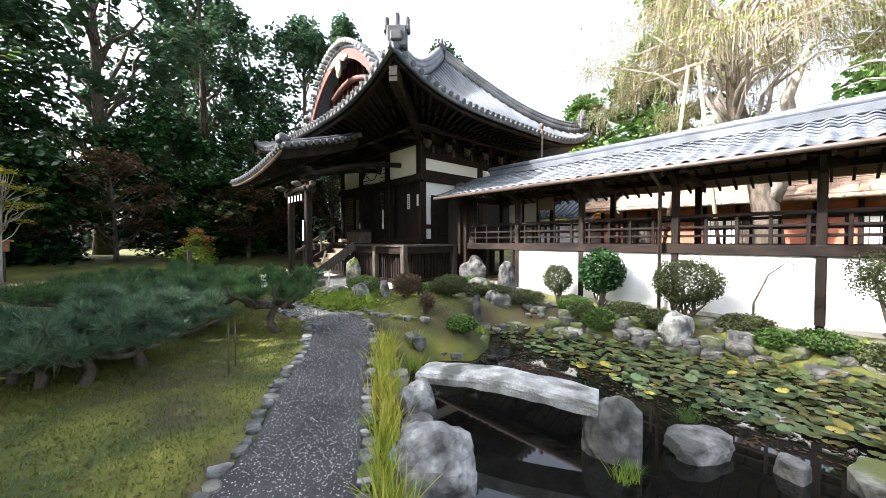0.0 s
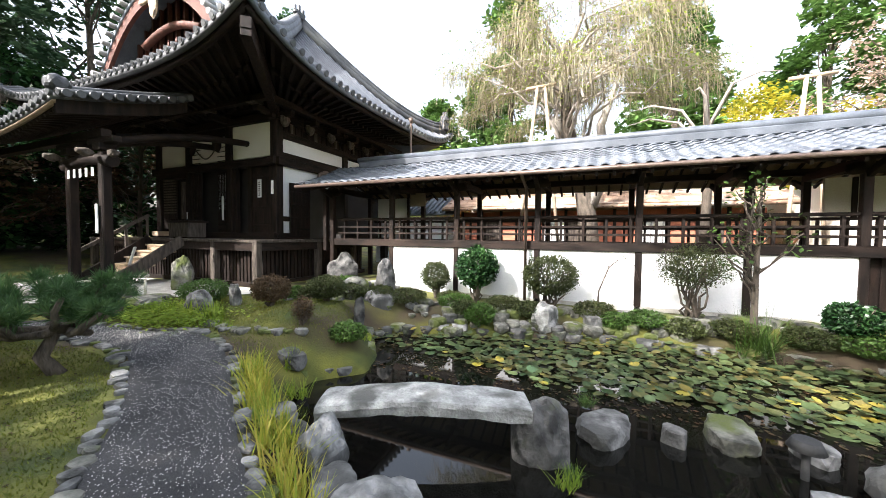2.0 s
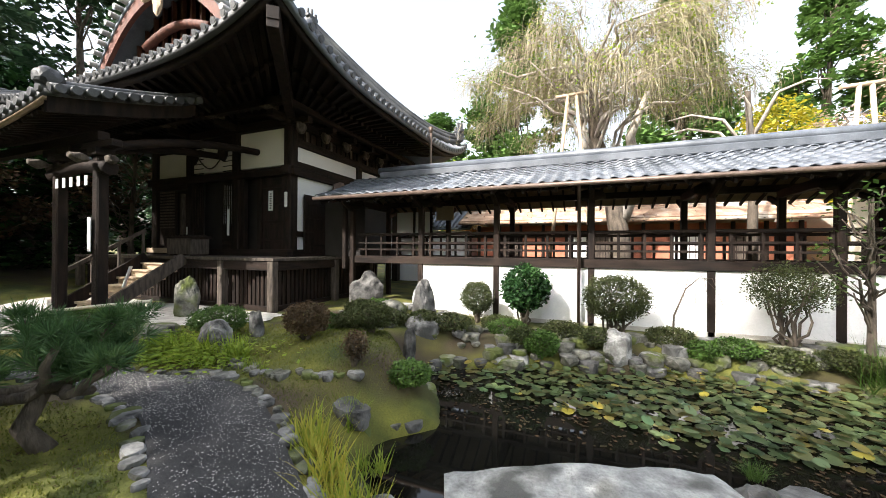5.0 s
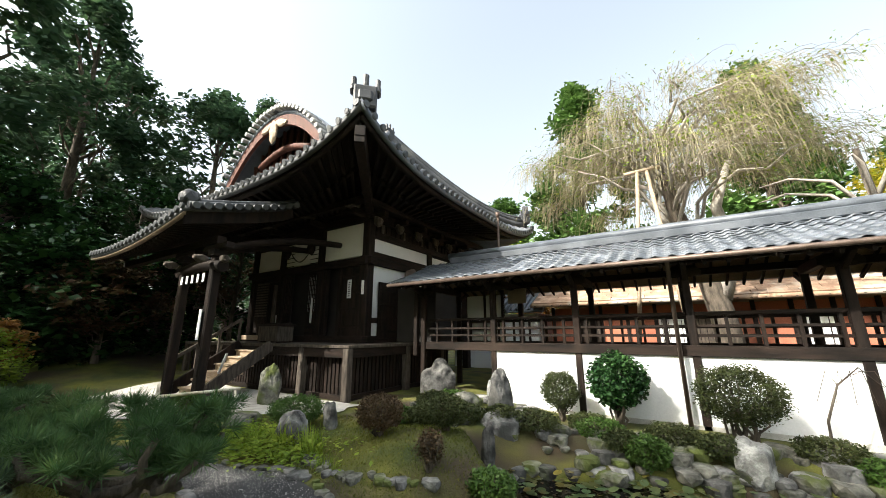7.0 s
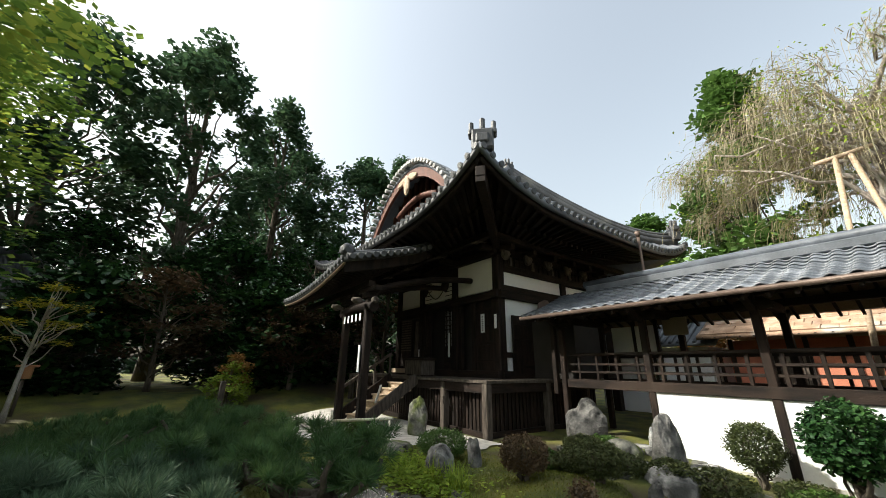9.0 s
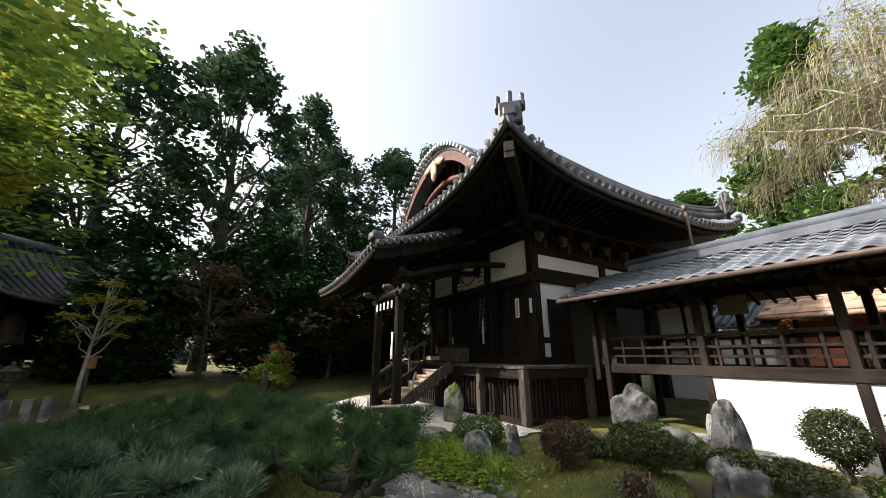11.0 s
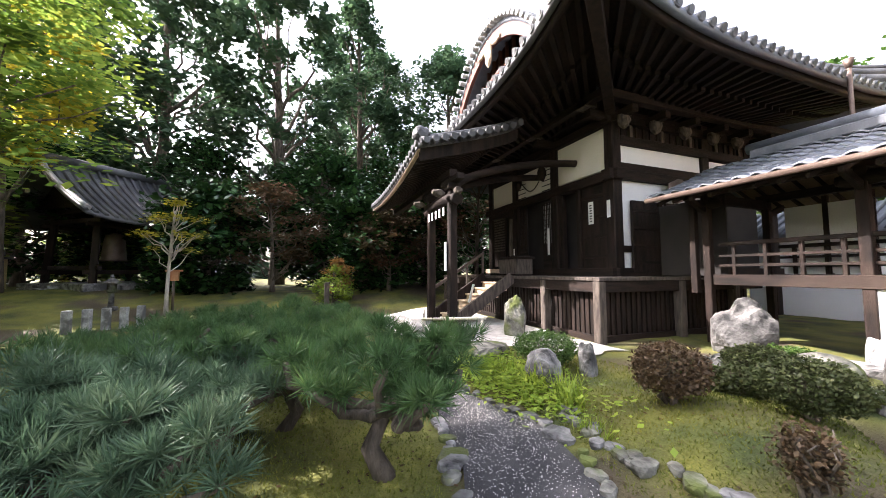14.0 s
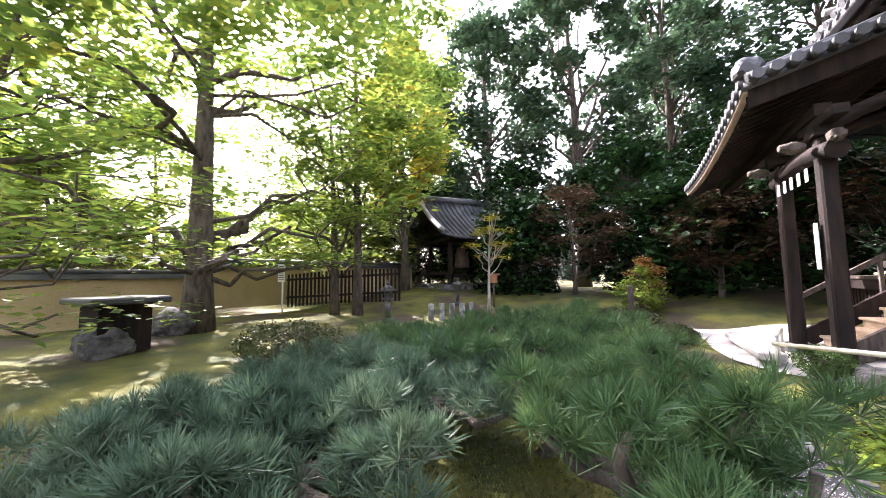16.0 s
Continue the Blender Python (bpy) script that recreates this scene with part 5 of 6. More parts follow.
# lily pads
pads = thing("lily_pads", (10.5, -4, WATER_Z), "dense green and yellowing lily pads on the pond", "lily pads")
pm = []
for k in range(6):
    rr = random.Random(k)
    n = 11
    cup = rr.uniform(0.05, 0.3)
    vv = [(0, 0, 0)] + [((1 + 0.07 * rr.uniform(-1, 1)) * math.cos(0.12 + (2 * math.pi - 0.24) * i / n), (1 + 0.07 * rr.uniform(-1, 1)) * math.sin(0.12 + (2 * math.pi - 0.24) * i / n), cup * rr.uniform(0.2, 1.0)) for i in range(n + 1)]
    d_ = fast("lily_pad", vv, [(0, i + 1, i + 2) for i in range(n)], True)
    pm.append((d_, np.array(vv), np.array([(0, i + 1, i + 2) for i in range(n)])))


def pad_colours():
    m = bpy.data.materials.new("lily_pad_leaf")
    m.use_nodes = True
    n, l = m.node_tree.nodes, m.node_tree.links
    oi, rp, b = n.new("ShaderNodeObjectInfo"), n.new("ShaderNodeValToRGB"), n["Principled BSDF"]
    cols = [(0.04, 0.075, 0.03), (0.055, 0.10, 0.04), (0.08, 0.125, 0.05), (0.11, 0.15, 0.055), (0.09, 0.085, 0.035), (0.34, 0.29, 0.04)]
    while len(rp.color_ramp.elements) < len(cols):
        rp.color_ramp.elements.new(0.5)
    for k, c in enumerate(cols):
        rp.color_ramp.elements[k].position, rp.color_ramp.elements[k].color = k / 5.3, (*c, 1)
    l.new(oi.outputs["Random"], rp.inputs[0])
    l.new(rp.outputs[0], b.inputs["Base Color"])
    b.inputs["Roughness"].default_value = 0.4
    return m


PADM = pad_colours()
rest_v, rest_f, off, made = [], [], 0, 0
rr = np.random.default_rng(77)
tries = 0
while tries < 11500:
    tries += 1
    x, y = rr.uniform(5.4, 13.8), rr.uniform(-4.4, 0.2)
    dep = float(pond_depth(x, y))
    edge = noise.noise(Vector((x * 0.5, y * 0.5, 3))) + 0.35 * noise.noise(Vector((x * 2, y * 2, 1)))
    if dep < 0.06 or y < -3.25 + edge * 0.6 or (x < 6.6 and y < -2.8):
        continue
    if rr.random() > 0.16 + 0.36 * (x > 7.4) + 0.3 * edge:
        continue
    s = rr.uniform(0.035, 0.08)
    stand = rr.random() < 0.4
    z = WATER_Z + (rr.uniform(0.04, 0.16) if stand else 0.012)
    m4 = pose(x, y, z, rr.normal() * (11 if stand else 1), rr.normal() * (11 if stand else 1), rr.uniform(0, 360)) @ Matrix.Diagonal((s, s, s, 1))
    d_, vv, ff = pm[int(rr.integers(6))]
    if y < -2.0 and made < 290:
        put("lily_pad", d_, PADM, pads, "", m4)
        made += 1
    else:
        mm = np.array(m4)
        rest_v.append(vv @ mm[:3, :3].T + mm[:3, 3])
        rest_f.append(ff + off)
        off += len(vv)
tagged(put("far_lily_pads", fast("far_lily_pads", np.concatenate(rest_v), np.concatenate(rest_f), True), L_PAD, pads), kind="stuff")
# fallen leaves on the water and the lawn
fl = np.random.default_rng(31)
n = 2600
p = np.stack([fl.uniform(5.4, 13.5, n), fl.uniform(-3.8, -0.2, n)], 1)
p = p[pond_depth(p[:, 0], p[:, 1]) > 0.05]
tagged(leaves("floating_leaves", np.column_stack([p, np.full(len(p), WATER_Z + 0.008)]), 0.035, L_RED, None, 5.0, 32), "brown fallen leaves floating on the pond", "leaves", kind="stuff")
n = 6500
p = np.stack([fl.uniform(-6, 10.5, n), fl.uniform(-12, -3.2, n)], 1)
p = p[pond_depth(p[:, 0], p[:, 1]) < -0.1]
tagged(leaves("fallen_leaves", np.column_stack([p, ground_z(p[:, 0], p[:, 1]) + 0.012]), 0.022, L_RED, None, 3.0, 33), "brown fallen leaves over lawn and path", "leaves", kind="stuff")
# moss and short grass on the lawn
n = 170000
p = np.stack([fl.uniform(-1.5, 11, n), fl.uniform(-11.5, -2.6, n)], 1)
lawn = (pond_depth(p[:, 0], p[:, 1]) < -0.25)
LA, RA = np.array([along(LEFT, k / 200) for k in range(201)]), np.array([along(RIGHT, k / 200) for k in range(201)])
mid = (LA + RA) / 2
near = np.min(np.hypot(p[:, None, 0] - mid[None, ::4, 0], p[:, None, 1] - mid[None, ::4, 1]), 1)
p = p[lawn & (near > 0.6)]
n = len(p)
a = fl.uniform(0, 2 * np.pi, n)
h = fl.uniform(0.01, 0.034, n)
z = ground_z(p[:, 0], p[:, 1])
b0_ = np.column_stack([p, z])
w = np.column_stack([np.cos(a), np.sin(a), np.zeros(n)]) * 0.0055
tip = b0_ + np.column_stack([fl.normal(0, 0.012, n), fl.normal(0, 0.012, n), h])
tagged(put("lawn_grass", fast("lawn_grass", np.stack([b0_ - w, b0_ + w, tip], 1).reshape(-1, 3), np.arange(3 * n).reshape(n, 3)), L_GRASS), "short mossy grass of the lawn", "grass", kind="stuff")


# pines
def pine(x, y, h, w, mat, seed, tufts=420, label="low spreading pine with a crooked trunk", needles=30, lean=(0, 0)):
    z = gz(x, y) - 0.03
    t = thing("pine_shrub", (x, y, z), label, "pine", "low pines")
    r = np.random.default_rng(seed)
    lines, pads_ = [], []
    h *= 1.2
    top = np.array([x + lean[0] * 0.3, y + lean[1] * 0.3, z + h * 0.45])
    tr = [np.array([x, y, z]), np.array([x + r.normal() * 0.06, y + r.normal() * 0.06, z + h * 0.2]), top]
    lines.append(([tuple(q) for q in tr], [0.06 * h + 0.02, 0.05 * h + 0.015, 0.04 * h + 0.01]))
    nb = 13
    tufts = int(tufts * 0.5)
    for k in range(nb):
        a = 2 * np.pi * k / nb + r.normal() * 0.3
        q = r.uniform(0.45, 1.0)
        tip = np.array([x + lean[0] + w * q * np.cos(a), y + lean[1] + w * q * np.sin(a), z + h * r.uniform(0.62, 0.92) - 0.12 * q])
        pts = [top * (1 - s) + tip * s + np.array([r.normal() * 0.05, r.normal() * 0.05, -0.1 * h * np.sin(s * 3.14)]) * (0 < s < 1) for s in np.linspace(0, 1, 6)]
        lines.append(([tuple(p) for p in pts], [0.035 * h + 0.012 - 0.005 * j * h for j in range(6)]))
        for s in (0.5, 0.75, 1.0):
            pads_.append((top * (1 - s) + tip * s + np.array([0, 0, 0.05]), w * r.uniform(0.10, 0.21)))
    for ln in lines:
        part("branch", tube_bm([ln], 6), BARK, t)
    c, rad = np.array([p[0] for p in pads_]), np.array([p[1] for p in pads_])
    k = r.choice(len(c), tufts, p=rad**2 / (rad**2).sum())
    d = r.normal(size=(tufts, 3))
    d /= np.linalg.norm(d, axis=1)[:, None]
    o = c[k] + d * (rad[k] * r.uniform(0.3, 1, tufts))[:, None] * np.array([1, 1, 0.5])
    up = d * 0.55 + np.array([0, 0, 0.85]) + r.normal(size=(tufts, 3)) * 0.2
    up /= np.linalg.norm(up, axis=1)[:, None]
    N = needles
    nd = up[:, None, :] * 0.75 + r.normal(size=(tufts, N, 3)) * 0.55
    nd /= np.linalg.norm(nd, axis=2)[:, :, None]
    L = r.uniform(0.09, 0.185, (tufts, N, 1))
    sd_ = np.cross(nd, r.normal(size=(tufts, N, 3)))
    sd_ /= np.linalg.norm(sd_, axis=2)[:, :, None] + 1e-9
    tip = o[:, None, :] + nd * L
    mid = o[:, None, :] + nd * L * 0.45
    V = np.concatenate([o[:, None, :], np.stack([mid - sd_ * 0.0042, mid + sd_ * 0.0042, tip], 2).reshape(tufts, 3 * N, 3)], 1)
    k0 = (np.arange(tufts) * (3 * N + 1))[:, None]
    j = np.arange(N)[None, :] * 3 + 1 + k0
    F = np.stack([np.broadcast_to(k0, j.shape), j, j + 2, j + 1], 2).reshape(-1, 4)
    put("needles", fast("needles", V.reshape(-1, 3), F), mat, t)
    return t


pine(3.7, -6.31, 1.0, 0.85, L_PINE, 101, 900)
pine(2.61, -7.11, 0.85, 1.0, L_PINE, 102, 1000)
pine(2.99, -8.02, 0.85, 1.1, L_PINEBLUE, 103, 1500, "near bluish pine with long spreading needles", 26)
pine(3.75, -8.68, 0.75, 0.95, L_PINEBLUE, 108, 1400, "near bluish pine with long spreading needles", 26)
pine(1.12, -6.87, 0.95, 1.15, L_PINE, 104, 1000)
pine(1.6, -8.26, 0.85, 1.25, L_PINE, 105, 1000)
pine(-0.38, -7.28, 0.95, 1.3, L_PINE, 106, 900)
pine(0.58, -8.94, 0.85, 1.3, L_PINE, 107, 900)
pine(2.71, -9.15, 0.7, 1.1, L_PINEBLUE, 109, 900)
pine(4.23, -8.14, 0.8, 1.0, L_PINEBLUE, 111, 1300, "near bluish pine with long spreading needles", 26)
pine(4.61, -8.66, 0.7, 0.95, L_PINEBLUE, 112, 1000, "near bluish pine with long spreading needles", 26)
pine(4.43, -9.01, 0.65, 0.95, L_PINEBLUE, 113, 1100, "near bluish pine with long spreading needles", 26)
pine(4.03, -9.26, 0.6, 0.9, L_PINEBLUE, 114, 800)
pine(3.66, -9.16, 0.65, 0.8, L_PINEBLUE, 115, 800)
pine(-1.14, -8.43, 0.8, 1.2, L_PINE, 110, 700)


# ---- trees ----
def tree(name, x, y, h, crown, mat, bark, label, seed, n=9000, leaf=0.2, trunk=0.25, limbs=9, low=0.25, squash=0.8, clump=1.1, layers=0.0, nclump=60, group="", fork=0.0):
    """A tapered trunk, limbs that end in clumps, and leaves about the clumps. crown: its radius at the widest."""
    z = gz(x, y) - 0.1
    t = thing(name, (x, y, z), label, "tree", group)
    r = np.random.default_rng(seed)
    bend = r.normal(size=2) * 0.03 * h
    trunk_pts = [(x + bend[0] * s * s, y + bend[1] * s * s, z + h * 0.92 * s) for s in np.linspace(0, 1, 9)]
    lines = [(trunk_pts, [trunk * (1.25 if j == 0 else 1) * (1 - 0.9 * j / 8) + 0.015 for j in range(9)])]
    cs, rs_ = [], []
    for k in range(nclump):
        s = low + (1 - low) * r.uniform(0, 1)
        wide = crown * (np.sin(np.pi * min(1, (s - low) / (1 - low) * 0.85 + 0.15)) ** 0.7) if layers >= 0 else crown * (1 - (s - low) / (1 - low)) ** 0.6
        a, q = r.uniform(0, 2 * np.pi), r.uniform(0.35, 1.0) ** 0.6
        c = np.array([x + bend[0] * s + wide * q * np.cos(a), y + bend[1] * s + wide * q * np.sin(a), z + h * s])
        if layers > 0:
            c[2] = z + h * (low + (1 - low) * round((s - low) / (1 - low) * layers) / layers) - 0.12 * wide * q
        cs.append(c)
        rs_.append(clump * r.uniform(0.6, 1.25))
        if k < limbs * 3:
            s0 = max(0.12, s - r.uniform(0.12, 0.3))
            i = s0 / 0.92 * 8
            i0 = int(min(i, 7))
            o = np.array(trunk_pts[i0]) * (1 - (i - i0)) + np.array(trunk_pts[min(i0 + 1, 8)]) * (i - i0)
            pts = [o * (1 - u) + c * u + r.normal(size=3) * 0.06 * wide * (0 < u < 1) for u in np.linspace(0, 1, 6)]
            r0 = trunk * (0.42 if k < limbs else 0.22) * (1 - 0.6 * s0)
            lines.append(([tuple(p) for p in pts], [r0 * (1 - 0.8 * j / 5) + 0.008 for j in range(6)]))
    part("trunk", tube_bm(lines[:1], 10), bark, t)
    for ln in lines[1:]:
        part("limb", tube_bm([ln], 6), bark, t)
    p = clumps(cs, rs_, n, seed + 1, squash, 0.25)
    leaves("crown", p, leaf, mat, t, 0.3 if layers <= 0 else 1.2, seed + 2)
    return t


for k, (x, y, h, w) in enumerate(((-18.0, -14.96, 20, 4.2), (-19.26, -8.98, 23, 4.4), (-22.68, -3.17, 23, 4.8), (-19.94, 3.74, 19, 4.2), (-18.78, -21.95, 19, 4.5), (-23.35, 7.69, 23, 5), (-27.31, -0.51, 22, 4.5), (-17.49, 10.12, 17, 4), (-14.81, 15.79, 19, 5))):
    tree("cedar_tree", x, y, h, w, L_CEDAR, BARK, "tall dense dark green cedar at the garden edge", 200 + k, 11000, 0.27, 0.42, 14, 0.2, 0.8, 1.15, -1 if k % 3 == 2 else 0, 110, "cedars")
# these cedars have the sun put into their leaf colour
for k, (x, y, h, w) in enumerate(((3.01, 19.35, 21, 5.0), (14.06, 19.56, 19.5, 4), (-5.93, 24.76, 15, 4), (24, 26, 22, 5))):
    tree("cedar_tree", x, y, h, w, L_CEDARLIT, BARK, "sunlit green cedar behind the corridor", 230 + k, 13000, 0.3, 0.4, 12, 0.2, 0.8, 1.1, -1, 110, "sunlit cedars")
for k, (x, y, h, w) in enumerate(((-13.46, -6.34, 7.5, 3.0), (-15.22, -1.45, 9, 3.2), (-12.94, 4.39, 8.5, 3.0), (-14.59, -12.17, 7.5, 3), (-11.62, -1.09, 6, 2.4), (-16.89, -6.0, 9, 3.5), (-11.33, 9.01, 8, 3), (-13.73, -18.41, 7, 3.2), (-10.84, -10.98, 4.5, 2.2), (-10.52, -4.47, 4.6, 2.0))):
    tree("evergreen_tree", x, y, h, w, L_CAMELLIA, BARK, "broad glossy evergreen tree in deep shade", 250 + k, 8500, 0.19, 0.2, 10, 0.06, 0.8, 0.9, 0, 80, "evergreens")
for k, (x, y, h, w) in enumerate(((-8.75, 0.54, 7.8, 2.6), (-10.27, -8.41, 4.6, 2.2), (-9.04, -3.62, 3.8, 1.7))):
    tree("maple_tree", x, y, h, w, L_RED, BARK, "rusty maple turning in autumn shade", 270 + k, 4200, 0.12, 0.09, 9, 0.3, 0.45, 0.75, 0, 46, "rusty maples")
tree("maple_tree", 0.63, -16.23, 13, 7.0, L_MAPLE, BARK, "large spreading green maple with a thick dark trunk", 290, 20000, 0.12, 0.33, 12, 0.18, 0.4, 1.1, 8, 180)
tree("maple_tree", 5.1, -16.3, 16.5, 6.2, L_MAPLE, BARK, "tall green maple spreading over the pond and lawn", 295, 17000, 0.12, 0.3, 6, 0.36, 0.4, 1.1, 9, 220)
tree("bare_cherry_tree", 19.15, 9.16, 10.2, 3.4, L_PINK, BARK, "nearly bare tree with fine pinkish twigs", 297, 5200, 0.085, 0.16, 14, 0.3, 0.8, 0.9, 0, 70)
tree("maple_tree", 4.68, -14.03, 6.5, 3.4, L_MAPLE, BARK, "low spreading green maple over the lawn edge", 293, 7000, 0.1, 0.07, 10, 0.2, 0.4, 0.9, 5, 80)
# added out of view, only to cast shade on the lawn
tree("maple_tree", 0.5, -24.5, 13, 5.0, L_MAPLE, BARK, "unseen tall maple added beyond the wall for shade", 296, 8000, 0.17, 0.25, 10, 0.25, 0.5, 1.1, 6, 80)
tree("maple_tree", -3.74, -15.82, 8.5, 3.2, L_MAPLE, BARK, "green maple leaning over the lawn", 291, 9000, 0.12, 0.16, 10, 0.3, 0.4, 1.0, 5, 70)
tree("maple_tree", -4.06, -15.02, 13, 4.3, L_MAPLE, BARK, "tall green and yellow maple above the lawn", 294, 11000, 0.13, 0.16, 10, 0.42, 0.5, 1.0, 7, 80)
tree("maple_tree", -9.42, -16.56, 14, 2.4, L_YELLOW, BARK, "tall slender tree with yellow leaves", 292, 9000, 0.2, 0.2, 10, 0.3, 0.8, 0.9, 0, 60)
for k, (x, y, h, w, mt) in enumerate(((-12, -24, 9, 4.5, L_MAPLE), (-3, -27, 10, 5, L_LIME), (-20, -20, 10, 4.5, L_MAPLE), (-9, -20, 5, 3, L_LIME), (4, -26, 9, 5, L_MAPLE), (-28, -22, 12, 5, L_LIME), (-16, -15.5, 4, 2.2, L_LIME))):
    tree("maple_tree", x, y, h, w, mt, BARK, "sunlit yellow-green maple beyond the garden wall", 300 + k, 9000, 0.2, 0.18, 10, 0.1, 0.6, 1.1, 5, 60, "maples beyond the wall")
tree("maple_sapling", -7.7, -5.99, 1.7, 0.55, L_ORANGE, BARK, "small maple with bright orange leaves", 320, 1500, 0.07, 0.03, 6, 0.3, 0.6, 0.3, 0, 18)
tree("shrub_sapling", -7.09, -6.1, 1.5, 0.7, L_LIME, BARK, "pale green young shrub", 321, 1700, 0.07, 0.03, 6, 0.15, 0.7, 0.35, 0, 20)
tree("slender_tree", -6.63, -10.99, 3.6, 0.9, L_YELLOW, BARKPALE, "slender pale-barked tree with few yellowing leaves", 322, 1100, 0.07, 0.05, 7, 0.6, 0.4, 0.4, 3, 22)
for k, (x, y, h, w, mt) in enumerate(((2.04, 13.14, 6.5, 2.5, L_ORANGE), (16.58, 14.07, 9, 3.5, L_YELLOW), (4.96, 16.13, 8, 3, L_LIME), (22.44, 10.12, 10, 4, L_YELLOW), (20, 9, 7.5, 3, L_PINK), (-1.28, 14.58, 8, 3, L_LIME))):
    tree("autumn_tree", x, y, h, w, mt, BARKPALE, "sunlit autumn tree behind the corridor", 330 + k, 6500, 0.13, 0.12, 10, 0.2, 0.7, 0.8, 0, 60, "autumn trees")
tree("garden_tree", 11.85, -0.62, 2.9, 0.75, L_BUSHGREEN, BARK, "thin young tree with sparse leaves by the pond", 340, 230, 0.055, 0.045, 8, 0.4, 0.8, 0.35, 0, 26)
t = thing("weeping_sapling", (10.1, -0.3, gz(10.1, -0.3)), "thin bare weeping sapling before the white wall", "sapling")
zz = gz(10.1, -0.3)
part("stem", tube_bm([([(10.1, -0.3, zz - 0.05), (10.12, -0.3, zz + 0.5), (10.3, -0.3, zz + 1.0), (10.55, -0.3, zz + 1.25), (10.75, -0.3, zz + 1.0)], [0.022, 0.018, 0.014, 0.01, 0.005])] + [([(10.3 + 0.06 * k, -0.3, zz + 1.0 + 0.05 * k), (10.2 + 0.13 * k, -0.35 + 0.03 * k, zz + 1.2), (10.05 + 0.2 * k, -0.3, zz + 0.75)], [0.007, 0.005, 0.003]) for k in range(5)], 5), BARK, t)
t.matrix_basis = Matrix.Translation((-0.7, 0.05, 0)) @ t.matrix_basis

# weeping cherry behind the corridor
WX, WY = 8.7, 6.0
wc = thing("weeping_cherry", (WX, WY, 0), "old weeping cherry with pale limbs and bare hanging twigs", "tree")
r = np.random.default_rng(400)
part("trunk", tube_bm([([(WX + 0.5, WY, -0.2), (WX + 0.35, WY, 2.0), (WX + 0.1, WY, 3.6), (WX - 0.45, WY, 5.6), (WX - 0.6, WY, 7.4), (WX - 0.5, WY + 0.2, 8.9)], [0.42, 0.34, 0.3, 0.22, 0.15, 0.07])], 12), BARK, wc)
part("limb", tube_bm([([(WX + 0.4, WY, 2.6), (WX + 0.9, WY, 4.0), (WX + 0.7, WY + 0.3, 5.6), (WX + 1.2, WY, 7.0)], [0.26, 0.2, 0.16, 0.08])], 8), BARKPALE, wc)
tips = []
for k in range(46):
    a = r.uniform(0, 6.28)
    q = r.uniform(1.6, 4.4)
    o = np.array([WX - 0.5, WY, r.uniform(4.2, 8.6)])
    zt = 10.1 - 0.2 * q * q + r.uniform(-1.6, 0.5)
    tip = np.array([WX - 0.5 + q * math.cos(a), WY + 0.8 * q * math.sin(a), max(zt, o[2] - 0.4)])
    pts = [o * (1 - u) + tip * u + np.array([r.normal() * 0.22, r.normal() * 0.22, 0.7 * math.sin(u * 2.6) + r.normal() * 0.12]) * (u > 0) for u in np.linspace(0, 1, 8)]
    part("limb", tube_bm([([tuple(p) for p in pts], [0.075 * (1 - 0.85 * j / 7) for j in range(8)])], 6), BARKPALE, wc)
    tips += pts[3:]
    tips += [pts[-1], pts[-2], pts[-1]]
tips = np.array(tips)
N = 10000
k = r.integers(0, len(tips), N)
o = tips[k] + r.normal(size=(N, 3)) * np.array([0.3, 0.3, 0.16])
L = r.uniform(0.25, 1.15, N)
out = o[:, :2] - np.array([WX - 0.5, WY])
out /= np.linalg.norm(out, axis=1)[:, None] + 1e-6
dirx = out * r.uniform(0.1, 0.8, (N, 1)) + r.normal(size=(N, 2)) * 0.22
sw = r.normal(size=(N, 3))
sw[:, 2] = 0
sw /= np.linalg.norm(sw, axis=1)[:, None]
pts = []
for s_ in (0, 0.25, 0.5, 0.75, 1.0):
    pts.append(o + np.column_stack([dirx * (1 - (1 - s_) ** 2), L * (0.35 * s_ - 1.25 * s_ * s_)]))
V = np.stack([q for j, p in enumerate(pts) for q in (p - sw * 0.009 * (1.2 - j * 0.22), p + sw * 0.009 * (1.2 - j * 0.22))], 1)
F = np.concatenate([np.arange(N)[:, None] * 10 + np.array([2 * j, 2 * j + 1, 2 * j + 3, 2 * j + 2]) for j in range(4)])
tagged(put("twig_curtain", fast("twig_curtain", V.reshape(-1, 3), F), L_WEEP, wc), kind="stuff")
q = pts[2][:7000] + r.normal(size=(7000, 3)) * 0.2
leaves("sparse_foliage", q, 0.055, L_LIME, wc, 0, 401)

# ---- behind the corridor ----
hs = thing("red_hall", (8.5, 11, 0), "low red-walled hall with a brown shingle roof", "building")
box("wall", (2.8, 10.0, -0.1), (14.2, 13.5, 2.55), REDWALL, hs, bev=0)
for i in range(13):
    x = 2.9 + i * 0.93
    box("post", (x - 0.06, 9.93, -0.1), (x + 0.06, 10.02, 2.6), WOOD, hs)
for i, x in enumerate((3.9, 6.7, 7.6, 10.4, 12.2)):
    pn = box("door_panel", (x, 9.95, 0.5), (x + 0.8, 9.985, 2.1), PAPER if i in (1, 3) else WOODGREY, hs, "pale papered door panel", bev=0)
    for j in range(4):
        box("muntin", (x + 0.2 * j + 0.08, 9.93, 0.5), (x + 0.2 * j + 0.1, 9.949, 2.1), WOOD, pn, bev=0)
box("lintel", (2.7, 9.9, 2.1), (14.3, 9.99, 2.25), WOODX, hs)
box("sill", (2.7, 9.9, 0.35), (14.3, 9.99, 0.5), WOODX, hs)
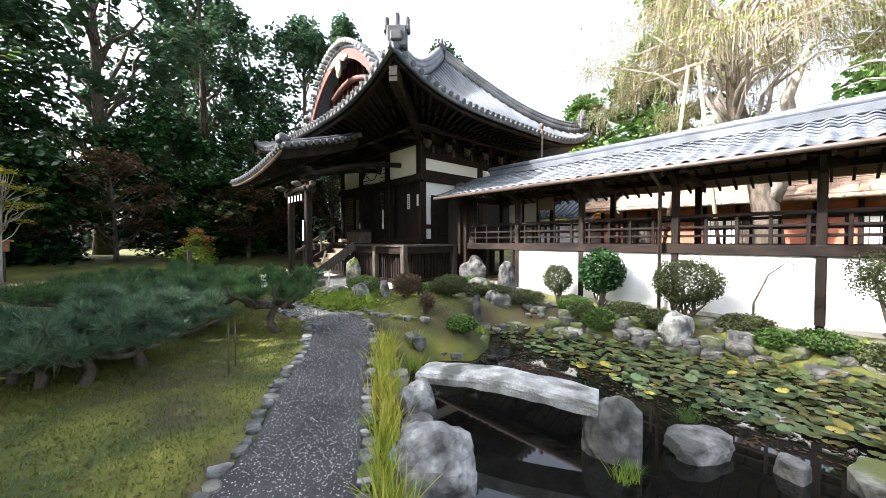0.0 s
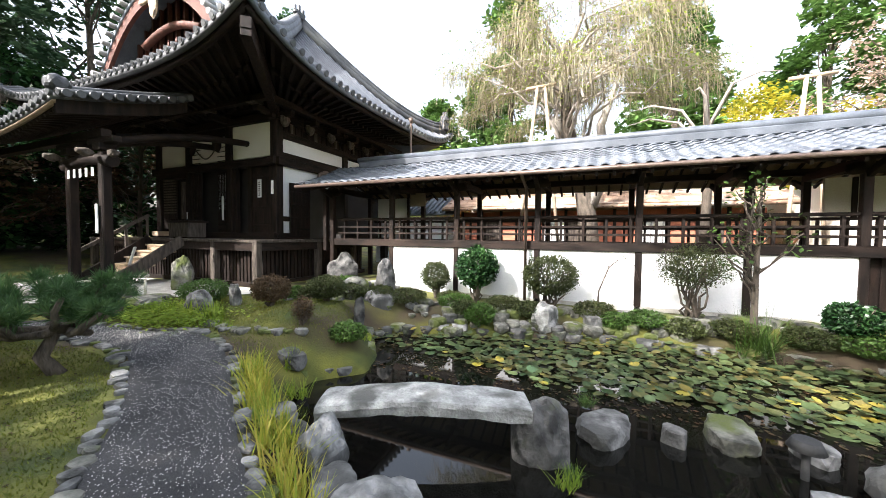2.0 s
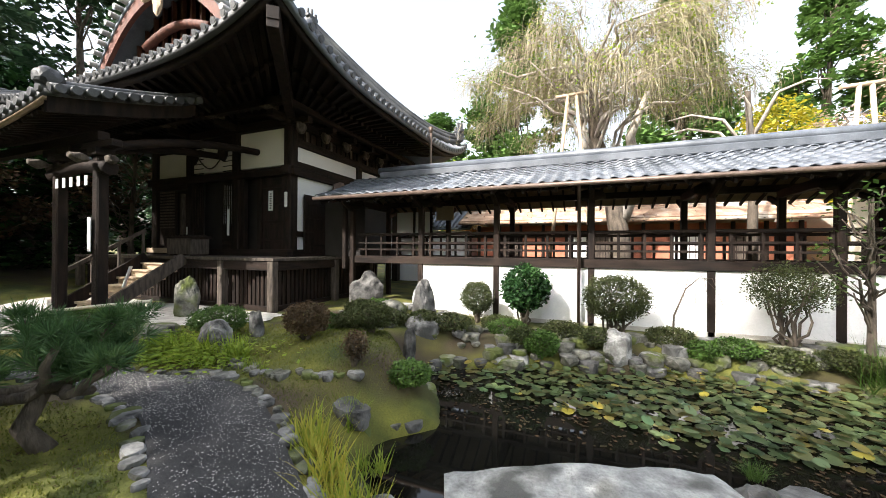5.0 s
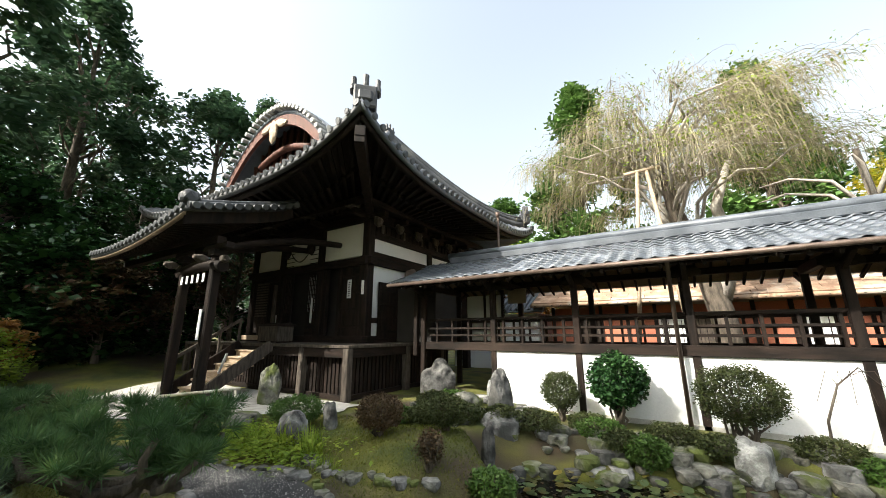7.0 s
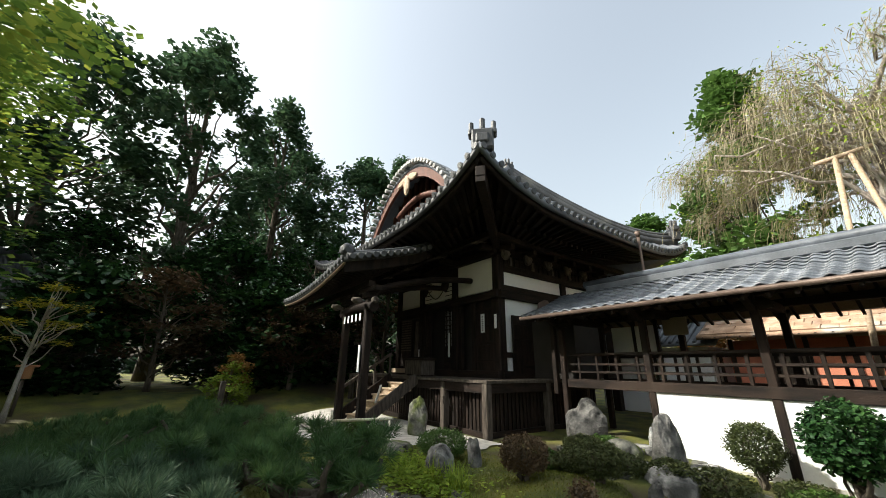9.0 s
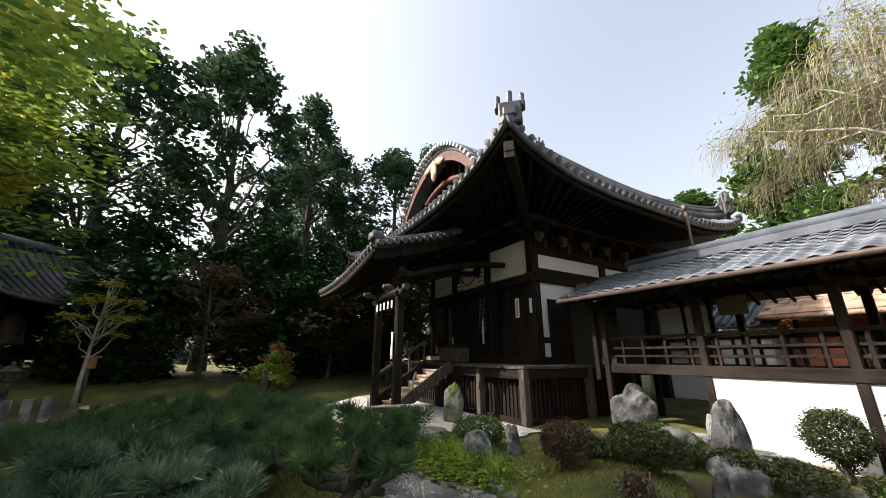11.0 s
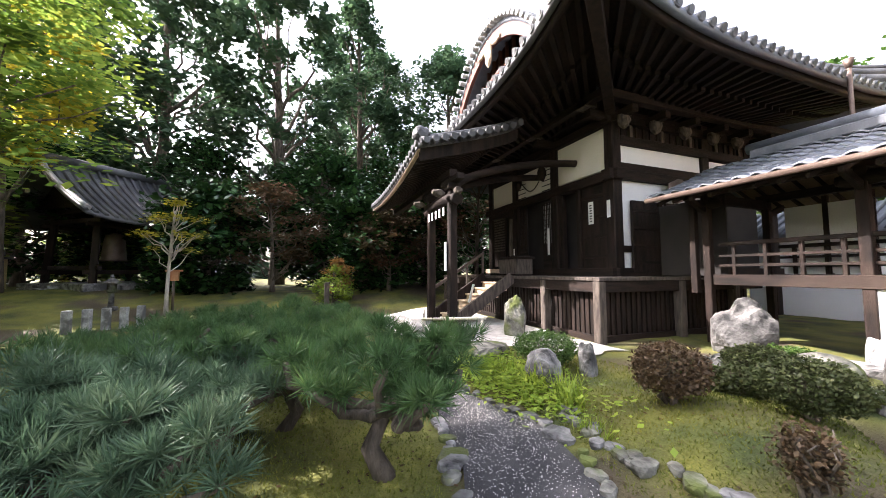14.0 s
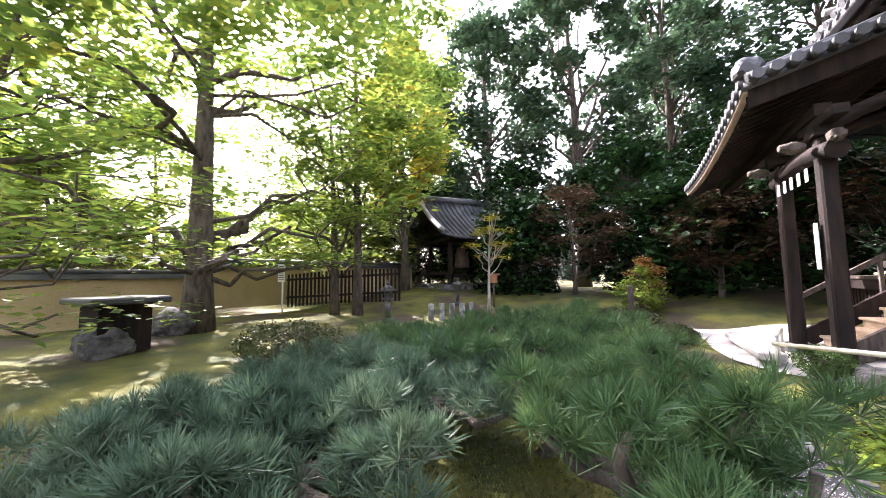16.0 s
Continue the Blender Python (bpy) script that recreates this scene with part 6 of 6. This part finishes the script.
for side in (-1, 1):
    sl = sheet("roof_slope", lambda u, v, side=side: (2.2 + 12.6 * u, 11.7 + side * 2.6 * v, 4.15 - 1.45 * v - 0.12 * math.sin(v * 3.14)), 6, 8, SHINGLE, hs, "brown shingle slope", thick=0.12)
    if side < 0:
        sh = fast("shingle", [(-0.14, 0, 0.03), (0.14, 0, 0.035), (0.14, 0.3, 0.01), (-0.14, 0.3, 0.01), (-0.14, 0, 0), (0.14, 0, 0), (0.14, 0.3, 0), (-0.14, 0.3, 0)], BOXF)
        for c in range(9):
            v = 1 - (c + 0.2) / 9
            for i in range(33):
                x = 2.5 + i * 0.37 + (0.18 if c % 2 else 0) + R.uniform(-0.02, 0.02)
                if x < 14.6:
                    put("shingle", sh, SHINGLE, sl, "", pose(x, 11.7 - 2.6 * v, 4.15 - 1.45 * v - 0.12 * math.sin(v * 3.14) + 0.01, 29, 0, R.uniform(-4, 4)) @ Matrix.Diagonal((1.3, 1, 1, 1)))
tube("ridge", [(2.1, 11.7, 4.2), (14.9, 11.7, 4.2)], 0.14, SHINGLE, hs)
for i in range(36):
    x = 2.4 + i * 0.345
    tube("eave_rafter_end", [(x, 9.1, 2.62), (x, 9.9, 2.95)], 0.035, WOODGREY, hs, n=6)
an = thing("tiled_annex", (1.0, 10, 0), "small annex with a grey tiled roof behind the corridor", "building")
box("wall", (-1.8, 9.2, -0.1), (2.4, 12, 2.4), PLASTER, an, bev=0)
sl = sheet("roof_slope", lambda u, v: (-2.2 + 5.0 * u, 10.6 - 1.9 * v, 3.5 - 1.0 * v), 4, 4, TILE, an, thick=0.1)
part("cover_tiles", tube_bm([([(-2.1 + 4.8 * i / 18, 10.6 - 1.9 * j / 3, 3.53 - 1.0 * j / 3) for j in range(4)], [0.06] * 4) for i in range(19)], 6), TILE, sl)
far = thing("far_white_building", (18, 10, 0), "white-walled building with a dark tiled roof", "building")
box("wall", (15.6, 8.0, -0.1), (22, 13, 3.2), PLASTERCREAM, far, bev=0)
sheet("roof_slope", lambda u, v: (15.0 + 7.8 * u, 10.5 - 3.2 * v, 4.7 - 1.7 * v), 4, 4, TILE, far, thick=0.12)
for i in range(5):
    box("post", (15.7 + 1.4 * i, 7.92, 0), (15.82 + 1.4 * i, 8.0, 3.2), WOOD, far)

for ob, shift in ((hs, (0.6, -2.4, 0)), (an, (0.4, -1.6, 0)), (far, (0.2, -2.2, 0))):
    ob.matrix_basis = Matrix.Translation(shift) @ ob.matrix_basis

# timber props of the cherry
for x, y, z, w in ((7.5, 4.3, 6.6, 0.8), (14.6, 4.6, 5.9, 0.7)):
    pr = thing("tree_prop", (x, y, 0), "weathered A-shaped timber prop under the cherry limbs", "tree prop", "tree props")
    k = z / 3.0
    for s in (-1, 1):
        tube("leg", [(x + s * 0.12, y, z), (x + s * (0.12 + w * 0.36 * k), y + 0.3 * s, 0)], 0.055, WOODPALE, pr, n=8)
    tube("head_bar", [(x - 0.5, y, z - 0.05), (x + 0.5, y, z - 0.02)], 0.06, WOODPALE, pr, n=8)
    for q in (0.3, 0.42):
        dz = z * q
        s = 0.12 + w * 0.36 * k * q
        tube("cross_bar", [(x - s - 0.08, y, z - dz), (x + s + 0.08, y, z - dz + 0.05)], 0.04, WOODPALE, pr, n=8)
bp = thing("bare_tree", (12.4, 5.0, 0), "dark bare dead tree trunk behind the corridor", "tree")
part("trunk", tube_bm([([(12.4, 5.0, -0.1), (12.45, 5, 3.5), (12.3, 5, 6.2)], [0.16, 0.12, 0.07])], 8), BARK, bp)
for k in range(7):
    a = k * 0.9
    part("limb", tube_bm([([(12.4, 5.0, 3.3 + 0.25 * k), (12.4 + 0.8 * math.cos(a), 5 + 0.3 * math.sin(a), 4.2 + 0.3 * k), (12.4 + 1.7 * math.cos(a), 5 + 0.5 * math.sin(a), 4.5 + 0.28 * k), (12.4 + 2.4 * math.cos(a), 5 + 0.6 * math.sin(a), 4.3 + 0.3 * k)], [0.06, 0.045, 0.03, 0.01])], 6), BARKPALE, bp)

# ---- bell tower ----
BX, BY = -12.4, -14.7
bz = gz(BX, BY)
bt = thing("bell_tower", (BX, BY, bz), "dark open timber bell tower with a curved tiled roof", "bell tower")
box("stone_base", (BX - 2.0, BY - 2.0, bz - 0.3), (BX + 2.0, BY + 2.0, bz + 0.22), STONE, bt, "stone plinth", bev=0.03)
for sx in (-1, 1):
    for sy in (-1, 1):
        beam("post", (BX + sx * 1.45, BY + sy * 1.45, bz + 0.2), (BX + sx * 1.3, BY + sy * 1.3, bz + 2.9), 0.2, 0.2, WOOD, bt)
for z in (0.55, 2.35, 2.75):
    for s in (-1, 1):
        box("tie_beam", (BX - 1.7, BY + s * 1.38 - 0.07, bz + z), (BX + 1.7, BY + s * 1.38 + 0.07, bz + z + 0.16), WOODX, bt)
        box("tie_beam", (BX + s * 1.38 - 0.07, BY - 1.7, bz + z + 0.17), (BX + s * 1.38 + 0.07, BY + 1.7, bz + z + 0.33), WOODX, bt)
for side in (-1, 1):
    sf = lambda u, v, side=side: (BX - 2.5 + 5.0 * u, BY + side * 2.9 * v, bz + 4.75 - 2.25 * v ** 0.75 + 0.2 * abs(2 * u - 1) ** 3 * v)
    sl = sheet("roof_slope", sf, 14, 10, TILEDARK, bt, "curved dark tiled slope", thick=0.12)
    part("cover_tiles", tube_bm([([tuple(np.array(sf(i / 17, j / 8)) + (0, 0, 0.03)) for j in range(9)], [0.065] * 9) for i in range(18)], 6), TILEDARK, sl)
    # verge painted paler for the sun that catches it
    tube("verge_course", [tuple(np.array(sf(1, j / 8)) + (-0.05, 0, 0.1)) for j in range(9)], 0.09, TILELIT, sl, "verge tiles in a sunlit pale tone")
tube("ridge", [(BX - 2.5, BY, bz + 4.9), (BX + 2.5, BY, bz + 4.9)], 0.17, TILEDARK, bt)
bm = bmesh.new()
vs = [bm.verts.new((BX + 1.75, BY + s, bz + 4.7 - 2.25 * (abs(s) / 2.9) ** 0.75)) for s in np.linspace(-1.9, 1.9, 13)]
bm.faces.new(vs)
bmesh.ops.solidify(bm, geom=bm.faces[:], thickness=0.06)
part("gable_wall", bm, WOOD, bt)
put("ridge_end_tile", rock_mesh("ridge_end_tile", (0.1, 0.22, 0.3), 3, sub=2), TILEDARK, bt, "", Matrix.Translation((BX + 2.5, BY, bz + 5.0)))
tube("bell", [(BX, BY, bz + 2.3), (BX, BY, bz + 2.2), (BX, BY, bz + 1.9), (BX, BY, bz + 1.2), (BX, BY, bz + 1.1)], [0.05, 0.3, 0.36, 0.42, 0.46], COPPER, bt, "dark bronze bell", n=16)
for i in range(4):
    box("plinth_step", (BX + 2.0 + i * 0.28, BY - 0.6, bz - 0.3), (BX + 2.28 + i * 0.28, BY + 0.6, bz + 0.16 - i * 0.1), STONE, bt, bev=0.01)

bt.matrix_basis = pose(BX, BY, bz, 0, 0, -38)


def lantern(x, y, s, label):
    z = gz(x, y)
    t = thing("stone_lantern", (x, y, z), label, "lantern", "stone lanterns")
    for nm, pts, rad in (("base", [(0, 0, -0.05), (0, 0, 0.15)], [0.28, 0.24]), ("shaft", [(0, 0, 0.15), (0, 0, 0.75)], [0.11, 0.1]), ("platform", [(0, 0, 0.75), (0, 0, 0.88)], [0.14, 0.25]),
                         ("fire_box", [(0, 0, 0.88), (0, 0, 1.15)], [0.17, 0.17]), ("cap", [(0, 0, 1.15), (0, 0, 1.22), (0, 0, 1.38)], [0.36, 0.3, 0.07]), ("finial", [(0, 0, 1.38), (0, 0, 1.45), (0, 0, 1.55)], [0.05, 0.08, 0.02])):
        part(nm, tube_bm([([(x, y, z + p[2] * s) for p in pts], [q * s for q in rad])], 6 if nm != "shaft" else 10), STONEDARK, t)


lantern(-3.48, -13.25, 0.85, "squat dark stone lantern among the bushes")
lantern(-7.26, -12.58, 0.7, "small dark stone lantern by the bell tower")
lantern(-9.25, -5.30, 0.8, "mossy stone lantern under the maples")
for k in range(5):
    x, y = -4.6 - 0.22 * k, -12.3 + 0.28 * k
    sp = box("stone_pillar", (x - 0.08, y - 0.08, gz(x, y) - 0.1), (x + 0.08, y + 0.08, gz(x, y) + 0.55), BRIDGE, None, "", 0.015)
    tagged(sp, "short pale stone pillar in the garden", "pillar", "stone pillars")
sg = thing("lantern_sign", (-7.22, -11.00, gz(-7.22, -11.00)), "small wooden roofed sign on a post", "sign")
z = gz(-7.22, -11.00)
tube("post", [(-7.22, -11.00, z), (-7.22, -11.00, z + 1.1)], 0.04, WOODGREY, sg)
box("box", (-7.32, -11.12, z + 0.95), (-7.12, -10.88, z + 1.25), ORANGE, sg)
box("roof", (-7.38, -11.2, z + 1.25), (-7.06, -10.8, z + 1.31), ORANGE, sg)
mp_ = thing("marker_post", (-2.8, -7.05, gz(-2.8, -7.05)), "weathered square wooden marker post", "post")
box("post", (-2.88, -7.13, gz(-2.8, -7) - 0.1), (-2.72, -6.97, 1.05), WOODGREY, mp_, bev=0.015)
nb_ = thing("notice_board", (-6.0, -16.2, gz(-6.0, -16.2)), "white notice board on a thin post", "notice board")
z = gz(-6.0, -16.2)
tube("post", [(-6.0, -16.2, z), (-6.0, -16.2, z + 1.5)], 0.03, PAPER, nb_)
box("board", (-5.96, -16.37, z + 1.05), (-5.93, -16.03, z + 1.67), PAPER, nb_)
for i in range(7):
    box("writing_line", (-5.929, -16.33, z + 1.12 + i * 0.075), (-5.926, -16.07, z + 1.14 + i * 0.075), INK, nb_, bev=0)
fe = thing("picket_fence", (-8.0, -15.5, gz(-8, -15.5)), "dark wooden picket fence by the gate", "fence")
for i in range(30):
    x, y = -7.2 - 0.06 * i, -17.2 + 0.13 * i
    z = gz(x, y)
    box("picket", (x - 0.02, y - 0.035, z - 0.05), (x + 0.02, y + 0.035, z + 1.15), WOOD, fe, bev=0)
for h in (0.3, 0.95):
    beam("rail", (-7.16, -17.25, gz(-7.2, -17.2) + h), (-8.9, -13.4, gz(-8.9, -13.4) + h), 0.04, 0.08, WOODX, fe)
ow = thing("garden_wall", (-4, -21, gz(-4, -21)), "long ochre earthen garden wall with a tiled cap", "wall")
for a, b in (((-13, -18.5), (-3, -20.5)), ((-3, -20.5), (8, -23.5))):
    z0 = gz((a[0] + b[0]) / 2, (a[1] + b[1]) / 2)
    beam("earth_wall", (*a, z0 + 0.6), (*b, z0 + 0.6), 0.35, 1.5, OCHRE, ow)
    beam("tile_cap", (*a, z0 + 1.42), (*b, z0 + 1.42), 0.75, 0.14, TILEDARK, ow)
    tube("cap_ridge", [(*a, z0 + 1.55), (*b, z0 + 1.55)], 0.09, TILEDARK, ow)
for k, (x, y, w, h) in enumerate(((2.9, -14.8, 0.45, 0.5), (2.56, -15.32, 0.55, 0.8), (1.11, -16.47, 0.6, 0.6))):
    rock("rock", (x, y, gz(x, y)), (w, w * 0.7, h), 60 + k, STONEDARK, "dark boulder under the big maple", "shaded rocks", 40 * k)
sh_ = thing("small_shrine", (-2.0, -18.0, gz(-2, -18)), "small dark wooden shrine under the maple", "shrine")
z = gz(-2, -18)
box("body", (-2.4, -18.4, z), (-1.6, -17.6, z + 0.9), WOOD, sh_)
box("roof", (-2.6, -18.7, z + 0.9), (-1.4, -17.3, z + 1.02), TILEDARK, sh_, bev=0.03)
for k, (x, y) in enumerate(((0.18, -9.26), (0.08, -10.80))):
    gl = thing("garden_lamp", (x, y, gz(x, y)), "low dark garden lamp with a flat cap", "lamp", "garden lamps")
    tube("stem", [(x, y, gz(x, y)), (x, y, gz(x, y) + 0.45)], 0.05, INK, gl)
    tube("cap", [(x, y, gz(x, y) + 0.45), (x, y, gz(x, y) + 0.49)], [0.13, 0.12], STONE, gl, n=12)

for ob, shift in ((mp_, (-3.4, 0.7, 0)), (nb_, (3.6, -0.7, 0)), (fe, (4.0, -0.4, 0)), (ow, (2.0, 1.2, 0)), (sh_, (4.7, 3.0, 0))):
    ob.matrix_basis = Matrix.Translation(shift) @ ob.matrix_basis

# thin stakes on the lawn
for k, (x, y) in enumerate(((5.44, -7.41), (5.13, -7.27), (5.25, -7.37))):
    sk = tube("plant_stake", [(x, y, gz(x, y) - 0.05), (x + 0.02, y, gz(x, y) + 0.55)], 0.009, WOODGREY, None, n=6)
    tagged(sk, "thin grey plant stake in the lawn", "stake", "plant stakes")
# short bent lamp in the pond
pl = thing("pond_lamp", (10.99, -4.38, WATER_Z), "small dark mushroom lamp in the pond", "lamp")
tube("stem", [(10.99, -4.38, -0.8), (10.99, -4.38, -0.28)], 0.03, INK, pl)
tube("cap", [(10.99, -4.38, -0.3), (10.99, -4.38, -0.22)], [0.13, 0.09], INK, pl, n=14)

# distant woods
def woods(name, spots, mat, seed, n, label):
    r = np.random.default_rng(seed)
    cs, rs_ = [], []
    for x, y, h, w in spots:
        for _ in range(26):
            s = r.uniform(0.05, 1)
            q = w * (1 - s) ** 0.5 * r.uniform(0.3, 1)
            a = r.uniform(0, 6.28)
            cs.append((x + q * math.cos(a), y + q * math.sin(a), h * s))
            rs_.append(r.uniform(0.9, 1.7))
    ob = leaves(name, clumps(cs, rs_, n, seed, 0.9, 0.3), 0.5, mat, None, 0.2, seed)
    return tagged(ob, label, "woods", kind="stuff")


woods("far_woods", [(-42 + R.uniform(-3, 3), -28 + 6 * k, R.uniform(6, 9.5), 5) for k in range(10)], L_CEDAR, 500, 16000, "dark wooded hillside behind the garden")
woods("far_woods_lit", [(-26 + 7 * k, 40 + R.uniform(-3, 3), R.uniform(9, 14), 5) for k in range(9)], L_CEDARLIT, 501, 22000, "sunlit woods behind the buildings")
woods("far_maples", [(-22 + 6 * k, -33 + R.uniform(-2, 2), R.uniform(6, 9), 4.5) for k in range(8)], L_LIME, 502, 20000, "yellow-green trees beyond the garden wall")
